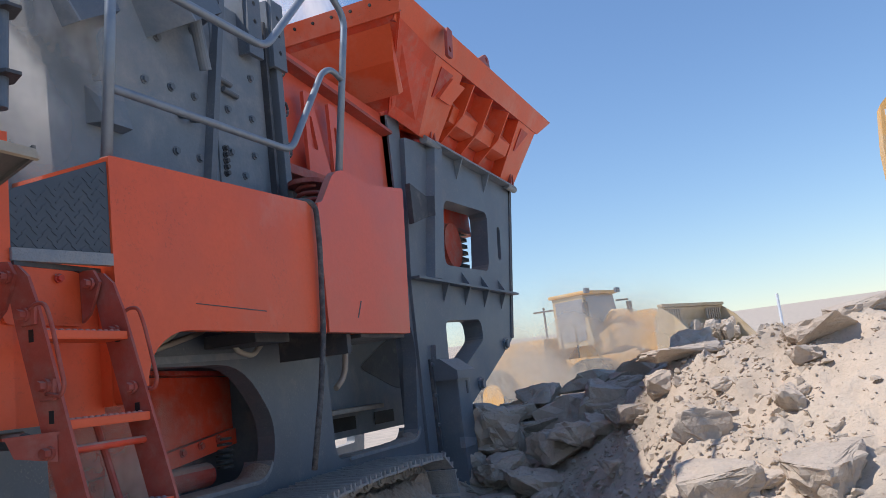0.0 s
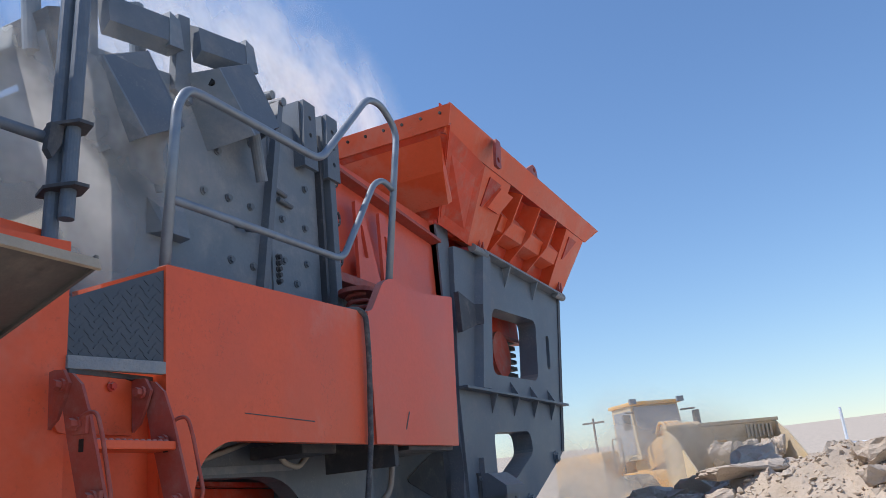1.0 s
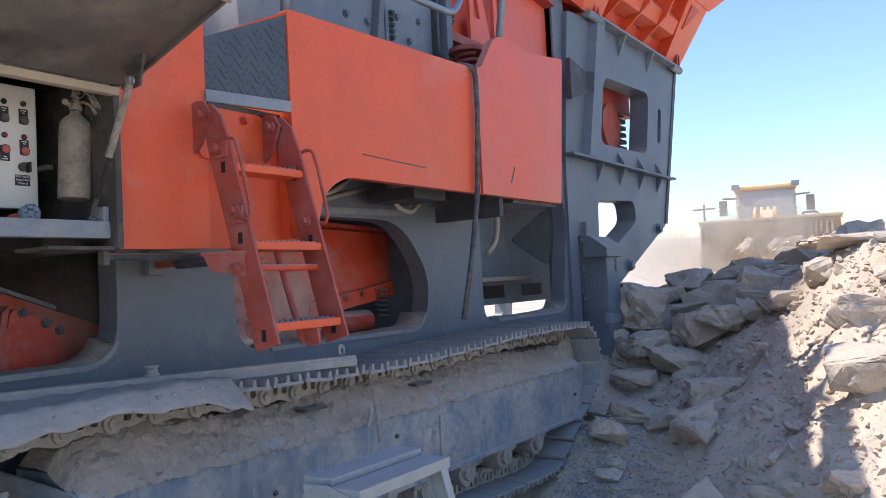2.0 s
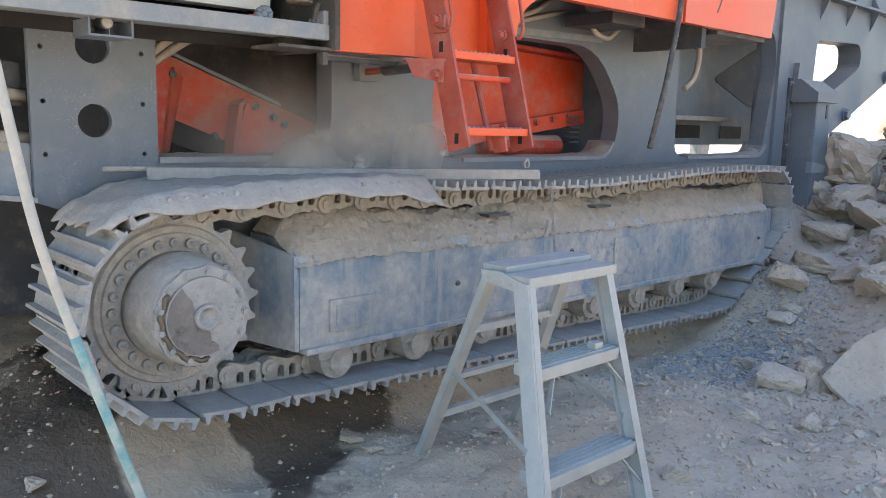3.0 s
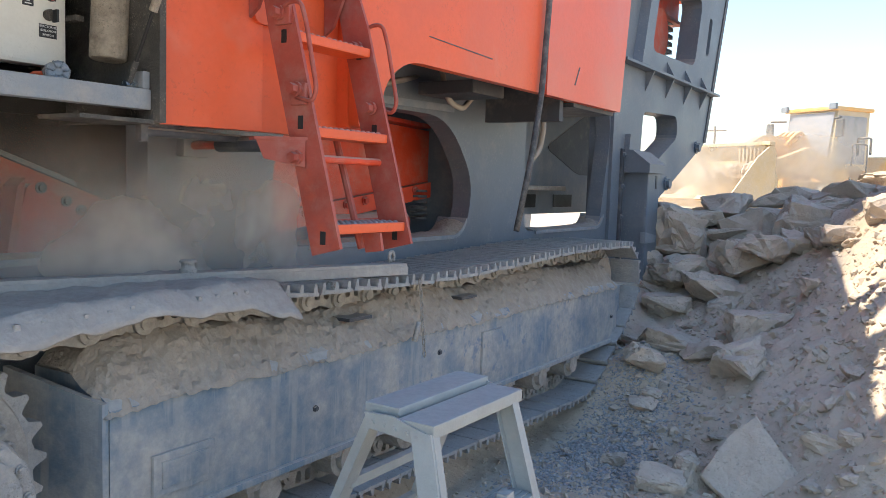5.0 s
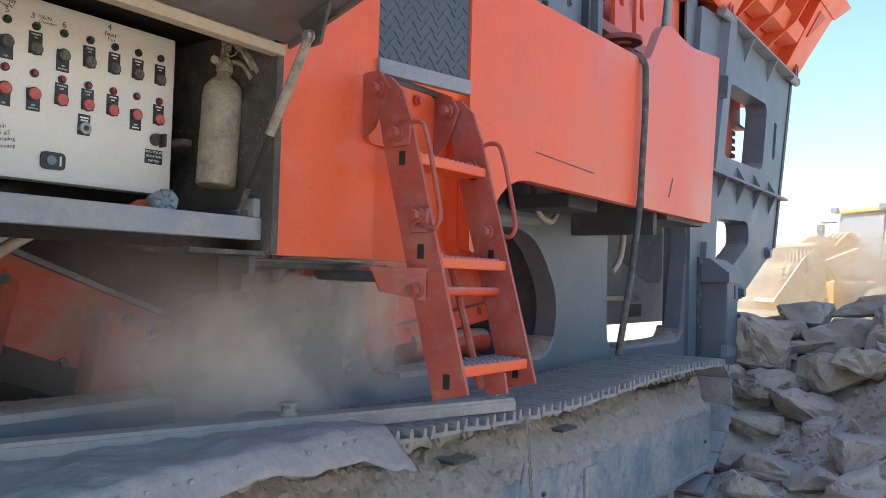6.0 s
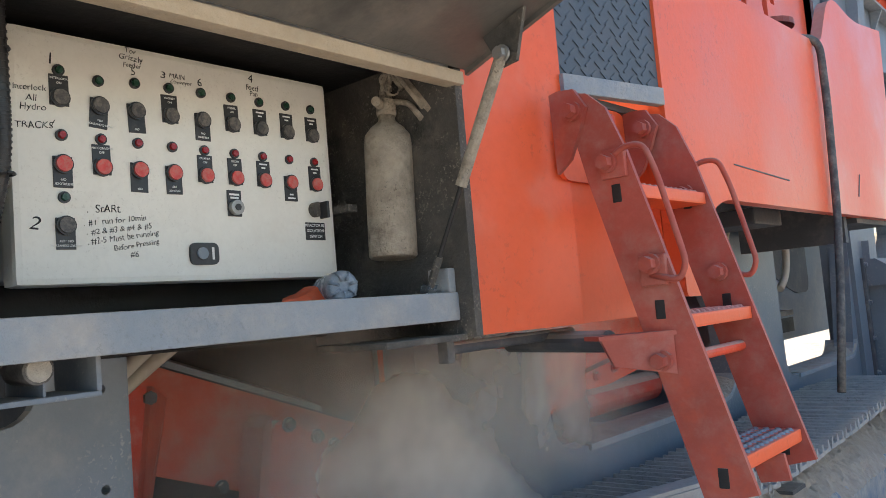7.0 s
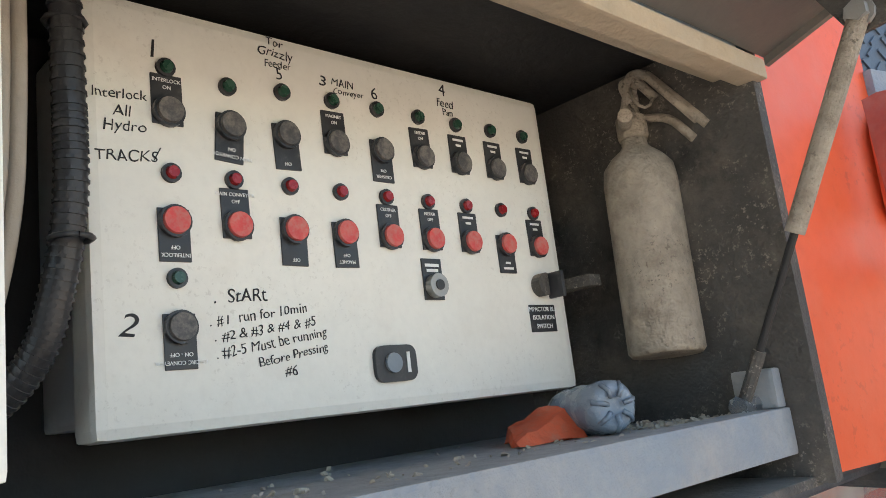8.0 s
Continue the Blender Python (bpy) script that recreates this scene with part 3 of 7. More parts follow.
# orange conveyor and chute seen through the first opening
conveyor_top = lambda y: 1.725 - 0.375 * (y + 0.60)
wpart("discharge_conveyor", slab([(-0.95, -0.98, conveyor_top(-0.98)), (-0.95, 0.15, conveyor_top(0.15)), (-0.95, 0.15, conveyor_top(0.15) - 0.24), (-0.95, -0.98, conveyor_top(-0.98) - 0.24)], (-0.02, 0, 0)),
      m_pink_dust, crusher, "pink-dusted red conveyor side plate")
wpart("conveyor_skirt", slab([(-0.937, -0.98, conveyor_top(-0.98) - 0.235), (-0.937, 0.15, conveyor_top(0.15) - 0.235), (-0.937, 0.15, conveyor_top(0.15) - 0.30), (-0.937, -0.98, conveyor_top(-0.98) - 0.30)], (-0.02, 0, 0)),
      m_pink_dust, crusher)
wpart("conveyor_belt", slab([(-0.925, -0.98, conveyor_top(-0.98) - 0.29), (-0.925, 0.15, conveyor_top(0.15) - 0.29), (-0.925, 0.15, conveyor_top(0.15) - 0.40), (-0.925, -0.98, conveyor_top(-0.98) - 0.40)], (-0.03, 0, 0)),
      m_cab_in, crusher, "black lower edge")
wpart("conveyor_top_edge", slab([(-0.93, -0.98, conveyor_top(-0.98) + 0.02), (-0.93, -0.10, conveyor_top(-0.10) + 0.02), (-1.06, -0.10, conveyor_top(-0.10) + 0.05), (-1.06, -0.98, conveyor_top(-0.98) + 0.05)], (0, 0, -0.018)), m_grey_dusty, crusher)
for pts in ([(-0.66, -0.90, 1.72), (-0.66, -0.80, 1.80), (-0.62, -0.62, 1.92), (-0.6, -0.4, 2.0)], [(-0.70, -0.90, 1.67), (-0.70, -0.76, 1.77), (-0.66, -0.56, 1.90), (-0.6, -0.34, 2.0)]):
    wpart("hose", tube(fillet(pts, 0.1), 0.018, 8), m_cable, crusher, "dusty beige hose")
wpart("conveyor_bracket", slab([(-0.85, -0.92, 1.76), (-0.85, -0.71, 1.695), (-0.85, -0.765, 1.30), (-0.85, -0.92, 1.34)], (-0.10, 0, 0)), m_red_deep, crusher, "worn orange bracket plate")
wpart("conveyor_bracket", plate(rounded([(-0.42, 1.24), (-0.14, 1.24), (-0.12, 1.45), (-0.345, 1.565)], [0.01, 0.01, 0.03, 0.05]), [], -0.84, 0.12), m_red_deep, crusher, "worn orange bracket plate")
wpart("conveyor_rib", slab([(-0.83, -0.39, 1.54), (-0.83, -0.36, 1.57), (-0.83, -0.405, 1.24), (-0.83, -0.44, 1.24)], (-0.10, 0, 0)), m_red_faded, crusher)
wpart("conveyor_rib", slab([(-0.84, -0.705, 1.695), (-0.89, -0.64, 1.655), (-0.89, -0.715, 1.32), (-0.84, -0.765, 1.30)], (-0.012, -0.012, 0)), m_red_faded, crusher)
wbolt(crusher, (-0.937, -0.468, 1.387), 0.016, 0.02, material=m_grey_dark)
wbolt(crusher, (-0.86, -0.71, 1.666), 0.018, 0.02, material=m_grey_dark)
for yy, zz in ((-0.30, 1.535), (-0.20, 1.485), (-0.14, 1.45)):
    wbolt(crusher, (-0.84, yy, zz), 0.016, 0.02, material=m_grey_dark)
# pivot bar under the panel, on which the ladder's stop rests
wpart("pivot_bar", cyl((XC, 0.16, 1.715), (0.06, -0.015, 1.712), 0.016, 12), m_red_faded, crusher)
wpart("pivot_sleeve", cyl((-0.32, 0.095, 1.714), (0.055, -0.012, 1.712), 0.027, 16), m_grey_dark, crusher, "dark sleeve")
wpart("pivot_lug", box(XC, XC + 0.05, 0.10, 0.22, 1.67, 1.78, 0.006), m_grey, crusher)
# walls and roof added behind the first opening to keep sunlight out
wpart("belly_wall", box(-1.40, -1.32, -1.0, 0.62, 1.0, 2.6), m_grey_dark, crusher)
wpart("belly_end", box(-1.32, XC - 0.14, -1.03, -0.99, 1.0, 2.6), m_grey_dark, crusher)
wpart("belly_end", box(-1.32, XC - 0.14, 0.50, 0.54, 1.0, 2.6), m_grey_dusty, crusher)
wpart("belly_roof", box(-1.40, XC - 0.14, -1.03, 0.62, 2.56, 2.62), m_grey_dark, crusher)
# dark tail mass added to shut out sun behind the track
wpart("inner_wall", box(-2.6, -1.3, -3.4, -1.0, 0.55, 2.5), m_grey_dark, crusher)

# orange feeder housing seen through the second opening
bm = slab([(-1.02, 0.3, 2.02), (-1.02, 2.50, 1.94), (-1.02, 2.50, 1.52), (-1.02, 0.3, 1.18)], (-0.06, 0, 0))
wpart("feeder_side", bm, m_orange_dirty, crusher, "dusty orange feeder side plate")
bm = slab([(-0.94, 0.3, 2.03), (-0.94, 2.4, 1.95), (-1.05, 2.4, 1.95), (-1.05, 0.3, 2.03)], (0, 0, 0.025))
wpart("feeder_cap", bm, m_red_deep, crusher)
bm = slab([(-0.96, 0.6, 1.36), (-0.96, 2.45, 1.60), (-0.96, 2.45, 1.50), (-0.96, 0.6, 1.26)], (-0.06, 0, 0))
wpart("feeder_rail", bm, m_orange_dirty, crusher)
for k in range(9):
    yy = 0.9 + 0.17 * k
    wbolt(crusher, (-0.955, yy, 1.36 + (yy - 0.6) * 0.13 - 0.03), 0.02, 0.02, material=m_red_deep)
wpart("feeder_drum", cyl((-1.0, 1.45, 1.34), (-1.0, 2.18, 1.34), 0.075, 18), m_red_deep, crusher)
for k in range(6):
    wpart("feeder_spring", cyl((-0.95, 2.30, 1.36 + 0.035 * k), (-0.95, 2.30, 1.375 + 0.035 * k), 0.055, 12), m_grey_dark, crusher)
for pts in ([(-0.70, 0.55, 2.04), (-0.62, 0.9, 1.99), (-0.55, 1.3, 2.08), (-0.6, 1.8, 2.2)], [(-0.66, 0.6, 2.10), (-0.58, 1.0, 2.03), (-0.50, 1.35, 2.13), (-0.6, 1.6, 2.24)],
            [(-0.4, 1.7, 2.2), (-0.42, 1.8, 2.05), (-0.42, 1.95, 2.02), (-0.45, 2.05, 2.06), (-0.5, 2.3, 2.2)]):
    wpart("hose", tube(fillet(pts, 0.15), 0.016, 8), m_cable, crusher, "dusty beige hose")
wpart("underside_box", box(-0.5, -0.15, 1.62, 1.95, 2.07, 2.14, 0.01), m_grey_dark, crusher)
wpart("underside_bracket", box(-0.5, 0.0, 2.35, 2.40, 1.98, 2.2), m_grey_dark, crusher)
wpart("underside_plate", box(-0.55, 0.02, 2.5, 3.14, 2.075, 2.10), m_grey_dark, crusher)
wpart("chassis_seam", slab([(XC + 0.012, 0.62, 1.99), (XC + 0.012, 2.1, 2.02), (XC + 0.012, 2.1, 2.06), (XC + 0.012, 0.62, 2.03)], (-0.02, 0, 0)), m_grey_dusty, crusher)

# ---- cheek plate that carries the hopper ----
XK = -0.55
cheek_out = [(4.60, 0.55), (5.02, 0.55), (5.30, 1.26), (5.48, 1.34), (7.45, 2.15), (7.62, 2.70), (8.17, 4.15), (5.60, 4.17), (4.84, 4.10), (4.62, 2.64)]
w4 = rounded([(5.30, 1.82), (5.60, 1.80), (6.40, 2.14), (6.36, 2.36), (5.34, 2.32)], [0.1, 0.15, 0.16, 0.12, 0.08])
w5 = rounded([(5.50, 2.90), (6.88, 2.94), (7.07, 3.68), (5.68, 3.62)], 0.14)
slot = rounded([(7.28, 3.12), (7.40, 3.12), (7.50, 3.55), (7.38, 3.55)], 0.06)
cheek = wpart("cheek_frame", plate(rounded(cheek_out, [0, 0, 0.05, 0.05, 0.10, 0.05, 0.02, 0.02, 0.02, 0.02]), [w4, w5, slot], XK, 0.22), m_grey, crusher, "blue-grey hopper support frame with rounded windows")
wpart("slot_back", box(XK - 0.2, XK - 0.12, 7.2, 7.55, 3.05, 3.6), m_grey, crusher)
bm = box(XK + 0.002, XK + 0.10, 4.60, 7.62, 2.685, 2.71, 0.004)
wpart("ledge", bm, m_grey, crusher)
for yy in (5.35, 5.95, 6.55, 7.15):
    bm = add_prism(bmesh.new(), [(XK, yy, 2.71), (XK + 0.08, yy, 2.71), (XK, yy, 2.86)], [(XK, yy + 0.02, 2.71), (XK + 0.08, yy + 0.02, 2.71), (XK, yy + 0.02, 2.86)]) if yy > 5.7 else bmesh.new()
    add_prism(bm, [(XK, yy, 2.685), (XK + 0.08, yy, 2.685), (XK, yy, 2.50)], [(XK, yy + 0.02, 2.685), (XK + 0.08, yy + 0.02, 2.685), (XK, yy + 0.02, 2.50)])
    wpart("gusset", bm, m_grey, crusher)
wpart("top_flange", box(XK, XK + 0.11, 5.40, 8.12, 4.15, 4.175, 0.004), m_grey_dusty, crusher)
for yy in (6.15, 7.05):
    bm = add_prism(bmesh.new(), [(XK, yy, 4.15), (XK + 0.10, yy, 4.15), (XK, yy, 3.92)], [(XK, yy + 0.025, 4.15), (XK + 0.10, yy + 0.025, 4.15), (XK, yy + 0.025, 3.92)])
    wpart("gusset", bm, m_grey_dusty, crusher)
# vertical box rib on the cheek
wpart("box_rib", add_prism(bmesh.new(), [(XK, 4.98, 2.72), (XK + 0.08, 5.02, 2.72), (XK + 0.08, 5.22, 2.72), (XK, 5.27, 2.72)],
                           [(XK, 5.38, 4.16), (XK + 0.08, 5.42, 4.16), (XK + 0.08, 5.62, 4.16), (XK, 5.67, 4.16)]), m_grey, crusher)
wpart("cheek_side_flange", slab([(XK + 0.012, 7.45, 2.15), (XK + 0.012, 8.19, 4.15), (XK + 0.012, 8.10, 4.15), (XK + 0.012, 7.36, 2.15)], (-0.10, 0, 0)), m_grey_dark, crusher)
for (yy, zz) in ((7.1, 2.02), (6.1, 1.60), (5.66, 1.46)):
    wbolt(crusher, (XK, yy, zz + 0.06), 0.05, 0.05, material=m_grey)
# black towing eye beside the cheek
bm = slab([(-0.42, 4.55, 3.56), (-0.42, 4.98, 3.48), (-0.42, 4.92, 3.30), (-0.42, 4.55, 3.18)], (-0.05, 0, 0))
add_prism(bm, [(-0.42, 4.92, 3.50), (-0.36, 4.97, 3.50), (-0.36, 4.94, 3.30), (-0.42, 4.90, 3.30)], [(-0.60, 4.92, 3.50), (-0.60, 4.97, 3.50), (-0.60, 4.94, 3.30), (-0.60, 4.90, 3.30)])
wpart("lifting_bracket", bm, m_grey_dark, crusher, "dark steel lifting bracket")
# drive seen in the cheek window
wpart("drive_guard", cyl((-0.97, 6.74, 3.30), (-0.90, 6.74, 3.30), 0.27, 28), m_pink_dust, crusher, "round faded red belt guard")
for k in range(8):
    wpart("cooler_fin", box(-1.3, -0.98, 6.75, 7.42, 2.92 + 0.085 * k, 2.965 + 0.085 * k), m_grey_dark, crusher)
wpart("drive_beam", box(-1.35, -0.98, 5.4, 7.6, 3.56, 3.9, 0.01), m_orange_dirty, crusher)
wpart("drive_flange", box(-1.35, -0.93, 5.4, 7.6, 3.52, 3.56), m_red_faded, crusher)

# ---- outrigger leg ----
leg = thing("outrigger_leg", "blue-grey steel support leg with a capped top, beside the frame", "support leg", (-0.45, 5.0, 0.3))
bm = box(-0.56, -0.33, 4.92, 5.24, 0.25, 1.76, 0.02)
wpart("leg_tube", bm, m_grey, leg)
bm = add_prism(bmesh.new(), [(-0.60, 4.86, 1.74), (-0.30, 4.86, 1.74), (-0.30, 4.86, 1.82), (-0.46, 4.86, 1.94), (-0.60, 4.86, 1.94)],
               [(-0.60, 5.32, 1.74), (-0.30, 5.32, 1.74), (-0.30, 5.32, 1.82), (-0.46, 5.32, 1.94), (-0.60, 5.32, 1.94)])
wpart("leg_cap", bm, m_grey, leg)
wpart("cap_lug", slab([(-0.50, 4.88, 1.94), (-0.50, 5.10, 1.94), (-0.50, 5.08, 2.08), (-0.50, 4.9, 2.08)], (-0.06, 0, 0)), m_grey, leg)
wpart("hinge_bar", box(-0.57, -0.53, 4.80, 4.86, 0.9, 1.95, 0.01), m_grey_dark, leg)
for zz in (1.9, 1.62, 1.35, 1.1):
    wbolt(leg, (-0.53, 4.83, zz), 0.016, 0.02)
wpart("foot_bracket", slab([(-0.32, 4.9, 1.12), (-0.32, 5.16, 1.12), (-0.32, 5.2, 1.18), (-0.32, 4.9, 1.22)], (-0.05, 0, 0)), m_sill, leg)
wpart("foot_plate", box(-0.62, -0.22, 4.84, 5.34, 0.20, 0.26, 0.01), m_grey, leg)
wpart("eye_slot", slab([(-0.326, 5.12, 1.60), (-0.326, 5.16, 1.60), (-0.326, 5.16, 1.72), (-0.326, 5.12, 1.72)], (-0.01, 0, 0)), m_grey_dark, leg)

# ---- orange side panels ----
pan = rounded([(0.42, 2.38), (0.44, 1.80), (0.56, 1.80), (0.60, 2.00), (0.76, 2.098), (2.02, 2.098), (2.02, 2.865), (0.42, 2.815)], [0.0, 0.02, 0.02, 0.12, 0.10, 0.0, 0.0, 0.012], 4)
wpart("side_panel", plate(pan, [], XP, 0.05), m_orange, crusher, "smooth bright orange sheet side panel")
pan2 = rounded([(2.045, 2.098), (3.15, 2.10), (3.30, 3.185), (2.72, 3.11), (2.40, 3.15), (2.27, 3.11), (2.10, 2.89), (2.045, 2.875)], [0, 0.01, 0.02, 0.15, 0.06, 0.08, 0.05, 0.0], 4)
wpart("side_panel", plate(pan2, [], XP + 0.004, 0.05), m_orange_pinkish, crusher, "smooth pinkish orange sheet side panel with a raised corner")
wpart("panel_return", slab([(XP, 3.15, 2.105), (XP, 3.30, 3.18), (-0.5, 3.30, 3.18), (-0.5, 3.15, 2.105)], (0, -0.03, 0)), m_orange, crusher)
wpart("panel_return", slab([(XP - 0.052, 0.43, 1.80), (XP - 0.052, 0.43, 2.81), (-0.5, 0.43, 2.81), (-0.5, 0.43, 1.80)], (0, 0.03, 0)), m_orange, crusher)
# carried in to -0.72 past its own width to close a sun leak
wpart("panel_top_walkway", box(-0.72, XP - 0.052, 0.47, 3.2, 2.70, 2.73), m_grey_dark, crusher)
# panel between the cabinet and the ladder, and the plate behind the ladder
bm = bmesh.new()
add_prism(bm, [(-0.105, -0.345, 1.757), (-0.06, -0.10, 1.757), (-0.035, 0.03, 1.757), (-0.095, 0.03, 1.757), (-0.15, -0.345, 1.757)],
          [(-0.105, -0.345, 2.84), (-0.06, -0.10, 2.84), (-0.035, 0.03, 2.84), (-0.095, 0.03, 2.84), (-0.15, -0.345, 2.84)])
wpart("corner_panel", bm, m_orange, crusher, "bright orange sheet corner panel")
wpart("ladder_back_panel", plate([(0.03, 1.757), (0.44, 1.757), (0.44, 2.34), (0.03, 2.34)], [], -0.045, 0.04), m_orange, crusher)
# wall added between housing and crusher box to stop sun coming through
wpart("well_back", box(-0.78, -0.74, -0.2, 0.46, 2.36, 3.05), m_grey_dusty, crusher)
wpart("step_well_floor", box(-0.75, -0.02, 0.03, 0.45, 2.335, 2.355), m_grey_dark, crusher)
SKEW = Matrix.Translation((-0.036, 0.03, 0)) @ Matrix.Rotation(-math.atan2(0.086, 0.39), 4, 'Z')
bm = plate([(0.0, 2.40), (0.398, 2.40), (0.398, 2.79), (0.0, 2.62)], [], 0.0, 0.012)
bm.transform(SKEW)
tread = wpart("tread_plate", bm, m_tread, crusher, "dark grey diamond tread plate")
bm = bmesh.new()
for i in range(11):
    for j in range(15):
        y, z = 0.015 + i * 0.038 + (0.019 if j % 2 else 0), 2.418 + j * 0.0255
        if y < 0.385 and z < 2.60 + y * 0.41:
            a = 0.7 if (i + j) % 2 else -0.7
            add_box(bm, -0.002, 0.0035, -0.013, 0.013, -0.0032, 0.0032, 0, Matrix.Translation((0, y, z)) @ Matrix.Rotation(a, 4, 'X'))
bm.transform(SKEW)
tagged(wpart("tread_pattern", bm, m_tread, tread), kind="stuff")
lip = box(-0.012, 0.016, -0.004, 0.40, 2.352, 2.402, 0.004)
lip.transform(SKEW)
wpart("step_lip", lip, m_sill, crusher, "light worn steel step edge")
wpart("panel_crack", slab([(XP + 0.003, 0.90, 2.222), (XP + 0.003, 1.44, 2.205), (XP + 0.003, 1.44, 2.200), (XP + 0.003, 0.90, 2.218)], (-0.004, 0, 0)), m_grey_dark, crusher, "thin dark scratch")
wpart("panel_scratch", slab([(XP + 0.0075, 2.40, 2.19), (XP + 0.0075, 2.46, 2.30), (XP + 0.0075, 2.47, 2.30), (XP + 0.0075, 2.41, 2.19)], (-0.004, 0, 0)), m_grey_dark, crusher, "thin dark scratch")
wpart("cross_tube", cyl((-0.16, -0.36, 1.732), (-0.16, 0.16, 1.732), 0.014, 12), m_grey_dark, crusher)
wpart("cross_tube_end", box(-0.175, -0.145, -0.375, -0.35, 1.70, 1.755, 0.004), m_grey_dark, crusher)

# black hose down the panel joint
wpart("drain_hose", tube(fillet([(-0.25, 1.80, 2.80), (-0.02, 1.86, 2.87), (0.085, 1.985, 2.87), (0.088, 1.985, 2.6), (0.085, 1.94, 2.1), (0.08, 1.86, 1.75), (0.07, 1.74, 1.36)], 0.08), 0.0164, 12), m_rubber, crusher, "black rubber hose")

# ---- crusher box (grey bolted walls) ----
boxth = thing("crusher_box", "dusty grey bolted steel crusher body with folded guards", "crusher body", (-1.0, 1.2, 2.75))
XB = -0.50
wpart("side_wall", plate([(0.42, 2.72), (1.86, 2.72), (1.94, 4.36), (1.2, 4.22), (0.22, 4.05), (0.34, 3.70)], [], XB, 0.10), m_grey_dusty, boxth)
wpart("wall_edge", slab([(XB + 0.04, 0.20, 4.15), (XB + 0.04, 0.35, 3.68), (XB + 0.04, 0.42, 3.68), (XB + 0.04, 0.30, 4.2)], (-0.3, 0, 0)), m_grey_dark, boxth)
wpart("rear_casing", box(-2.3, -0.62, 0.46, 1.84, 2.72, 4.0, 0.02), m_cream, boxth, "pale cream rear casing")
wpart("rear_beam", box(-1.5, -0.7, 0.2, 0.45, 4.02, 4.16, 0.02), m_cream, boxth, "pale cream beam")
wpart("end_wall", box(-2.4, XB + 0.012, 1.88, 2.52, 2.72, 4.30, 0.006), m_grey_dusty, boxth)
wpart("seam_flange", slab([(XB + 0.06, 1.70, 2.95), (XB + 0.06, 1.75, 2.95), (XB + 0.06, 2.00, 4.40), (XB + 0.06, 1.95, 4.40)], (-0.07, 0, 0)), m_grey, boxth)
wpart("end_flange", box(XB - 0.02, XB + 0.075, 2.50, 2.57, 3.05, 4.42, 0.008), m_grey, boxth)
wpart("end_flange", box(XB - 0.02, XB + 0.06, 2.40, 2.43, 3.05, 4.32, 0.004), m_grey_dark, boxth)
for (yy, zz) in ((1.40, 3.85), (1.28, 3.56), (1.49, 3.58), (1.69, 3.58), (1.71, 4.01), (2.26, 3.87), (2.24, 3.58), (1.99, 3.58), (2.24, 3.33), (2.12, 3.17), (1.99, 3.30), (1.70, 3.2), (1.5, 3.2), (2.24, 4.1), (1.1, 3.3), (0.9, 3.6)):
    wbolt(boxth, (XB + (0.012 if yy > 1.87 else 0.0), yy, zz), 0.020, 0.022, material=m_grey)
for zz in (3.15, 3.19, 3.23, 3.27, 3.31):
    wbolt(boxth, (XB + 0.01, 1.93, zz), 0.016, 0.03, material=m_grey_dark)
for (yy, zz) in ((1.94, 3.76), (2.0, 3.7)):
    wpart("hinge_pin", cyl((XB + 0.03, yy - 0.06, zz), (XB + 0.03, yy + 0.08, zz - 0.015), 0.018, 10), m_grey, boxth)
# small inspection hood
bm = add_prism(bmesh.new(), [(XB, 0.86, 3.2), (XB, 1.1, 3.2), (XB, 1.1, 3.45), (XB, 0.86, 3.4)], [(XB + 0.09, 0.90, 3.2), (XB + 0.09, 1.08, 3.2), (XB + 0.05, 1.08, 3.36), (XB + 0.05, 0.90, 3.34)])
wpart("inspection_hood", bm, m_grey_dusty, boxth)
wpart("wall_handle", tube(fillet([(XB, 1.55, 3.42), (XB + 0.06, 1.55, 3.40), (XB + 0.06, 1.65, 3.40), (XB, 1.65, 3.42)], 0.02), 0.012, 8), m_grey, boxth)


def guard(y0, z0):
    """A folded guard hood that leans out from the wall, with a stay tube below."""
    A, B, C, D = (-0.30, y0, z0), (-0.34, y0 + 0.33, z0 + 0.20), (-0.24, y0 + 0.48, z0 - 0.20), (-0.22, y0 + 0.20, z0 - 0.37)
    W1, W2, W3 = (XB, y0 - 0.10, z0 - 0.02), (XB, y0 + 0.12, z0 - 0.42), (XB, y0 + 0.46, z0 + 0.16)
    wpart("guard_face", slab([A, B, C, D], (-0.012, 0, 0.006)), m_grey, boxth)
    side = wpart("guard_side", slab([A, D, W2, W1], (0.0, 0.012, 0.006)), m_grey_dusty, boxth)
    wpart("guard_back", slab([B, C, (XB, y0 + 0.55, z0 - 0.22), W3], (0, -0.012, 0)), m_grey, boxth)
    wpart("guard_slot", cyl((-0.36, y0 + 0.016, z0 - 0.07), (-0.36, y0 - 0.006, z0 - 0.07), 0.022, 10), m_cab_in, side, "dark bolt slot")
    wpart("stay_tube", cyl((-0.36, y0 + 0.36, z0 - 0.18), (-0.40, y0 + 0.49, z0 - 0.52), 0.036, 14), m_grey_dusty, boxth)


guard(0.38, 3.92)
guard(1.20, 4.24)
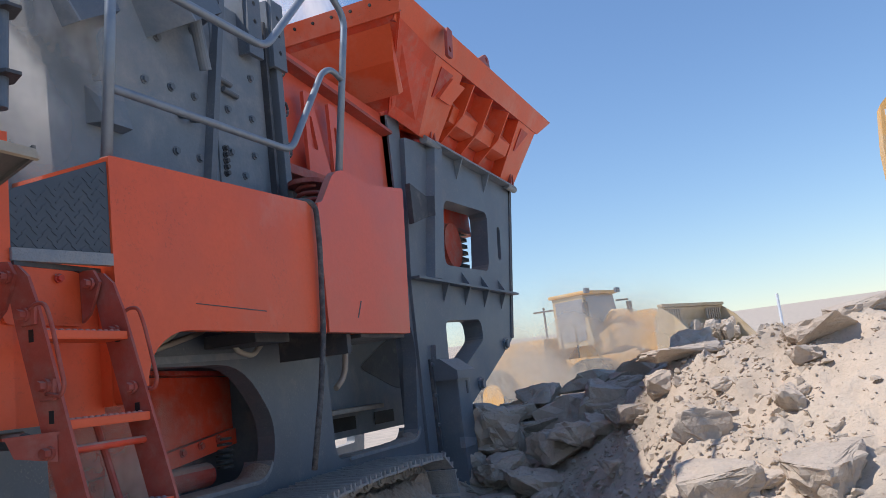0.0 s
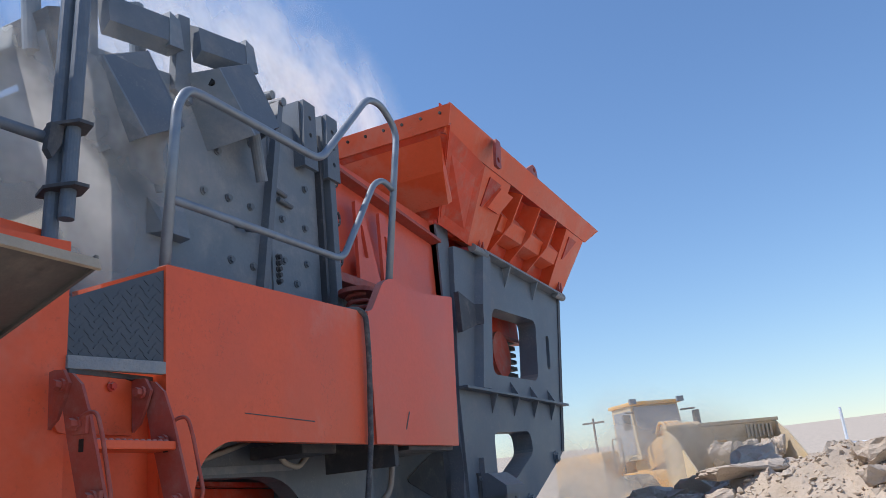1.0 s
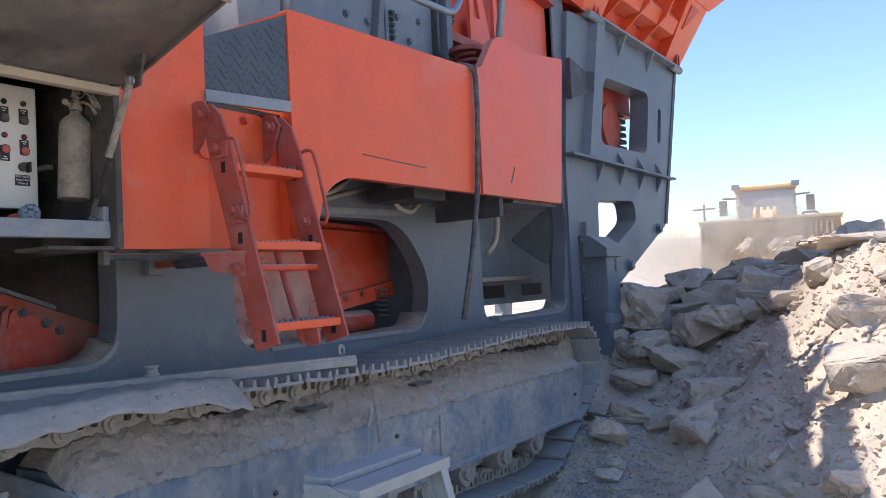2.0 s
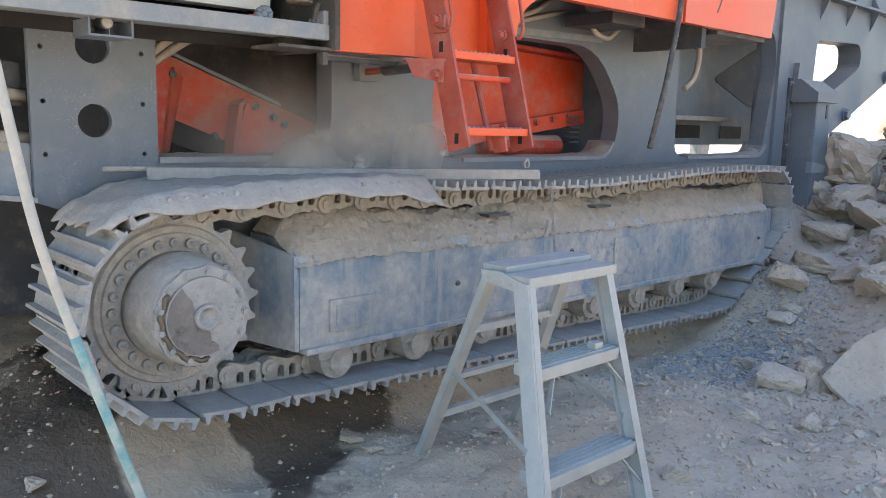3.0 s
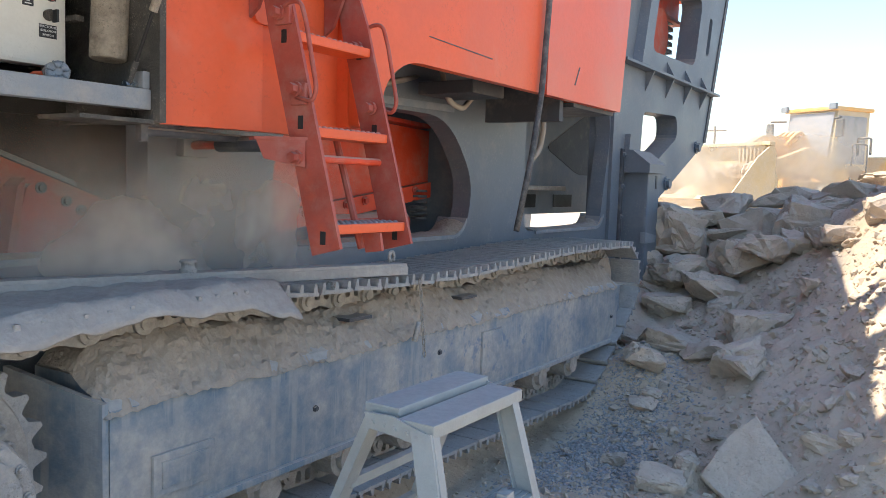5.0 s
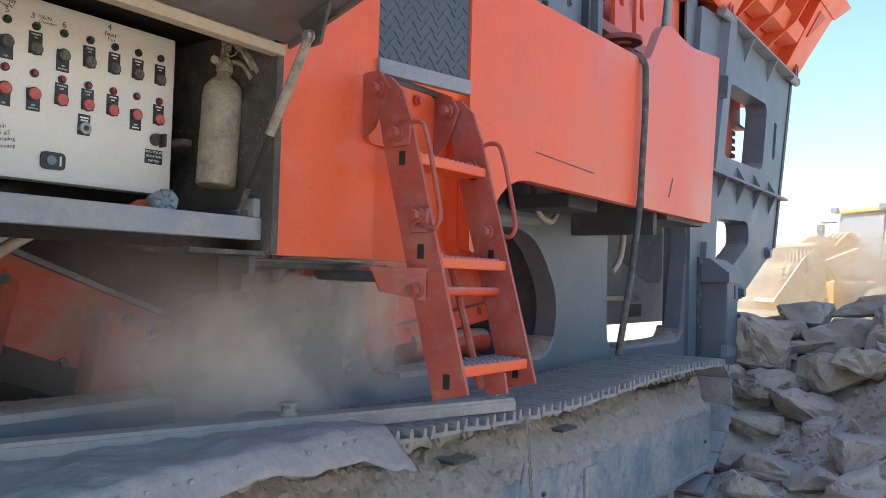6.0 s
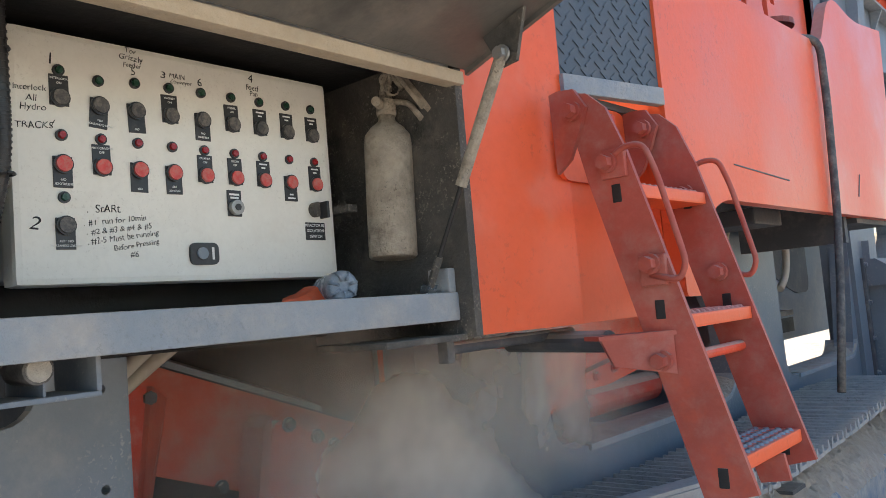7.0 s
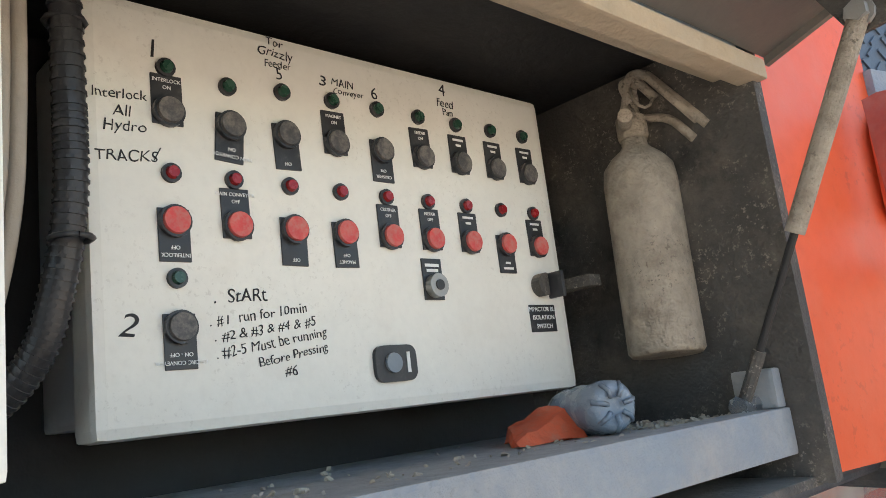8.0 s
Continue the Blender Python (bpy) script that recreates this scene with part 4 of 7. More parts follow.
# lugs and clevis plates on top
for yy, zz in ((1.02, 4.08), (0.36, 3.92)):
    wpart("top_lug", slab([(XB + 0.04, yy, zz), (XB + 0.04, yy + 0.14, zz - 0.04), (XB + 0.04, yy + 0.12, zz + 0.52), (XB + 0.04, yy + 0.03, zz + 0.50)], (-0.05, 0, 0)), m_grey, boxth)
    a = [(XB + 0.04, yy + 0.15, zz + 0.24), (XB + 0.10, yy + 0.15, zz + 0.30), (XB + 0.08, yy + 0.15, zz + 0.46), (XB - 0.02, yy + 0.15, zz + 0.52)]
    wpart("bent_channel", add_prism(bmesh.new(), a, [(p[0], p[1] + 0.44, p[2] + 0.10) for p in a]), m_grey, boxth)
    wpart("channel_lip", slab([(XB + 0.11, yy + 0.55, zz + 0.36), (XB + 0.11, yy + 0.66, zz + 0.38), (XB + 0.08, yy + 0.66, zz + 0.58), (XB + 0.08, yy + 0.58, zz + 0.60)], (-0.12, 0, 0)), m_grey_dusty, boxth)
    wpart("top_pipe", cyl((XB - 0.10, yy - 0.12, zz + 0.05), (XB - 0.10, yy - 0.16, zz + 0.50), 0.045, 14), m_grey_dusty, boxth)
for yy in (2.16, 2.44):
    bm = plate([(yy, 4.0), (yy + 0.16, 4.0), (yy + 0.16, 4.50), (yy + 0.02, 4.50)], [circle(yy + 0.09, 4.12 + 0.13 * k, 0.018, 10) for k in range(3)], XB + 0.10, 0.03)
    add_box(bm, XB - 0.08, XB + 0.07, yy, yy + 0.03, 4.0, 4.49)
    wpart("clevis_plate", bm, m_grey, boxth)
for yy in (1.86, 1.98):
    wpart("clamp_bolt", cyl((XB - 0.1, yy, 4.42), (XB + 0.08, yy, 4.40), 0.03, 12), m_sill, boxth)

# ---- feed hopper ----
hopper = thing("feed_hopper", "orange steel feed hopper flaring outward, dusty", "hopper", (-1.0, 6.3, 4.2))
RX = 0.03                                     # rim, camera side
rim_a, rim_b = Vector((RX, 3.80, 5.03)), Vector((RX - 0.02, 8.72, 5.12))


def on_side(y, k):
    """A point of the sloping hopper side: k 0 at the rim, 1 at the foot."""
    top = rim_a.lerp(rim_b, (y - rim_a.y) / (rim_b.y - rim_a.y))
    return Vector((top.x - 0.50 * k, y, top.z - 0.88 * k))


def side_patch(y0a, y1a, k0, y0b, y1b, k1, thick=0.02, out=0.0):
    nrm = Vector((0.87, 0, -0.49)) * out
    pts = [on_side(y0a, k0) + nrm, on_side(y1a, k0) + nrm, on_side(y1b, k1) + nrm, on_side(y0b, k1) + nrm]
    return slab(pts, Vector((-0.87, 0, 0.49)) * thick)


wpart("rim_band", side_patch(3.80, 8.72, 0.0, 3.90, 8.36, 0.25, 0.02, 0.0), m_orange, hopper)
wpart("rim_fold", slab([on_side(3.90, 0.25), on_side(8.36, 0.25), on_side(8.30, 0.25) + Vector((-0.16, 0, 0.06)), on_side(3.95, 0.25) + Vector((-0.16, 0, 0.06))], (0, 0, 0.015)), m_red_deep, hopper)
wpart("side_sheet", side_patch(3.9, 8.55, 0.0, 4.9, 8.15, 1.0, 0.02, -0.16), m_orange_dirty, hopper)
# corner boxes; deep red patches paint the shade of their triangular cut-outs
wpart("corner_box", side_patch(4.80, 5.55, 0.25, 5.05, 5.55, 1.02, 0.30, -0.012), m_orange, hopper)
wpart("corner_sheet", slab([(RX - 0.09, 3.90, 4.85), on_side(4.82, 0.26), on_side(5.06, 1.02), (-0.56, 4.56, 4.26)], (-0.02, 0.02, 0.02)), m_orange_dirty, hopper)
wpart("corner_post", box(-0.95, -0.60, 4.60, 4.86, 3.2, 4.28), m_grey, hopper)
# wall added under the throat to close a gap that leaks sun
wpart("throat_skirt", box(-0.78, -0.72, 2.5, 4.62, 2.5, 3.32), m_grey_dark, hopper)
wpart("corner_box", side_patch(7.55, 8.30, 0.25, 7.65, 8.22, 1.02, 0.30, -0.012), m_orange, hopper)
for y0 in (5.02, 7.72):
    wpart("cut_out", side_patch(y0, y0 + 0.30, 0.32, y0 + 0.02, y0 + 0.05, 0.62, 0.02, 0.0), m_red_deep, hopper, "dark triangular opening")
wpart("cover_plate", side_patch(5.28, 5.62, 0.36, 5.14, 5.44, 0.60, 0.05, 0.03), m_orange, hopper)
for y0 in (5.75, 6.35, 6.95):
    wpart("side_rib", slab([on_side(y0, 0.28) + Vector((0.05, 0, -0.03)), on_side(y0, 0.62) + Vector((0.05, 0, -0.03)), on_side(y0, 1.0) + Vector((-0.08, 0, 0.04)), on_side(y0, 1.0) + Vector((-0.2, 0, 0.1)), on_side(y0, 0.28) + Vector((-0.14, 0, 0.07))], (0, 0.025, 0)), m_orange, hopper)
for y0, y1 in ((5.58, 5.75), (5.80, 6.33), (6.40, 6.93), (6.99, 7.52)):
    wpart("stiffener_box", add_prism(bmesh.new(), [on_side(y0, 0.50) + Vector((-0.12, 0, 0.06)), on_side(y0, 0.58) + Vector((0.0, 0, 0)), on_side(y0, 0.74) + Vector((0.0, 0, 0)), on_side(y0, 0.84) + Vector((-0.12, 0, 0.06))],
                                     [on_side(y1, 0.50) + Vector((-0.12, 0, 0.06)), on_side(y1, 0.58) + Vector((0.0, 0, 0)), on_side(y1, 0.74) + Vector((0.0, 0, 0)), on_side(y1, 0.84) + Vector((-0.12, 0, 0.06))]), m_orange, hopper)
for y0 in (5.30, 7.95):
    for dy in (0.0, 0.09):
        wpart("pin_lug", slab([(XK + 0.10, y0 + dy, 4.16), (XK + 0.02, y0 + dy, 4.16), (XK + 0.04, y0 + dy, 4.46), (XK + 0.11, y0 + dy, 4.42)], (0, 0.025, 0)), m_red_faded, hopper)
    wpart("pivot_pin", cyl((XK + 0.06, y0 - 0.12, 4.15), (XK + 0.06, y0 + 0.22, 4.15), 0.045, 14), m_grey_dusty, hopper)
wpart("rim_eye", plate(rounded([(4.66, 4.72), (4.79, 4.72), (4.86, 5.03), (4.73, 5.03)], 0.03), [circle(4.735, 4.80, 0.03, 10)], RX + 0.04, 0.03), m_red_faded, hopper)
wpart("top_eye", plate(rounded([(5.72, 5.05), (6.16, 5.05), (6.14, 5.20), (6.04, 5.22)], 0.03), [circle(6.06, 5.15, 0.032, 10)], RX - 0.02, 0.03), m_red_faded, hopper)
# rear wall of the hopper over the crusher box
end = [(RX, 3.80, 5.03), (-2.3, 3.80, 5.03)]
bm = slab([(RX, 3.80, 5.03), (-2.2, 3.80, 5.03), (-2.2, 3.86, 4.86), (RX - 0.07, 3.86, 4.86)], (0, 0.02, 0))
wpart("rear_rim", bm, m_orange, hopper)
# flat near-black discs paint the shade of holes that are not cut
for k in range(9):
    wpart("rim_hole", cyl((RX - 0.12 - 0.19 * k, 3.822, 4.975), (RX - 0.12 - 0.19 * k, 3.809, 4.975), 0.014, 12), m_cab_in, hopper, "dark bolt hole")
wpart("rear_sheet", slab([(RX - 0.06, 3.88, 4.87), (-2.2, 3.88, 4.87), (-2.1, 4.55, 4.30), (-0.52, 4.55, 4.30)], (0, 0.02, 0.02)), m_orange_dirty, hopper)
wpart("rear_box_beam", add_prism(bmesh.new(), [(-0.16, 3.93, 4.82), (-0.24, 4.10, 4.56), (-0.36, 4.40, 4.36), (-0.34, 4.46, 4.40)],
                                 [(-2.1, 3.93, 4.82), (-2.1, 4.10, 4.56), (-2.1, 4.40, 4.36), (-2.1, 4.46, 4.40)]), m_orange, hopper)
wpart("hopper_base", box(-2.0, -0.74, 4.62, 8.1, 3.9, 4.6), m_orange_dirty, hopper)
wpart("rear_lower_sheet", slab([(-0.62, 4.60, 4.40), (-2.1, 4.60, 4.40), (-2.1, 4.60, 3.2), (-0.62, 4.60, 3.2)], (0, 0.03, 0)), m_orange_dirty, hopper)
# feeder throat between crusher box and hopper
wpart("throat_wall", slab([(-0.66, 2.60, 4.40), (-0.66, 4.58, 4.30), (-0.66, 4.58, 3.25), (-0.66, 2.60, 3.35)], (-0.05, 0, 0)), m_orange_pinkish, hopper)
wpart("throat_rail", slab([(-0.55, 2.58, 4.28), (-0.55, 4.58, 4.10), (-0.66, 4.58, 4.10), (-0.66, 2.58, 4.28)], (0, 0, -0.03)), m_red_faded, hopper)
wpart("throat_base", box(-1.4, -0.48, 2.58, 3.65, 3.30, 3.37, 0.01), m_red_faded, hopper)
for y0 in (3.05, 3.42):
    bm = plate(rounded([(y0, 3.37), (y0 + 0.34, 3.37), (y0 + 0.10, 4.05), (y0, 4.05)], 0.02), [rounded([(y0 + 0.06, 3.60), (y0 + 0.15, 3.60), (y0 + 0.09, 3.86), (y0 + 0.06, 3.86)], 0.02)], -0.56, 0.03)
    wpart("throat_rib", bm, m_orange_pinkish, hopper)
for (yy, zz) in ((2.62, 4.05), (2.62, 3.75), (2.62, 3.45)):
    wpart("latch_ring", tube([(-0.46, yy + 0.03 * math.cos(a * 0.7), zz + 0.05 * math.sin(a * 0.7)) for a in range(10)], 0.010, 6), m_grey_dark, hopper)
wpart("suspension_spring", tube([(-0.30 + 0.07 * math.cos(k * 0.8), 2.55 + 0.07 * math.sin(k * 0.8), 2.90 + 0.006 * k) for k in range(40)], 0.016, 6), m_red_faded, hopper)
wpart("spring_seat", cyl((-0.30, 2.55, 3.14), (-0.30, 2.55, 3.17), 0.13, 20), m_red_faded, hopper)

# ---- guard rail on the walkway ----
rail = thing("guard_rail", "galvanised tubular guard rail above the orange panel", "guard rail", (0.0, 0.46, 2.80))
top_line = [(0.02, 0.45, 2.78), (0.02, 0.53, 3.62), (0.02, 0.60, 3.73), (0.02, 0.72, 3.74), (0.02, 1.70, 3.75), (0.02, 2.33, 4.43), (0.02, 2.52, 4.47), (0.02, 2.73, 4.34), (0.02, 2.42, 3.12)]
wpart("top_rail", tube(fillet(top_line, 0.10), 0.024, 12), m_rail, rail)
wpart("mid_rail", tube(fillet([(0.02, 0.48, 3.14), (0.02, 1.88, 3.17), (0.02, 2.33, 3.80), (0.02, 2.46, 3.87), (0.02, 2.60, 3.83)], 0.09), 0.021, 12), m_rail, rail)
rail2 = thing("entry_rail", "dark galvanised tubular entry rail with clamps above the step", "guard rail", (-0.05, 0.0, 2.80))
wpart("post", cyl((-0.05, 0.015, 2.93), (-0.05, 0.085, 4.60), 0.030, 16), m_rail_dark, rail2)
wpart("rear_post", cyl((-0.12, -0.005, 2.72), (-0.12, 0.065, 4.60), 0.030, 16), m_rail_dark, rail2)
wpart("cross_rail", tube(fillet([(-0.31, -0.28, 3.26), (-0.20, -0.24, 3.31), (-0.09, -0.03, 3.26)], 0.05), 0.024, 12), m_rail_dark, rail2)
for zz in (3.05, 3.32):
    y0 = 0.015 + (zz - 2.93) * 0.042
    lozenge = add_prism(bmesh.new(), [(-0.20, y0 - 0.03, zz), (-0.10, y0 - 0.075, zz), (0.02, y0 - 0.03, zz), (0.03, y0 + 0.03, zz), (-0.06, y0 + 0.07, zz), (-0.18, y0 + 0.04, zz)],
                        [(-0.20, y0 - 0.03, zz + 0.014), (-0.10, y0 - 0.075, zz + 0.014), (0.02, y0 - 0.03, zz + 0.014), (0.03, y0 + 0.03, zz + 0.014), (-0.06, y0 + 0.07, zz + 0.014), (-0.18, y0 + 0.04, zz + 0.014)])
    wpart("clamp", lozenge, m_grey_dark, rail2)
wpart("clamp_lug", slab([(-0.09, -0.06, 3.32), (-0.09, 0.0, 3.32), (-0.09, -0.01, 3.24), (-0.09, -0.05, 3.17), (-0.09, -0.075, 3.20)], (0.03, 0, 0)), m_grey_dark, rail2)

# ---- access ladder ----
ladder = thing("access_ladder", "hinged orange-red steel access ladder bolted to the panel", "ladder", (0.05, 0.18, 2.0))


def stile_x(z):
    return 0.06 + (2.30 - z) * 0.283


for y0, y1 in ((-0.035, -0.022), (0.350, 0.363)):
    prof = [(2.325, -0.025), (2.315, 0.015), (2.27, 0.050), (2.16, 0.062), (1.38, 0.064), (1.35, -0.062), (2.10, -0.062), (2.24, -0.055)]
    bm = slab([(stile_x(z) + dx, y0, z) for z, dx in prof], (0, y1 - y0, 0))
    st = wpart("stile", bm, m_red_faded, ladder, "faded red flat steel stile")
    for z in (2.06, 1.78, 1.41):
        wpart("slot", box(stile_x(z) - 0.012, stile_x(z) + 0.012, y0 - 0.0015, y1 + 0.0015, z - 0.022, z + 0.022, 0.003), m_cab_in, st, "dark slot")
for y0 in (-0.05, 0.325):
    bm = slab([(0.0, y0, 2.335), (0.045, y0, 2.33), (0.075, y0, 2.28), (0.05, y0, 2.22), (0.02, y0, 2.16), (-0.02, y0, 2.13), (-0.025, y0, 2.33)], (0, 0.014, 0))
    wpart("hinge_plate", bm, m_red_faded, ladder)
for (x, y, z) in ((0.04, -0.05, 2.275), (0.04, 0.315, 2.275), (0.122, -0.050, 2.132), (0.205, -0.050, 1.884), (0.207, -0.045, 1.666), (0.13, 0.340, 2.08), (0.20, 0.340, 1.86)):
    wbolt(ladder, (x, y, z), 0.018, 0.035, axis=(0, -1, 0), material=m_red_faded)
for z, round_ in ((2.075, 0), (1.765, 0), (1.665, 1), (1.455, 0)):
    x = stile_x(z)
    if round_:
        wpart("round_rung", cyl((x - 0.01, -0.02, z), (x - 0.01, 0.350, z), 0.014, 12), m_orange_dirty, ladder)
        continue
    rung = wpart("rung", box(x - 0.058, x + 0.058, -0.021, 0.349, z - 0.032, z, 0.006), m_orange, ladder, "orange perforated step with worn grip holes")
    for i in range(4):
        for j in range(12):
            wpart("grip_stud", cyl((x - 0.043 + 0.028 * i, 0.0 + 0.0285 * j, z), (x - 0.043 + 0.028 * i, 0.0 + 0.0285 * j, z + 0.006), 0.011, 8, 0.006), m_worn if z < 1.6 else m_orange_dirty, rung)
wpart("brace_bar", cyl((stile_x(1.75) - 0.06, 0.20, 1.74), (stile_x(1.40) - 0.05, 0.22, 1.36), 0.013, 8), m_red_faded, ladder)
wpart("spacer_plate", slab([(0.28, 0.20, 1.42), (0.36, 0.20, 1.42), (0.37, 0.20, 1.36), (0.30, 0.20, 1.35)], (0, 0.012, 0)), m_red_faded, ladder)
wpart("stop_bracket", slab([(0.10, -0.135, 1.720), (0.24, -0.035, 1.722), (0.15, -0.035, 1.722), (0.04, -0.10, 1.720)], (0, 0, 0.010)), m_red_faded, ladder)
wpart("stop_bracket", slab([(0.10, -0.125, 1.720), (0.235, -0.040, 1.722), (0.235, -0.040, 1.635), (0.12, -0.11, 1.66)], (-0.012, 0.01, 0)), m_red_faded, ladder)
for y0 in (-0.05, 0.375):
    wpart("grab_handle", tube(fillet([(0.12, y0, 2.135), (0.165, y0, 2.165), (0.215, y0, 2.16), (0.24, y0, 2.09), (0.288, y0, 1.88), (0.270, y0, 1.842), (0.20, y0, 1.86)], 0.03), 0.0075, 8), m_red_faded, ladder)
    if y0 < 0:
        for z in (2.13, 1.87):
            wpart("handle_pad", box(stile_x(z) - 0.01, stile_x(z) + 0.055, y0, y0 + 0.016, z - 0.035, z + 0.035, 0.004), m_red_faded, ladder)
wpart("front_plate", plate(rounded([(-0.01, 2.30), (0.06, 2.36), (0.34, 2.33), (0.36, 2.12), (-0.02, 2.12)], 0.04), [], -0.025, 0.012), m_orange, ladder)
wbolt(ladder, (-0.02, 0.22, 2.30), 0.014, 0.02, material=m_red_deep)

# ---- control cabinet ----
cab = thing("control_cabinet", "open dark dusty steel control cabinet under a raised lid", "cabinet", (-0.35, -0.9, 1.8))
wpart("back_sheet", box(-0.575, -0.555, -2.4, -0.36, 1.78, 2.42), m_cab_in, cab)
wpart("side_sheet", box(-0.60, -0.06, -0.372, -0.348, 1.757, 2.404), m_cab_side, cab, "grimy dark side sheet")
wpart("floor_sheet", box(-0.60, -0.15, -2.4, -0.372, 1.835, 1.852), m_sill, cab)
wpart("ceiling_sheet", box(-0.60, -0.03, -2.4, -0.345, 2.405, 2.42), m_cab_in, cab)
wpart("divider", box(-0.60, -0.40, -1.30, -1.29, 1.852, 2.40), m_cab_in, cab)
wpart("sill", box(-0.155, -0.10, -2.6, -0.372, 1.795, 1.858, 0.006), m_sill, cab, "dusty steel front sill")
bm = box(-0.165, -0.104, -0.398, -0.374, 1.858, 1.912, 0.005)
wpart("sill_end", bm, m_sill, cab)
wpart("under_tray", box(-0.30, -0.085, -0.62, -0.352, 1.752, 1.765, 0.003), m_cab_side, cab)
wpart("header_seal", box(-0.085, -0.045, -2.4, -0.355, 2.315, 2.345, 0.005), m_tan, cab, "dusty tan sealing strip")
wpart("header_channel", box(-0.12, -0.075, -2.4, -0.355, 2.335, 2.41, 0.003), m_tan, cab)
# hidden depth and top extended to keep sun off track and ground
wpart("white_housing", box(-2.2, -0.32, -3.4, -0.16, 2.55, 4.05, 0.01), m_white_dirty, cab, "white engine housing above the cabinet")
bm = bmesh.new()
for i in range(4):
    add_box(bm, -0.32, -0.305, -2.2, -0.42, 2.72 + 0.30 * i, 2.97 + 0.30 * i, 0.004)
grille = wpart("grille", bm, m_grey_dark, cab, "dark mesh air grille")
bm = bmesh.new()
for i in range(4):
    for j in range(26):
        add_box(bm, -0.304, -0.299, -0.80 + 0.0, -0.43, 2.725 + 0.30 * i + 0.0095 * j, 2.729 + 0.30 * i + 0.0095 * j)
    for j in range(36):
        add_box(bm, -0.304, -0.299, -0.80 + 0.0105 * j, -0.796 + 0.0105 * j, 2.725 + 0.30 * i, 2.965 + 0.30 * i)
tagged(wpart("grille_mesh", bm, m_grey, grille), kind="stuff")
wpart("housing_top_corner", box(-0.42, -0.14, -0.42, 0.06, 2.66, 2.91, 0.03), m_orange, cab)
bm = box(-0.30, -0.15, -1.312, -1.158, 1.735, 1.743, 0.002)
add_box(bm, -0.30, -0.15, -1.312, -1.304, 1.743, 1.795, 0.002)
add_box(bm, -0.30, -0.15, -1.166, -1.158, 1.743, 1.795, 0.002)
add_box(bm, -0.30, -0.16, -1.240, -1.236, 1.743, 1.765, 0.001)
wpart("pivot_bracket", bm, m_grey, cab)
wpart("pivot_roller", cyl((-0.24, -1.245, 1.783), (-0.160, -1.245, 1.783), 0.022, 18), m_rubber, cab)
wpart("roller_hub", cyl((-0.164, -1.245, 1.783), (-0.156, -1.245, 1.783), 0.018, 14), m_link, cab)
wpart("label_strip", box(-0.553, -0.545, -0.47, -0.41, 2.08, 2.10), m_ink_faint, cab)
wpart("near_door", box(-0.16, -0.12, -1.75, -1.327, 1.90, 2.34, 0.008), m_white, cab, "white enamel sheet door")
# raised lid
lid = thing("cabinet_lid", "raised oily dark steel cabinet lid on a gas strut", "lid", (-0.05, -0.9, 2.36))
bm = slab([(-0.05, -2.4, 2.352), (-0.05, -0.345, 2.352), (0.52, -0.345, 2.545), (0.52, -2.4, 2.545)], (-0.006, 0, 0.02))
wpart("lid_sheet", bm, m_flap, lid)
wpart("lid_edge", slab([(0.515, -2.4, 2.56), (0.515, -0.335, 2.56), (0.53, -0.335, 2.525), (0.53, -2.4, 2.525)], (0.012, 0, 0.004)), m_tan, lid, "dusty edge of the lid")
wpart("lid_side_edge", slab([(-0.05, -0.345, 2.34), (0.525, -0.345, 2.535), (0.525, -0.345, 2.575), (-0.05, -0.345, 2.38)], (0, 0.012, 0)), m_flap, lid)
bm = slab([(0.05, -0.40, 2.385), (0.16, -0.40, 2.42), (0.13, -0.40, 2.315), (0.09, -0.40, 2.31)], (0, 0.01, 0))
wpart("strut_bracket", bm, m_cab_side, lid)
wbolt(lid, (0.105, -0.41, 2.332), 0.014, 0.02, axis=(0, -1, 0), material=m_worn)
strut = thing("gas_strut", "grimy gas strut with a black rod holding the lid", "gas strut", (-0.13, -0.40, 1.88))
a, b = Vector((-0.140, -0.425, 1.866)), Vector((0.105, -0.415, 2.33))
wpart("cylinder", cyl(a.lerp(b, 0.46), b, 0.013, 14), m_ext, strut)
wpart("rod", cyl(a.lerp(b, 0.10), a.lerp(b, 0.46), 0.0055, 10), m_cab_in, strut)
wpart("rod_end", cyl(a, a.lerp(b, 0.15), 0.009, 10), m_cab_side, strut)
wpart("rod_bolt", cyl((-0.140, -0.440, 1.866), (-0.140, -0.398, 1.866), 0.014, 8), m_chrome, strut)

# ---- control panel ----
cp = thing("control_box", "off-white enamel control box with push buttons and marker notes", "control box", (-0.37, -0.84, 1.9))
XF = -0.360
body = wpart("door", box(-0.42, XF, -1.195, -0.49, 1.918, 2.372, 0.012), m_white, cp)
wpart("enclosure", box(-0.58, -0.421, -1.18, -0.50, 1.935, 2.36, 0.006), m_white_dirty, cp)


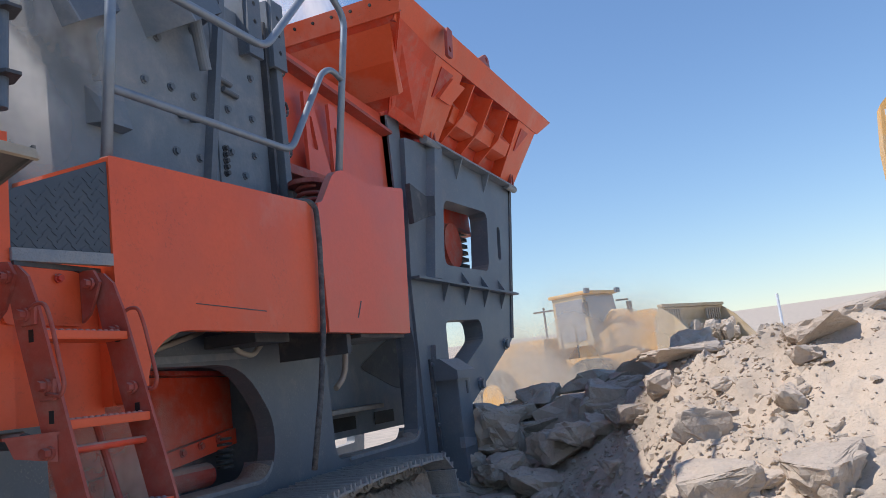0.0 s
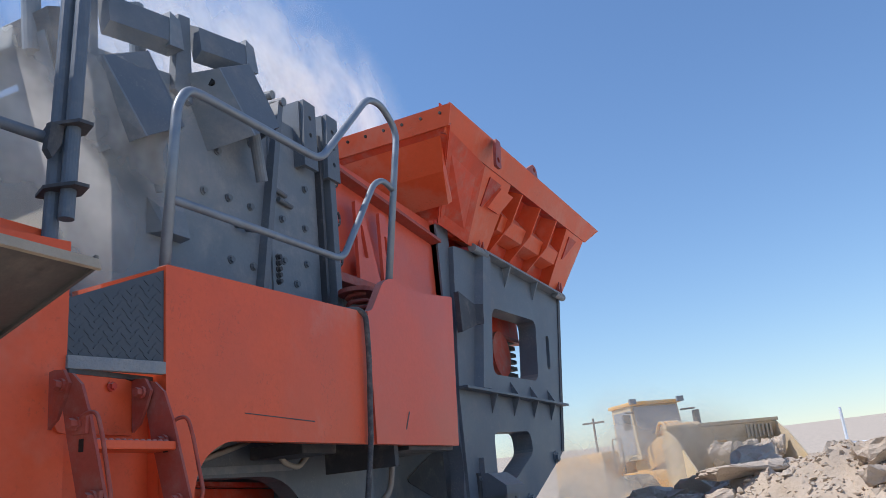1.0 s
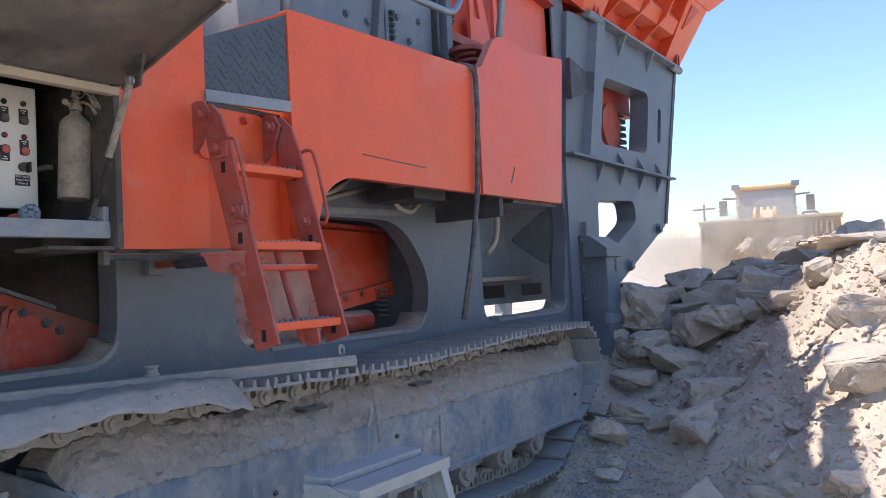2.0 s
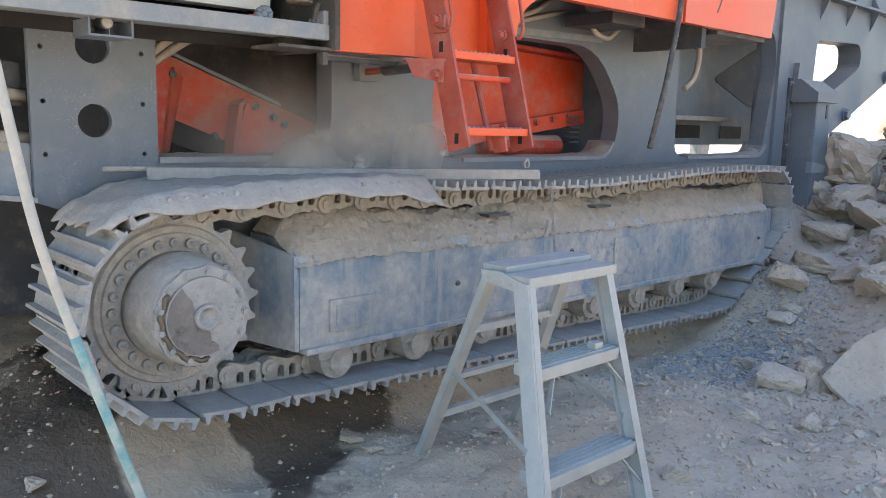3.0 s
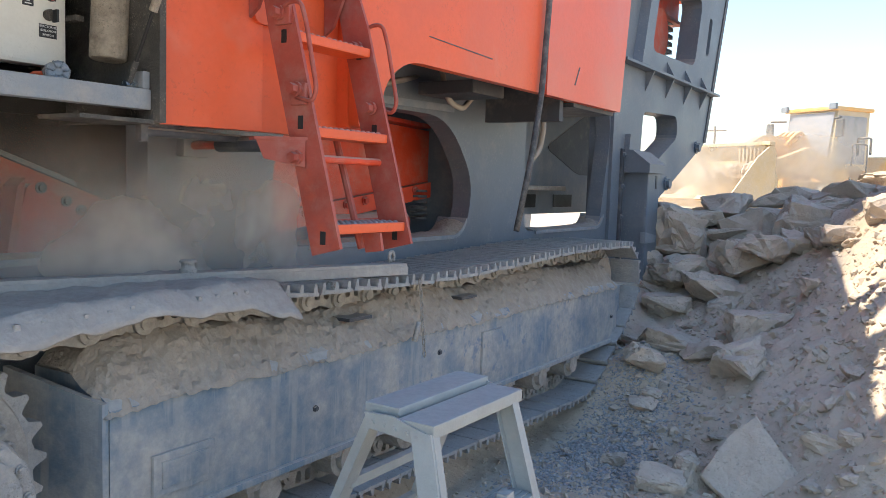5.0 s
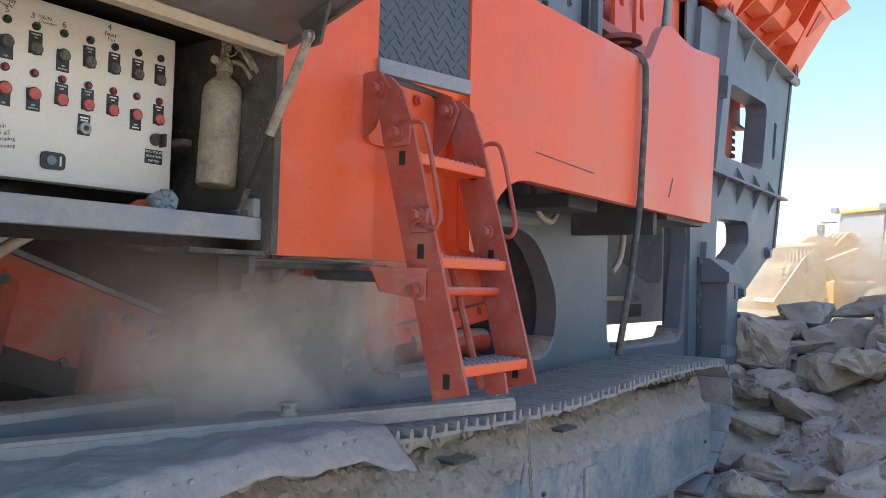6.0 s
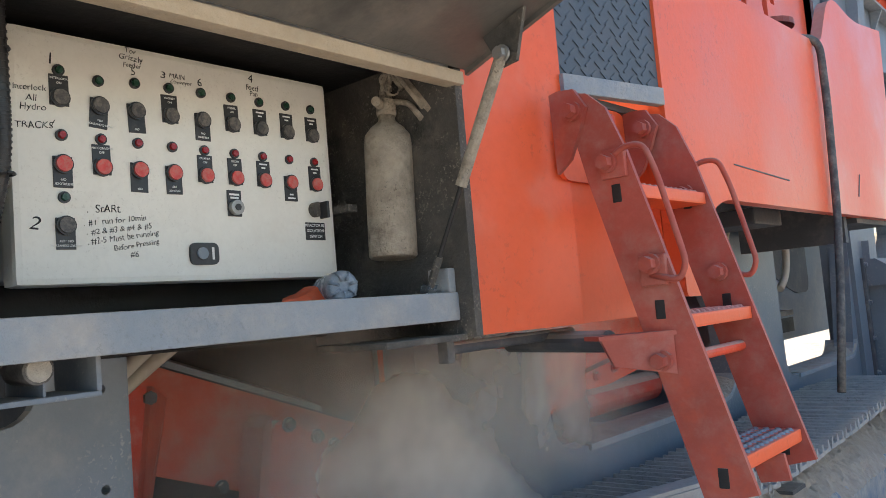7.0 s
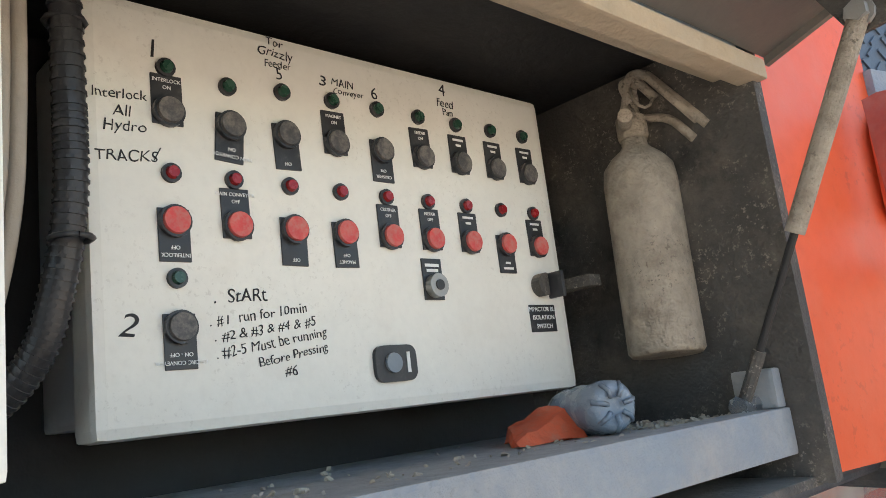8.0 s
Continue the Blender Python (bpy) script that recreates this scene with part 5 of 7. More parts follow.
def writing(text, y, z, size, material=m_ink, tilt=0.0, shear=0.0, parent=cp, x=XF + 0.0006, fat=0.0, spacing=1.0):
    """Letters in the built-in font as a thin mesh, standing in the y-z plane and read from +x."""
    cu = bpy.data.curves.new("lettering", 'FONT')
    cu.body, cu.size, cu.shear, cu.offset, cu.space_character = text, size, shear, fat, spacing
    cu.align_x, cu.align_y = 'CENTER', 'CENTER'
    cu.extrude = 0.0003
    tmp = bpy.data.objects.new("lettering", cu)
    scene.collection.objects.link(tmp)
    me = bpy.data.meshes.new_from_object(tmp.evaluated_get(bpy.context.evaluated_depsgraph_get()))
    bpy.data.objects.remove(tmp)
    if material is m_ink:              # an unsteady hand
        for v in me.vertices:
            p = Vector((v.co.x / size * 1.5 + y * 40, v.co.y / size * 1.5 + z * 40, 0))
            v.co.x += size * 0.12 * noise.noise(p)
            v.co.y += size * 0.14 * noise.noise(p + Vector((7, 3, 1)))
    me.transform(Matrix.Translation(Vector((x, y, z)) - Vector(parent.location if parent.parent is None else parent.parent.location)) @ Matrix.Rotation(radians(tilt), 4, 'X') @ Matrix.Rotation(radians(90), 4, 'Z') @ Matrix.Rotation(radians(90), 4, 'X'))
    me.materials.clear()
    me.materials.append(material)
    ob = new("lettering", me)
    ob.parent = parent
    return ob


def operator(col_y, z, kind, flip, tilt=0.0, words=()):
    """One push button with its black legend plate."""
    w, h = 0.034, 0.056
    dz = -0.014 if flip else 0.014
    m = Matrix.Translation((XF, col_y, z)) @ Matrix.Rotation(radians(tilt), 4, 'X')
    bm = add_box(bmesh.new(), 0.0, 0.0025, -w / 2, w / 2, dz - h / 2, dz + h / 2, 0.001)
    bm.transform(m)
    pl = wpart("legend_plate", bm, m_black, cp)
    for k, ww in enumerate((0.020, 0.010)):
        zz = dz + (h / 2 - 0.007 - 0.008 * k) * (-1 if flip else 1)
        if k < len(words):
            writing(words[k], col_y, z + zz, 0.0058, m_ink_faint, tilt=tilt + (180 if flip else 0), parent=pl, x=XF + 0.0028)
        if words:
            continue
        bm = add_box(bmesh.new(), 0.0022, 0.0031, -ww / 2, ww / 2, zz - 0.0016, zz + 0.0016)
        bm.transform(m)
        wpart("legend_text", bm, m_ink_faint, pl)
    bm = bmesh.new()
    add_cyl(bm, (0.002, 0, 0), (0.006, 0, 0), 0.0160, 20)
    add_cyl(bm, (0.006, 0, 0), (0.0125, 0, 0), 0.0150, 20, 0.0138)
    bm.transform(m)
    knob = wpart("push_button", bm, m_redbtn if kind == "red" else m_knob, cp, "red push button" if kind == "red" else "black push button")
    bm = cyl((0.002, 0, 0), (0.0085, 0, 0), 0.0172, 20)
    bm.transform(m)
    wpart("bezel", bm, m_black, knob)


def pilot(y, z, material, name):
    bm = cyl((XF, y, z), (XF + 0.005, y, z), 0.0105, 16)
    ring = wpart("lamp_bezel", bm, m_black, cp)
    bm = cyl((XF + 0.004, y, z), (XF + 0.010, y, z), 0.0075, 16, 0.006)
    wpart("lamp_lens", bm, material, ring, name)


cols = [-1.11 + 0.0712 * k for k in range(9)]
ON_WORDS = {0: ("INTERLOCK", "ON"), 1: ("MAIN CONVEYOR", "ON"), 2: ("ON",), 3: ("MAGNET", "ON"), 4: ("CRUSHER", "ON"), 5: ("FEEDER", "ON")}
OFF_WORDS = {0: ("INTERLOCK", "OFF"), 1: ("MAIN CONVEYOR", "OFF"), 2: ("OFF",), 3: ("MAGNET", "OFF"), 4: ("CRUSHER", "OFF"), 5: ("FEEDER", "OFF")}
tops = [2.300, 2.292, 2.299, 2.301, 2.302, 2.303, 2.303, 2.305, 2.306]
for k, y in enumerate(cols):
    operator(y, 2.245 if k else 2.250, "black", k in (1, 2, 4), (0, -5, 2, 1, 0, 2, 0, 0, 1)[k], ON_WORDS.get(k, ()))
    operator(y, 2.131, "red", k in (0, 2, 3, 7), (0, 1, -1, 1, 0, 1, 0, 0, 1)[k], OFF_WORDS.get(k, ()))
    pilot(y, tops[k], m_greenlamp, "dark green lens")
    pilot(y, 2.183, m_redlamp, "dark red lens")
pilot(-1.11, 2.072, m_greenlamp, "dark green lens")
operator(-1.11, 2.022, "black", True, 0, ("RE-CIRC CONVEYOR", "ON - OFF"))
# key switches
bm = box(XF, XF + 0.0025, -0.778, -0.744, 2.05, 2.105, 0.001)
wpart("legend_plate", bm, m_black, cp)
bm = cyl((XF, -0.761, 2.068), (XF + 0.014, -0.761, 2.068), 0.0155, 20)
ks = wpart("key_switch", bm, m_worn, cp, "worn metal key switch")
wpart("keyhole", cyl((XF + 0.0135, -0.761, 2.068), (XF + 0.016, -0.761, 2.068), 0.007, 14), m_black, ks)
for k, ww in enumerate((0.024, 0.020)):
    wpart("legend_text", box(XF + 0.002, XF + 0.003, -0.761 - ww / 2, -0.761 + ww / 2, 2.094 - 0.007 * k, 2.098 - 0.007 * k), m_ink_faint, cp)
bm = cyl((XF, -0.548, 2.072), (XF + 0.016, -0.548, 2.072), 0.017, 20)
ks2 = wpart("isolator_switch", bm, m_cab_side, cp, "grey isolation switch with a key")
wpart("key", box(XF + 0.012, XF + 0.04, -0.543, -0.536, 2.05, 2.088, 0.002), m_black, ks2)
bm = box(XF, XF + 0.002, -0.578, -0.522, 2.003, 2.043, 0.0005)
isol = wpart("isolation_label", bm, m_black, cp, "black printed isolation switch label")
# door latch
bm = plate(rounded([(-0.872, 1.950), (-0.808, 1.950), (-0.808, 1.994), (-0.872, 1.994)], 0.014), [], XF + 0.006, 0.006)
latch = wpart("door_latch", bm, m_black, cp, "black oval door latch")
wpart("latch_lock", cyl((XF + 0.005, -0.846, 1.9725), (XF + 0.010, -0.846, 1.9725), 0.012, 16), m_grey_dusty, latch)
wpart("latch_mark", box(XF + 0.006, XF + 0.0068, -0.824, -0.819, 1.96, 1.985), m_ink_faint, latch)


for row in (("1", -1.123, 2.318, 0.030, 0), ("Interlock", -1.160, 2.262, 0.0155, 4), ("All", -1.158, 2.244, 0.017, 2), ("Hydro", -1.156, 2.228, 0.017, 3),
            ("TRACKS", -1.155, 2.196, 0.0175, 4), ("/", -1.124, 2.201, 0.022, 0), ("Tor", -0.972, 2.362, 0.015, 0), ("Grizzly", -0.972, 2.348, 0.017, -2), ("Feeder", -0.970, 2.334, 0.013, 2),
            ("5", -0.969, 2.322, 0.019, 0), ("3", -0.906, 2.325, 0.022, 0), ("MAIN", -0.876, 2.328, 0.014, 0), ("Conveyor", -0.868, 2.317, 0.012, 2), ("6", -0.826, 2.324, 0.024, 0),
            ("4", -0.700, 2.353, 0.026, 0), ("Feed", -0.698, 2.333, 0.017, 0), ("Pan", -0.694, 2.320, 0.014, 3), ("2", -1.160, 2.023, 0.036, -6),
            (".  StARt", -1.040, 2.054, 0.020, 3), (". #1  run for 10min", -1.018, 2.034, 0.0155, 7), (". #2 & #3 & #4 & #5", -1.010, 2.018, 0.0150, 7),
            (". #2-5 Must be running", -1.004, 2.003, 0.0150, 8), ("Before Pressing", -0.980, 1.989, 0.0145, 9), ("#6", -0.985, 1.972, 0.0155, 5)):
    writing(row[0], row[1], row[2], row[3], tilt=row[4], shear=0.12, fat=-0.0001)
for k, (txt, zz) in enumerate((("IMPACTOR BLT", 2.036), ("ISOLATION", 2.024), ("SWITCH", 2.011))):
    writing(txt, -0.55, zz, 0.0095, m_ink_faint, parent=isol, x=XF + 0.0026)
# conduit and cables beside the panel
conduit = thing("cable_conduit", "black corrugated cable conduit with dusty cables beside it", "conduit", (-0.40, -1.23, 1.9))
path = fillet([(-0.30, -1.235, 2.46), (-0.325, -1.220, 2.30), (-0.335, -1.216, 2.12), (-0.36, -1.24, 1.99), (-0.42, -1.30, 1.93)], 0.16, 24)
dense = []
for p, q in zip(path, path[1:]):
    k = max(1, int((q - p).length / 0.0035))
    dense += [p.lerp(q, i / k) for i in range(k)]
wpart("corrugated_tube", tube(dense, 0.0145, 14, 0.03), m_black, conduit)
# the ribs of the conduit
run = 0.0
for p, q in zip(dense, dense[1:]):
    run += (q - p).length
    if run > 0.0062:
        run = 0.0
        d = (q - p).normalized() * 0.0016
        wpart("rib", cyl(p - d, p + d, 0.0160, 14), m_black, conduit)
for dx, dy, r in ((-0.01, -0.036, 0.008), (0.0, -0.052, 0.007), (-0.04, -0.046, 0.010), (-0.03, -0.066, 0.006), (-0.06, -0.030, 0.009)):
    wpart("cable", tube(fillet([(-0.30 + dx, -1.235 + dy, 2.46), (-0.325 + dx, -1.222 + dy, 2.30), (-0.335 + dx, -1.225 + dy, 2.12), (-0.37 + dx, -1.25 + dy, 1.98), (-0.45 + dx, -1.30 + dy, 1.90)], 0.15, 8), r, 8), m_cable, conduit)
for zz in (2.31, 2.10):
    wpart("cable_tie", tube([(-0.327 + 0.018 * math.cos(k * 0.63), -1.221 + 0.018 * math.sin(k * 0.63), zz) for k in range(11)], 0.003, 6), m_black, conduit)

# ---- fire extinguisher, bottle and rag in the cabinet ----
ext = thing("fire_extinguisher", "dust-coated fire extinguisher hung in the cabinet", "fire extinguisher", (-0.240, -0.426, 1.948))


def lathe(profile, seg=28):
    bm = bmesh.new()
    rings = [[bm.verts.new((r * math.cos(2 * math.pi * k / seg), r * math.sin(2 * math.pi * k / seg), z)) for k in range(seg)] for r, z in profile]
    for a, c in zip(rings, rings[1:]):
        for k in range(seg):
            bm.faces.new((a[k], a[(k + 1) % seg], c[(k + 1) % seg], c[k])).smooth = True
    bm.faces.new(rings[0][::-1])
    bm.faces.new(rings[-1])
    return bm


EXT_LEAN = Matrix.Rotation(radians(-4), 4, 'X') @ Matrix.Rotation(radians(-1.5), 4, 'Y')


def epart(name, bm, material, label=""):
    bm.transform(EXT_LEAN)
    return part(name, bm, material, ext, label)


epart("cylinder", lathe([(0.051, 0), (0.056, 0.006), (0.056, 0.266), (0.053, 0.289), (0.040, 0.306), (0.024, 0.320), (0.020, 0.326), (0.020, 0.338)]), m_ext)
epart("valve", lathe([(0.022, 0.336), (0.024, 0.342), (0.024, 0.372), (0.016, 0.378), (0.014, 0.392)], 14), m_ext)
epart("nozzle", cyl((0.0, -0.018, 0.358), (0.03, -0.062, 0.352), 0.011, 12), m_ext)
epart("carry_handle", tube(fillet([(0.01, 0.0, 0.375), (0.0, -0.012, 0.43), (0.015, 0.005, 0.437), (0.035, 0.025, 0.40)], 0.02), 0.0075, 8), m_ext)
epart("lever", tube(fillet([(0.0, 0.0, 0.385), (0.014, 0.006, 0.440), (0.032, 0.012, 0.440), (0.108, 0.034, 0.330)], 0.012), 0.008, 8), m_ext)
epart("lever_edge", tube(fillet([(0.0, -0.014, 0.385), (0.014, -0.008, 0.440), (0.032, -0.002, 0.440), (0.100, 0.018, 0.336)], 0.012), 0.006, 8), m_ext)
epart("lower_grip", tube(fillet([(0.01, 0.005, 0.37), (0.055, 0.02, 0.36), (0.085, 0.028, 0.315)], 0.02), 0.007, 8), m_ext)
epart("safety_ring", tube([(0.012 + 0.003 * k % 2, -0.01 + 0.018 * math.cos(k * 0.7), 0.395 + 0.018 * math.sin(k * 0.7)) for k in range(10)], 0.0025, 6), m_ext)
bracket = thing("extinguisher_bracket", "grey steel clip bracket behind the extinguisher", "bracket", (-0.5, -0.46, 2.07))
part("clip", box(-0.09, 0.19, -0.03, 0.0, -0.006, 0.012, 0.004), m_cab_side, bracket)
def floor_grit(r):
    return r.uniform(-0.30, -0.16) if r.random() < 0.7 else r.uniform(-0.5, -0.16), r.choice((r.uniform(-0.52, -0.38), r.uniform(-1.2, -0.38))), 1.853


bottle = thing("water_bottle", "crumpled clear plastic bottle lying on the cabinet floor", "bottle", (-0.290, -0.572, 1.886))
bm = lathe([(0.012, -0.10), (0.014, -0.085), (0.028, -0.06), (0.033, -0.04), (0.031, -0.02), (0.034, 0.0), (0.031, 0.02), (0.034, 0.04), (0.033, 0.07), (0.024, 0.078), (0.010, 0.070)], 20)
for v in bm.verts:
    k = 1 + 0.10 * noise.noise(v.co * 60)
    v.co.x, v.co.y = v.co.x * k, v.co.y * k
bm.transform(Matrix.Rotation(radians(-22), 4, 'Z') @ Matrix.Rotation(radians(88), 4, 'Y'))
part("bottle_body", bm, m_bottle, bottle)
# moulded star of ribs on the bottle's base
for k in range(7):
    a = 2 * math.pi * k / 7
    rib = tube([(0.012 * math.cos(a), 0.012 * math.sin(a), 0.077), (0.022 * math.cos(a), 0.022 * math.sin(a), 0.081), (0.032 * math.cos(a), 0.032 * math.sin(a), 0.070)], 0.0035, 6)
    rib.transform(Matrix.Rotation(radians(-22), 4, 'Z') @ Matrix.Rotation(radians(88), 4, 'Y'))
    part("base_rib", rib, m_bottle, bottle)
rag = thing("rag", "crumpled orange rag beside the bottle", "rag", (-0.33, -0.640, 1.862))
bm = add_prism(bmesh.new(), [(0.05, -0.085, -0.008), (0.055, 0.045, -0.008), (-0.02, 0.06, -0.006), (-0.055, 0.0, -0.008)], [(0.042, -0.080, -0.002), (0.030, 0.040, 0.030), (-0.012, 0.05, 0.038), (-0.045, 0.0, 0.012)])
bmesh.ops.triangulate(bm, faces=bm.faces[:])
bmesh.ops.subdivide_edges(bm, edges=bm.edges[:], cuts=4, use_grid_fill=True)
for v in bm.verts:
    v.co.z += 0.007 * noise.noise(v.co * 45)
    v.co.y += 0.005 * noise.noise(v.co * 60)
part("cloth", bm, m_rag, rag)

# ---- crawler track ----
track = thing("crawler_track", "dust-covered steel crawler track with a long frame beam", "crawler track", (-0.2, 1.2, 0.3))
SY, SZ, IY, IZ = -1.045, 0.775, 3.47, 0.93    # sprocket and idler axles
RO, RI = 0.38, 0.25                            # pad line round the sprocket and round the idler
PITCH = 0.192


def chain_line():
    """The pad line of the chain: along the top, round the idler, down to the first roller, back along the ground, round the sprocket."""
    pts = [(SY + (IY - SY) * k / 60, SZ + RO + (IZ + RI - SZ - RO) * k / 60 + 0.018 * math.sin(math.pi * k / 20)) for k in range(60)]
    pts += [(IY + RI * math.sin(a), IZ + RI * math.cos(a)) for a in [math.pi * 0.83 * k / 16 for k in range(17)]]
    pts += [(2.95, 0.275), (2.70, 0.262)]
    pts += [(2.70 + (SY - 2.70) * k / 50, 0.262 + (SZ - RO - 0.262) * k / 50) for k in range(1, 51)]
    pts += [(SY - RO * math.sin(a), SZ - RO * math.cos(a)) for a in [math.pi * k / 24 for k in range(1, 24)]]
    pts = [Vector((0, y, z)) for y, z in pts]
    run = [0.0]
    for p, q in zip(pts, pts[1:] + pts[:1]):
        run.append(run[-1] + (q - p).length)
    return pts, run


CHAIN, CHAIN_RUN = chain_line()


def loop_point(s):
    """Place and tangent on the pad line, s metres along it from above the sprocket, running towards the idler."""
    s %= CHAIN_RUN[-1]
    k = int(np.searchsorted(CHAIN_RUN, s, side='right')) - 1
    p, q = CHAIN[k], CHAIN[(k + 1) % len(CHAIN)]
    f = (s - CHAIN_RUN[k]) / (CHAIN_RUN[k + 1] - CHAIN_RUN[k])
    before, after = (p - CHAIN[k - 1]).normalized(), (CHAIN[(k + 2) % len(CHAIN)] - q).normalized()
    here = (q - p).normalized()
    d = (before.lerp(here, 0.5).lerp(here.lerp(after, 0.5), f)).normalized()
    return p.lerp(q, f), d


def mesh_of(bm, name, material):
    bmesh.ops.recalc_face_normals(bm, faces=bm.faces)
    me = bpy.data.meshes.new(name)
    bm.to_mesh(me)
    bm.free()
    me.materials.append(material)
    return me


bm = bmesh.new()
add_prism(bm, [(-0.25, -0.093, 0.0), (-0.25, 0.086, 0.0), (-0.25, 0.090, 0.013), (-0.25, -0.088, 0.017)], [(0.25, -0.093, 0.0), (0.25, 0.086, 0.0), (0.25, 0.090, 0.013), (0.25, -0.088, 0.017)])
for gy in (-0.076, -0.005, 0.068):
    add_prism(bm, [(-0.25, gy - 0.012, 0.013), (-0.25, gy + 0.012, 0.013), (-0.25, gy + 0.006, 0.044), (-0.25, gy - 0.006, 0.044)],
              [(0.25, gy - 0.012, 0.013), (0.25, gy + 0.012, 0.013), (0.25, gy + 0.006, 0.044), (0.25, gy - 0.006, 0.044)])
pad_mesh = mesh_of(bm, "track_pad", m_track)
lk = rounded([(-0.106, -0.02), (-0.080, -0.100), (-0.030, -0.082), (0.020, -0.098), (0.070, -0.112), (0.108, -0.06), (0.095, 0.0), (-0.085, 0.0)], 0.03, 3)
arch = lambda y: rounded([(y - 0.016, -0.062), (y + 0.016, -0.062), (y + 0.016, -0.012), (y - 0.016, -0.012)], [0.015, 0.015, 0.003, 0.003], 4)
bm = plate(lk, [arch(-0.048), arch(0.008)], 0.0, 0.04)
add_cyl(bm, (-0.045, 0.072, -0.062), (0.016, 0.072, -0.062), 0.038, 16)
add_cyl(bm, (0.0, 0.072, -0.062), (0.026, 0.072, -0.062), 0.020, 12)
link_mesh = mesh_of(bm, "track_link", m_link)
total = CHAIN_RUN[-1]
count = round(total / PITCH)
for k in range(count):
    p, d = loop_point(k * total / count + 0.05)
    out = Vector((1, 0, 0)).cross(d)
    m = Matrix(((1, 0, 0), (0, d.y, out.y), (0, d.z, out.z))).to_4x4()
    for name, me, x in (("track_pad", pad_mesh, -0.20), ("track_link", link_mesh, -0.18), ("track_link", link_mesh, -0.32)):
        ob = new(name, me)
        ob.parent = track
        lean = Matrix.Rotation(radians(rng.uniform(-3.0, 3.0)), 4, 'X') if name == "track_pad" else Matrix()
        ob.matrix_basis = Matrix.Translation(Vector((x, p.y, p.z)) - Vector(track.location)) @ m @ lean
# sprocket with teeth, drive hub and bolts
teeth = []
for k in range(23):
    a = 2 * math.pi * k / 23
    for da, r in ((-0.105, 0.318), (-0.075, 0.325), (-0.02, 0.358), (0.02, 0.358), (0.075, 0.325)):
        teeth.append(Vector((SY + r * math.cos(a + da), SZ + r * math.sin(a + da))))
sprocket = wpart("sprocket", plate(teeth, [], -0.155, 0.06), m_track, track, "dusty toothed drive sprocket")
for r0, r1, x0, x1 in ((0.305, 0.296, -0.156, -0.140), (0.275, 0.270, -0.142, -0.130)):
    wpart("drive_ring", cyl((x0, SY, SZ), (x1, SY, SZ), r0, 56, r1), m_link, track)
drum = lathe([(0.206, 0.0), (0.206, 0.05), (0.197, 0.062), (0.190, 0.19), (0.182, 0.202), (0.182, 0.212)], 56)
drum.transform(Matrix.Translation((-0.132, SY, SZ)) @ Matrix.Rotation(radians(90), 4, 'Y'))
wpart("drive_drum", drum, m_link, track)
# the cap: a flange scalloped round its bolts, a flat disc, and a boss
capo = []
for i in range(144):
    a = 2 * math.pi * i / 144
    r = 0.178 + 0.005 * max(-0.4, math.cos(13 * a))
    capo.append(Vector((SY + r * math.cos(a), SZ + r * math.sin(a))))
cap = wpart("drive_cap", plate(capo, [], 0.096, 0.03), m_track, track, "pale dusty drive cap")
wpart("cap_disc", cyl((0.090, SY, SZ), (0.108, SY, SZ), 0.146, 56, 0.142), m_track, cap)
boss = lathe([(0.047, 0.0), (0.047, 0.020), (0.042, 0.024), (0.034, 0.024), (0.033, 0.018), (0.0005, 0.018)], 32)
boss.transform(Matrix.Translation((0.106, SY + 0.005, SZ)) @ Matrix.Rotation(radians(90), 4, 'Y'))
wpart("cap_boss", boss, m_track, cap)
socket = mesh_of(lathe([(0.019, 0.0), (0.019, 0.016), (0.017, 0.018), (0.0105, 0.018), (0.0095, 0.008), (0.0005, 0.008)], 14), "socket_bolt", m_track)
for k in range(24):
    a = 2 * math.pi * k / 24
    ob = new("socket_bolt", socket)
    ob.parent = track
    ob.matrix_basis = Matrix.Translation(Vector((-0.131, SY + 0.237 * math.cos(a), SZ + 0.237 * math.sin(a))) - Vector(track.location)) @ Matrix.Rotation(radians(90), 4, 'Y')
for k in range(13):
    a = 2 * math.pi * k / 13
    wbolt(track, (0.096, SY + 0.162 * math.cos(a), SZ + 0.162 * math.sin(a)), 0.011, 0.014, material=m_track)
# oil-soaked dirt over the lower left half of the cap and its flange
bm = bmesh.new()
ring = []
for k in range(30):
    a = math.pi * (0.70 + 0.92 * k / 29)
    ring.append((SY + 0.138 * math.cos(a), SZ + 0.138 * math.sin(a)))
for k in range(18):
    f = k / 17
    ring.append((SY + 0.050 - 0.13 * f + 0.014 * noise.noise((f * 9, 1, 0)), SZ - 0.125 + 0.235 * f + 0.022 * noise.noise((f * 7, 4, 0))))
wpart("oily_dirt", plate(ring, [], 0.1105, 0.003), m_oily, cap, "dark oily dirt caked on the cap")
wpart("oil_crust", tube([(0.099, SY + (0.155 + 0.006 * math.sin(k * 1.7)) * math.cos(math.pi * (0.80 + 0.035 * k)), SZ + (0.155 + 0.006 * math.sin(k * 1.7)) * math.sin(math.pi * (0.80 + 0.035 * k))) for k in range(22)], 0.010, 6), m_mud, cap, "dark oily dirt")
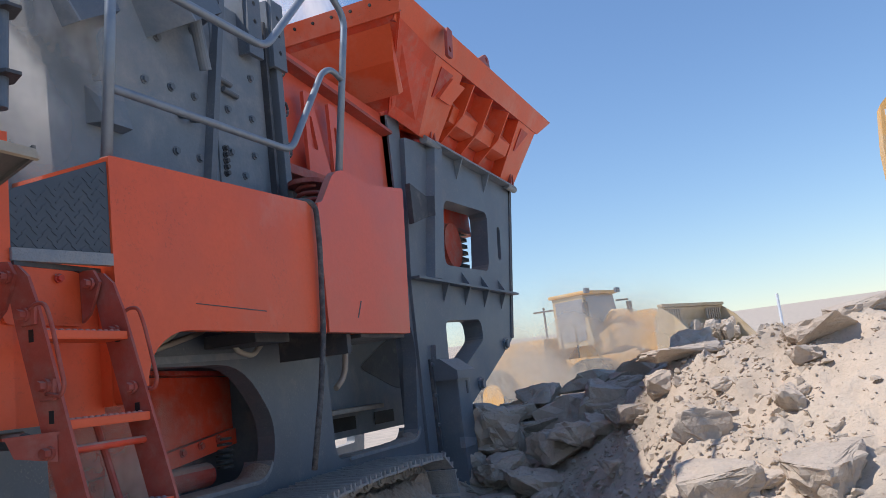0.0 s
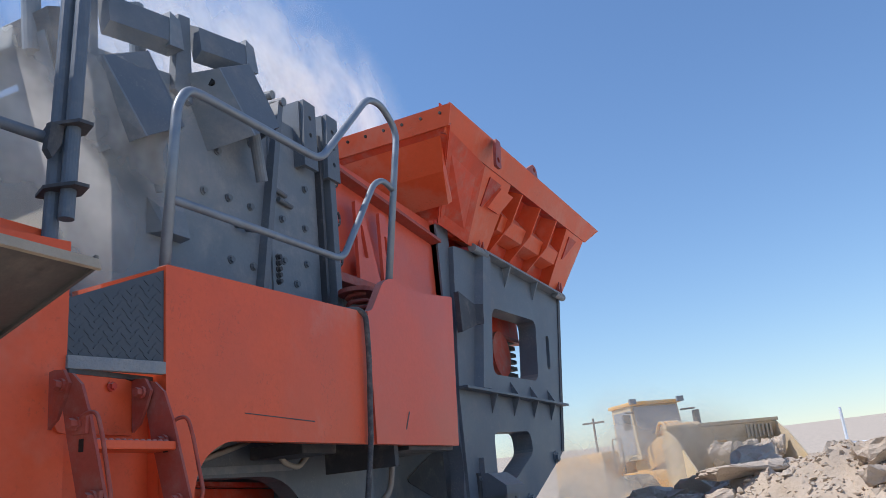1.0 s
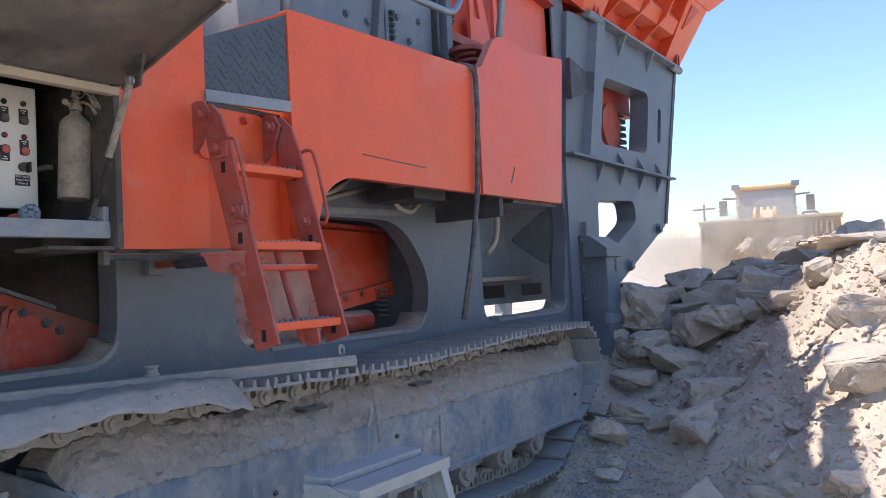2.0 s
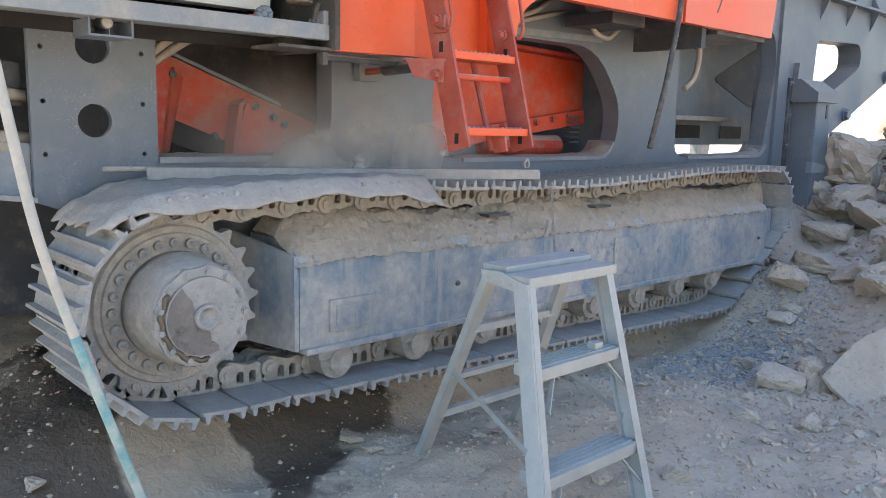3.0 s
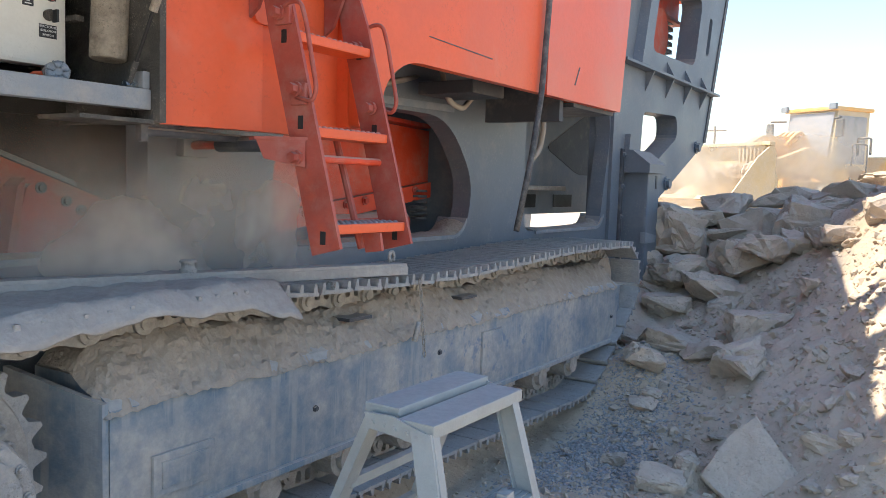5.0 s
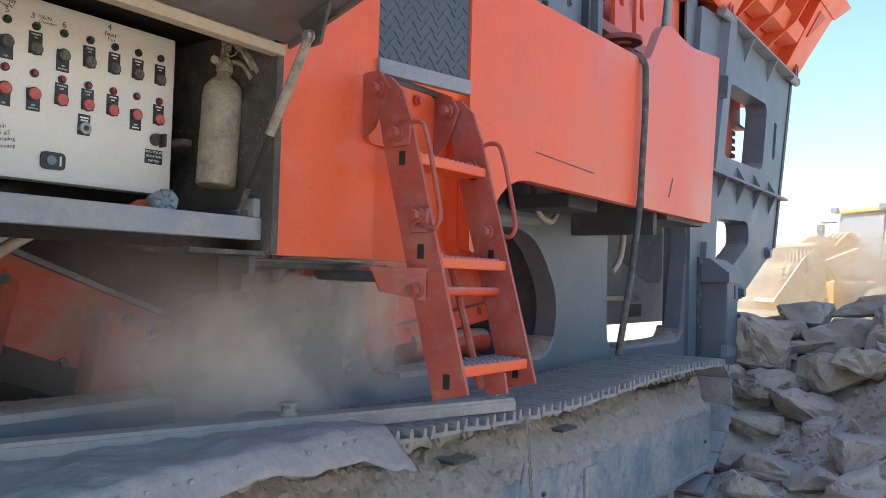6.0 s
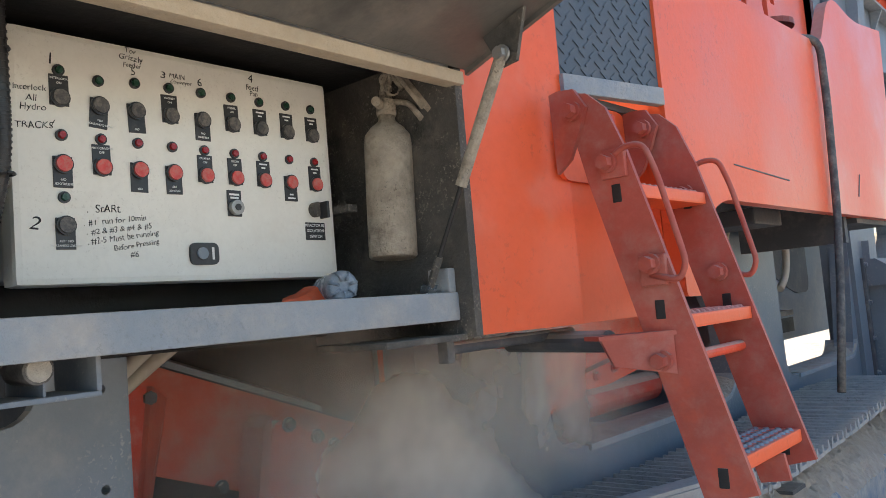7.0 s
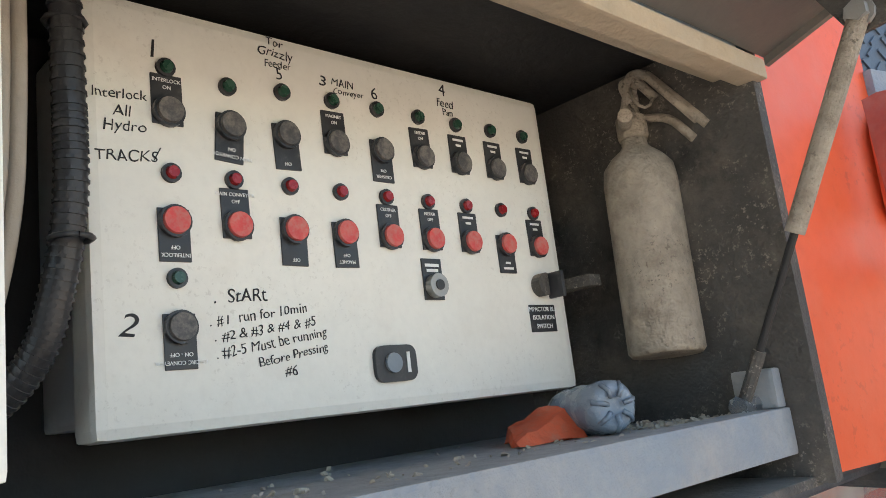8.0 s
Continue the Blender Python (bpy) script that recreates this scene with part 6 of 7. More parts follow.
# track frame beam
beam_prof = [(-0.01, 0.545), (-0.01, 0.905), (-0.03, 0.93), (-0.14, 0.985), (-0.40, 0.985), (-0.40, 0.545)]
wpart("frame_beam", add_prism(bmesh.new(), [(x, -0.58, z) for x, z in beam_prof], [(x, 3.46, z) for x, z in beam_prof]), m_beam, track, "long blue-grey beam streaked with dust")
wpart("beam_flange", box(-0.36, 0.012, -0.56, 3.47, 0.520, 0.545, 0.006), m_beam, track)
wpart("beam_end_plate", slab([(-0.012, -0.583, 0.54), (-0.012, -0.583, 0.93), (-0.40, -0.66, 1.0), (-0.40, -0.66, 0.54)], (0, -0.02, 0)), m_beam, track)
wpart("inspection_cover", box(-0.012, 0.004, -0.44, -0.20, 0.60, 0.735, 0.006), m_beam, track)
wpart("inspection_cover", box(-0.0, 0.010, -0.41, -0.23, 0.625, 0.71, 0.004), m_beam, track)
wpart("beam_patch", box(-0.012, 0.004, 1.55, 1.75, 0.62, 0.84, 0.004), m_beam, track)
for yy, zz in ((0.30, 0.72), (1.16, 0.80), (3.35, 0.70)):
    wbolt(track, (-0.01, yy, zz), 0.010, 0.012, material=m_grey_dark)
# dirt lying on the beam under the upper chain
def heap_mesh(x0, x1, y0, y1, h, nx, ny, seed):
    vs, fs = [], []
    for j in range(ny + 1):
        for i in range(nx + 1):
            u, v = i / nx, j / ny
            x, y = x0 + (x1 - x0) * u, y0 + (y1 - y0) * v
            n = noise.noise((x * 11, y * 7, seed)) * 0.5 + noise.noise((x * 30, y * 26, seed + 3)) * 0.35
            z = h(u, v) + 0.034 * n + 0.016 * max(0.0, noise.noise((x * 55, y * 48, seed + 7)))
            vs.append((x + 0.01 * n, y, z))
    for j in range(ny):
        for i in range(nx):
            a = j * (nx + 1) + i
            fs.append((a, a + 1, a + nx + 2, a + nx + 1))
    return vs, fs


vs, fs = heap_mesh(0.004, -0.36, -0.60, 3.42, lambda u, v: 0.845 + 0.245 * smooth(-0.25, 0.55, u) * (0.92 + 0.08 * math.sin(v * 19)) * smooth(-0.05, 0.03, v), 24, 330, 2.0)
me = bpy.data.meshes.new("caked_dirt")
o = Vector(track.location)
me.from_pydata([tuple(Vector(v) - o) for v in vs], [], fs)
me.materials.append(m_caked)
ob = new("caked_dirt", me)
ob.parent = track
tagged(ob, "brown dirt packed under the upper chain", kind="stuff")
for yy in (0.55, 1.42):
    wpart("skid_bracket", box(-0.16, -0.055, yy, yy + 0.15, 1.015, 1.03, 0.003), m_grey_dark, track)
wpart("idler_wheel", cyl((-0.27, IY, IZ), (-0.13, IY, IZ), 0.165, 32), m_caked, track, "dirt-caked idler wheel")
wpart("idler_cover", box(-0.36, -0.05, 3.46, 3.62, 0.56, 0.90, 0.02), m_beam, track)
for k in range(8):
    yy = -0.36 + 0.45 * k
    bm = cyl((-0.30, yy, 0.455), (-0.06, yy, 0.455), 0.085, 20)
    add_cyl(bm, (-0.07, yy, 0.455), (-0.03, yy, 0.455), 0.055, 16)
    r = wpart("roller", bm, m_link, track)
    wpart("roller_bracket", box(-0.10, -0.035, yy - 0.11, yy + 0.11, 0.47, 0.53, 0.015), m_track, track)
wpart("bottom_guard", box(-0.20, -0.17, 0.2, 3.2, 0.42, 0.50, 0.004), m_link, track)
# second crawler track on the far side, low detail in the shade
wpart("far_track_frame", box(-2.9, -2.45, -1.2, 3.6, 0.30, 1.16, 0.15), m_link, track)
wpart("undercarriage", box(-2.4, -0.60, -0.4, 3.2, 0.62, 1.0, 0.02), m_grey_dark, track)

# ---- things lying on the track ----
bar = thing("angle_bar", "dust-covered steel angle bar lying over the track", "steel bar", (-0.2, -0.1, 1.255))
a, b = Vector((-0.43, -1.02, 1.262)), Vector((0.02, 0.80, 1.240))
side = (b - a).cross(Vector((0, 0, 1))).normalized()
bm = add_prism(bmesh.new(), [a - side * 0.035, a + side * 0.035, a + side * 0.035 + Vector((0, 0, 0.012)), a - side * 0.035 + Vector((0, 0, 0.012))],
               [b - side * 0.035, b + side * 0.035, b + side * 0.035 + Vector((0, 0, 0.012)), b - side * 0.035 + Vector((0, 0, 0.012))])
add_prism(bm, [a + side * 0.03, a + side * 0.042, a + side * 0.042 + Vector((0, 0, -0.035)), a + side * 0.03 + Vector((0, 0, -0.035))],
          [b + side * 0.03, b + side * 0.042, b + side * 0.042 + Vector((0, 0, -0.035)), b + side * 0.03 + Vector((0, 0, -0.035))])
wpart("bar", bm, m_cloth, bar)
wpart("nut", lathe([(0.030, 0.0), (0.030, 0.012), (0.023, 0.013), (0.023, 0.034), (0.030, 0.036), (0.028, 0.044)], 12), m_track, bar).location = Vector((-0.21, -0.14, 1.262))
for yy, xx in ((0.745, 0.005),):
    wpart("shackle", tube([(xx, yy + 0.016 * math.cos(t * 0.55), 1.280 + 0.022 * math.sin(t * 0.55)) for t in range(-2, 9)], 0.008, 8), m_track, bar)
wpart("end_pin", cyl((-0.50, -1.16, 1.265), (-0.42, -0.98, 1.268), 0.010, 8), m_track, bar)


def build_cloth():
    vs, fs = [], []
    nx, ny = 30, 84
    for j in range(ny + 1):
        for i in range(nx + 1):
            u, v = i / nx, j / ny
            run = -0.30 + 1.40 * v + 0.05 * noise.noise((u * 3, v * 2, 1))
            torn = 0.10 * smooth(0.12, 0.0, v) * noise.noise((u * 7, 3.3, 0)) * 2
            run += 0.35 * torn
            x = -0.46 + u * (0.535 + 0.03 * noise.noise((v * 5, 0.3, 2)) + 0.07 * smooth(0.86, 0.95, v) - 0.03 * smooth(0.25, 0.0, v))
            over = max(0.0, x - 0.012)
            lift = 0.057 + 0.010 * noise.noise((x * 9, run * 6, 5)) + 0.007 * noise.noise((x * 26, run * 20, 8)) + 0.010 * (1 - abs(noise.noise((x * 5, run * 9, 2)))) ** 3
            lift -= over * (1.0 + 0.5 * noise.noise((v * 9, 2.2, 0)))          # the hem hangs over the pad ends
            if run < 0:
                a = run / RO
                y, z = SY + (RO + lift) * math.sin(a), SZ + (RO + lift) * math.cos(a)
            else:
                y, z = SY + run, loop_point(run)[0].z + lift
            vs.append((x, y, z))
    for j in range(ny):
        for i in range(nx):
            a = j * (nx + 1) + i
            fs.append((a, a + 1, a + nx + 2, a + nx + 1))
    me = bpy.data.meshes.new("dust_sheet")
    me.from_pydata(vs, [], fs)
    me.polygons.foreach_set("use_smooth", [True] * len(fs))
    me.materials.append(m_cloth)
    ob = tagged(new("dust_sheet", me), "grey dust-caked cloth draped over the track", "cloth")
    so = ob.modifiers.new("thickness", 'SOLIDIFY')
    so.thickness = 0.006
    so.offset = 1
    return ob


build_cloth()
chain = thing("hanging_chain", "small rusty chain hanging from the track", "chain", (0.07, 0.87, 1.19))
for k in range(13):
    z = -0.02 - 0.027 * k
    s = 0 if k % 2 else 1
    part("chain_link", tube([(0.007 * math.cos(t * 0.7) * s, 0.007 * math.cos(t * 0.7) * (1 - s) + 0.004 * k, z + 0.018 * math.sin(t * 0.7)) for t in range(10)], 0.003, 6), m_link, chain)
part("hook", tube(fillet([(0, 0.0, -0.20), (0.0, -0.02, -0.25), (0, -0.03, -0.28)], 0.02), 0.012, 8), m_link, chain)

# ---- step ladder ----
steps = thing("step_ladder", "dusty aluminium folding step ladder standing on the ground", "step ladder", (0.7, 0.1, 0.0))


def bar4(a, b, w, d, wdir):
    """A straight channel of rectangular section from a to b."""
    a, b, wdir = Vector(a), Vector(b), Vector(wdir).normalized()
    n = (b - a).cross(wdir).normalized()
    q = [(-w / 2, -d / 2), (w / 2, -d / 2), (w / 2, d / 2), (-w / 2, d / 2)]
    return add_prism(bmesh.new(), [a + wdir * u + n * v for u, v in q], [b + wdir * u + n * v for u, v in q])


F = lambda z: 0.80 + 0.39 * (0.90 - z)
B = lambda z: 0.60 - 0.48 * (0.93 - z)
FL = lambda z: -0.140 - 0.29 * (0.88 - z)
FR = lambda z: 0.318 - 0.16 * (0.90 - z) + 0.02
wpart("front_stile", bar4((F(0.90), FL(0.90) - 0.02, 0.90), (F(0.0), FL(0.0), 0.0), 0.070, 0.022, (1, 0, 0.0)), m_alu, steps)
wpart("front_stile", bar4((F(0.90), FR(0.90), 0.90), (F(-0.02), FR(-0.02) + 0.02, -0.02), 0.070, 0.022, (1, 0, 0)), m_alu, steps)
for top, foot, inward in (((F(0.90), FL(0.90) - 0.02, 0.90), (F(0.0), FL(0.0), 0.0), 1), ((F(0.90), FR(0.90), 0.90), (F(-0.02), FR(-0.02) + 0.02, -0.02), -1)):
    for dx in (-0.034, 0.034):
        up, lo = Vector(top) + Vector((dx, 0.016 * inward, 0)), Vector(foot) + Vector((dx, 0.016 * inward, 0))
        wpart("stile_flange", bar4(up, lo, 0.004, 0.034, (1, 0, 0)), m_alu, steps)
    wpart("rubber_foot", box(foot[0] - 0.042, foot[0] + 0.042, foot[1] - 0.02, foot[1] + 0.02, foot[2] - 0.01, foot[2] + 0.03, 0.004), m_rubber, steps, "black rubber foot")
wpart("rear_stile", bar4((B(0.93), -0.09, 0.93), (B(0.02), -0.06, 0.02), 0.066, 0.03, (0, 1, 0.1)), m_alu, steps)
wpart("rear_stile", bar4((B(0.93), 0.38, 0.93), (B(0.02), 0.56, 0.02), 0.066, 0.03, (0, 1, 0.1)), m_alu, steps)
wpart("top_cap", add_box(bmesh.new(), 0.715, 0.84, -0.155, 0.372, 0.885, 0.925, 0.006), m_alu, steps)
wpart("top_cap", add_box(bmesh.new(), 0.575, 0.70, -0.13, 0.385, 0.915, 0.945, 0.006), m_alu, steps)
for y0 in (-0.164, 0.374):
    wpart("hinge", slab([(0.60, y0, 0.925), (0.70, y0, 0.93), (0.82, y0, 0.90), (0.82, y0, 0.86), (0.70, y0, 0.875), (0.61, y0, 0.88)], (0, 0.008, 0)), m_alu, steps)
    for x in (0.63, 0.67, 0.71, 0.75, 0.79):
        wbolt(steps, (x, y0, 0.905 - 0.1 * (x - 0.6)), 0.008, 0.006, axis=(0, -1 if y0 < 0 else 1, 0), material=m_alu)
for z in (0.62, 0.285):
    wpart("tread", box(F(z) - 0.09, F(z) + 0.035, FL(z) + 0.01, FR(z) - 0.01, z - 0.045, z, 0.004), m_alu, steps)
    st = steps.children[-1]
    for k in range(5):
        wpart("tread_ridge", box(F(z) - 0.082 + 0.022 * k, F(z) - 0.072 + 0.022 * k, FL(z) + 0.015, FR(z) - 0.015, z, z + 0.004), m_alu, st)
    for yy, sgn in ((FL(z) + 0.02, 1), (FR(z) - 0.02, -1)):
        wpart("tread_brace", bar4((F(z) + 0.02, yy + 0.08 * sgn, z - 0.04), (F(z - 0.14) + 0.02, yy - 0.005, z - 0.15), 0.018, 0.006, (1, 0, 0)), m_alu, steps)
wpart("tool_clip", box(F(0.63) - 0.03, F(0.63) + 0.01, 0.15, 0.20, 0.622, 0.65, 0.008), m_alu, steps)
for z, w in ((0.65, 0.03), (0.23, 0.03), (0.42, 0.022)):
    wpart("rear_bar", bar4((B(z), -0.07, z), (B(z), 0.38 + (0.93 - z) * 0.19, z), w, 0.03, (0, 0, 1)), m_alu, steps)
wpart("spreader", bar4((B(0.46) + 0.01, -0.10, 0.46), (F(0.36) - 0.02, FL(0.36) - 0.02, 0.36), 0.022, 0.006, (0, 0, 1)), m_alu, steps)
wpart("spreader", bar4((B(0.46) + 0.01, 0.46, 0.46), (F(0.36) - 0.02, FR(0.36), 0.36), 0.022, 0.006, (0, 0, 1)), m_alu, steps)

# ---- slim pipe leaning in the foreground ----
pipe = thing("leaning_pipe", "slim pale painted pipe with teal patches standing by the track", "pipe", (0.9, -1.7, 0.5))
pts = [(0.905, -1.99, 2.1), (0.905, -1.90, 1.80), (0.90, -1.87, 1.63), (0.90, -1.80, 1.20), (0.90, -1.70, 0.87), (0.90, -1.60, 0.56), (0.90, -1.40, 0.02)]
wpart("tube", tube(fillet(pts, 0.12), 0.011, 12), m_pole, pipe)
wpart("teal_section", tube(fillet(pts, 0.12)[-13:], 0.0116, 12), m_teal, pipe, "teal painted lower length")
wpart("collar", cyl((0.90, -1.872, 1.645), (0.90, -1.866, 1.60), 0.014, 12), m_rubber, pipe)

# ---- rocks ----
def rock_mesh(seed, sx, sy, sz, n=15):
    """An angular broken block: a hull of jittered box points with clipped corners."""
    r = random.Random(seed)
    bm = bmesh.new()
    for i in range(n):
        p = Vector((r.uniform(-1, 1), r.uniform(-1, 1), r.uniform(-1, 1)))
        k = max(abs(p.x), abs(p.y), abs(p.z))
        p = p / k * r.uniform(0.86, 1.0)
        bm.verts.new((p.x * sx / 2, p.y * sy / 2, p.z * sz / 2))
    h = bmesh.ops.convex_hull(bm, input=bm.verts)
    bmesh.ops.delete(bm, geom=[v for v in bm.verts if not v.link_faces], context='VERTS')
    low = min(sx, sy, sz)
    bmesh.ops.bevel(bm, geom=bm.edges[:], offset=low * 0.03, segments=1, affect='EDGES')
    bmesh.ops.triangulate(bm, faces=bm.faces[:])
    for step in (0.22, 0.12):
        bmesh.ops.subdivide_edges(bm, edges=[e for e in bm.edges if e.calc_length() > step], cuts=1, use_grid_fill=True)
        bmesh.ops.triangulate(bm, faces=[f for f in bm.faces if len(f.verts) > 3])
    shift, w = Vector((seed * 3.1, seed * 1.7, 0)), max(sx, sy)
    for v in bm.verts:
        q = v.co / w
        flake = abs(noise.noise(q * 4.5 + shift)) * 2 - 0.5            # broken scars
        v.co += v.co.normalized() * low * (0.10 * noise.noise(q * 2.4 + shift) - 0.13 * flake + 0.07 * noise.noise(q * 11 + shift) + 0.04 * noise.noise(q * 24 + shift))
    return mesh_of(bm, "rock", m_rock)


kinds = [rock_mesh(k, 1.0, r.uniform(0.6, 0.95), r.uniform(0.35, 0.75), r.choice((12, 15, 18, 22))) for k, r in [(i, random.Random(i + 40)) for i in range(18)]]


def rock(x, y, size, lift=0.15, turn=None, tip=25, kind=None, squash=1.0, label="angular grey-brown broken rock on the heap", z=None):
    ob = tagged(new("rock", kinds[(kind if kind is not None else rng.randrange(18)) % 18]), label, "rock", "rocks of the rubble heap")
    e = Euler((radians(rng.uniform(-tip, tip)), radians(rng.uniform(-tip, tip)), radians(turn if turn is not None else rng.uniform(0, 360))))
    zz = (ground_height(x, y) + size * lift) if z is None else z
    ob.matrix_world = Matrix.LocRotScale((x, y, zz), e, (size, size, size * squash))
    return ob


SLAB = "large flat slab of grey rock on the heap"
# the stacked blocks beside the machine and along the crest
stack = random.Random(11)
for k in range(46):
    x = -0.75 + 2.5 * stack.random()
    y = 4.7 + 2.1 * stack.random() if x > 0.1 else 5.0 + 1.9 * stack.random()
    size = stack.uniform(0.30, 0.72)
    zz = min(ground_height(x, y) + size * stack.uniform(0.05, 0.45), 1.66 + 0.04 * x - size * 0.30)
    ob = rock(x, y, size, z=zz, turn=stack.uniform(0, 360), tip=16, squash=stack.uniform(0.6, 1.0))
for x, y, size, z, turn, k, sq in ((-0.55, 6.25, 1.0, 1.28, 10, 2, 0.45), (-0.45, 5.9, 0.95, 0.98, 30, 5, 0.6), (-0.30, 5.3, 0.85, 0.70, 80, 7, 0.7), (-0.10, 4.7, 0.75, 0.52, 20, 9, 0.7), (0.02, 4.2, 0.5, 0.34, 60, 11, 0.8),
                                   (0.05, 6.3, 0.7, 1.45, 120, 3, 0.7), (0.50, 6.4, 0.65, 1.55, 200, 8, 0.7), (0.95, 6.4, 0.7, 1.52, 260, 6, 0.6), (1.50, 6.4, 1.0, 1.44, 35, 14, 0.5)):
    rock(x, y, size, z=z, turn=turn, tip=9, kind=k, squash=sq, label=SLAB)
PALE = "large pale sunlit boulder on the crest of the heap"
rock(2.42, 6.8, 0.80, z=1.62, turn=160, tip=10, kind=16, squash=0.8, label=PALE)
rock(2.10, 6.8, 0.6, z=1.58, turn=60, tip=10, kind=0, squash=0.7)
rock(2.95, 6.0, 1.1, z=1.45, turn=10, tip=8, kind=2, squash=0.6, label=PALE)
rock(3.45, 6.5, 0.95, z=1.46, turn=90, tip=12, kind=10, squash=0.65, label=PALE)
rock(4.1, 6.2, 1.0, z=1.6, kind=17)
rock(0.55, 3.65, 0.42, lift=0.1, kind=1)
rock(0.30, 3.2, 0.30, lift=0.2, kind=6)
rock(0.85, 3.35, 0.42, lift=0.15, kind=3)
for x, y, size, turn, k, sq in ((0.77, 2.14, 0.28, 20, 10, 1.1), (0.87, 2.36, 0.22, 75, 13, 1.5), (0.91, 1.49, 0.14, 0, 7, 0.9), (1.14, 1.63, 0.15, 50, 3, 0.9), (0.42, 2.38, 0.17, 10, 5, 0.9),
                                (0.30, 3.79, 0.47, 30, 12, 1.0), (0.91, 3.26, 0.35, 80, 4, 0.8), (-0.07, 3.93, 0.27, 15, 9, 0.8), (-0.14, 3.71, 0.22, 60, 1, 0.9), (0.41, 3.05, 0.13, 0, 6, 1.0),
                                (0.91, 2.72, 0.11, 33, 2, 1.0), (1.50, 2.28, 0.13, 70, 8, 0.8), (1.50, 2.76, 0.14, 20, 11, 0.9), (1.63, 2.48, 0.13, 140, 15, 1.1), (1.48, 2.52, 0.22, 10, 17, 0.9),
                                (1.66, 2.25, 0.12, 45, 0, 0.9), (0.01, 4.60, 0.42, 5, 14, 0.9), (1.02, 0.63, 0.12, 30, 7, 1.1), (-0.14, -0.23, 0.12, 60, 10, 0.8), (-0.31, -1.52, 0.10, 0, 3, 0.8),
                                (0.0, -0.21, 0.09, 20, 12, 0.9), (0.85, 0.33, 0.10, 80, 5, 0.9), (1.90, 2.39, 0.31, 60, 9, 0.9), (0.39, 2.96, 0.20, 25, 1, 0.9)):
    rock(x, y, size, lift=0.12, turn=turn, tip=16, kind=k, squash=sq, label="pale dusty broken rock lying at the foot of the heap")


def kite_rock():
    """A flat kite-shaped flake of rock leaning on the slope."""
    face = [(1.15 * x, 1.15 * y) for x, y in ((0.03, 0.30), (-0.08, 0.17), (-0.21, -0.04), (-0.06, -0.17), (0.06, -0.21), (0.19, -0.14), (0.25, 0.0), (0.14, 0.13))]
    bm = add_prism(bmesh.new(), [(x, y, 0.0) for x, y in face], [(x * 0.85, y * 0.85, -0.16) for x, y in face])
    bmesh.ops.bevel(bm, geom=bm.edges[:], offset=0.012, segments=1, affect='EDGES')
    bmesh.ops.triangulate(bm, faces=bm.faces[:])
    for step in (0.12, 0.06, 0.03):
        bmesh.ops.subdivide_edges(bm, edges=[e for e in bm.edges if e.calc_length() > step], cuts=1, use_grid_fill=True)
        bmesh.ops.triangulate(bm, faces=[f for f in bm.faces if len(f.verts) > 3])
    for v in bm.verts:
        v.co.z += 0.014 * noise.noise(v.co * 7) + 0.006 * noise.noise(v.co * 25)
        v.co.x += 0.010 * noise.noise(v.co * 12 + Vector((5, 0, 0)))
        v.co.y += 0.010 * noise.noise(v.co * 12 + Vector((0, 5, 0)))
    right, out = Vector((0.97, 0.24, 0.0)).normalized(), Vector((0.17, -0.74, 0.65)).normalized()
    up = out.cross(right)
    ob = tagged(new("rock", mesh_of(bm, "rock", m_rock)), "large pale kite-shaped flake of rock leaning on the slope", "rock", "rocks of the rubble heap")
    ob.matrix_world = Matrix(((right.x, up.x, out.x, 1.17), (right.y, up.y, out.y, 2.32), (right.z, up.z, out.z, ground_height(1.2, 2.35) + 0.08), (0, 0, 0, 1)))


kite_rock()
# single blocks that stand out on the slope: place, size, turn, kind, height over width
BOULDER = "pale dusty boulder half sunk in the slope of the heap"
for x, y, size, turn, k, sq in ((0.84, 3.94, 0.46, 40, 16, 0.9), (0.80, 3.41, 0.33, 80, 4, 0.9), (0.33, 3.80, 0.40, 20, 12, 1.1), (1.16, 4.20, 0.28, 60, 1, 1.2), (1.22, 4.83, 0.42, 120, 8, 0.9),
                                (1.97, 3.02, 0.52, 15, 10, 1.3), (-0.23, 5.10, 0.48, 10, 5, 0.9), (0.14, 5.17, 0.36, 70, 13, 1.0), (1.55, 4.58, 0.30, 30, 6, 1.4), (0.04, 5.80, 0.66, 5, 2, 0.5),
                                (-0.02, 4.56, 0.32, 45, 9, 1.0), (-0.14, 3.99, 0.28, 100, 3, 0.7), (1.87, 3.57, 0.40, 35, 17, 1.2)):
    rock(x, y, size, lift=0.10, turn=turn, tip=14, kind=k, squash=sq, label=BOULDER)
for x, y, size, turn, k, sq in ((2.98, 4.35, 0.46, 25, 16, 0.55), (2.70, 4.05, 0.50, 170, 5, 0.55), (2.62, 3.78, 0.27, 50, 0, 0.8), (2.45, 3.54, 0.30, 90, 11, 1.2), (2.04, 4.01, 0.19, 10, 7, 1.0),
                                (1.54, 4.59, 0.22, 75, 12, 1.4), (2.22, 3.06, 0.24, 130, 14, 1.0), (1.91, 3.21, 0.31, 20, 3, 0.9), (2.55, 2.87, 0.45, 65, 16, 0.8), (1.70, 4.83, 0.66, 30, 14, 0.45), (0.50, 6.07, 0.40, 15, 5, 0.7)):
    rock(x, y, size, lift=0.10, turn=turn, tip=14, kind=k, squash=sq, label=BOULDER)
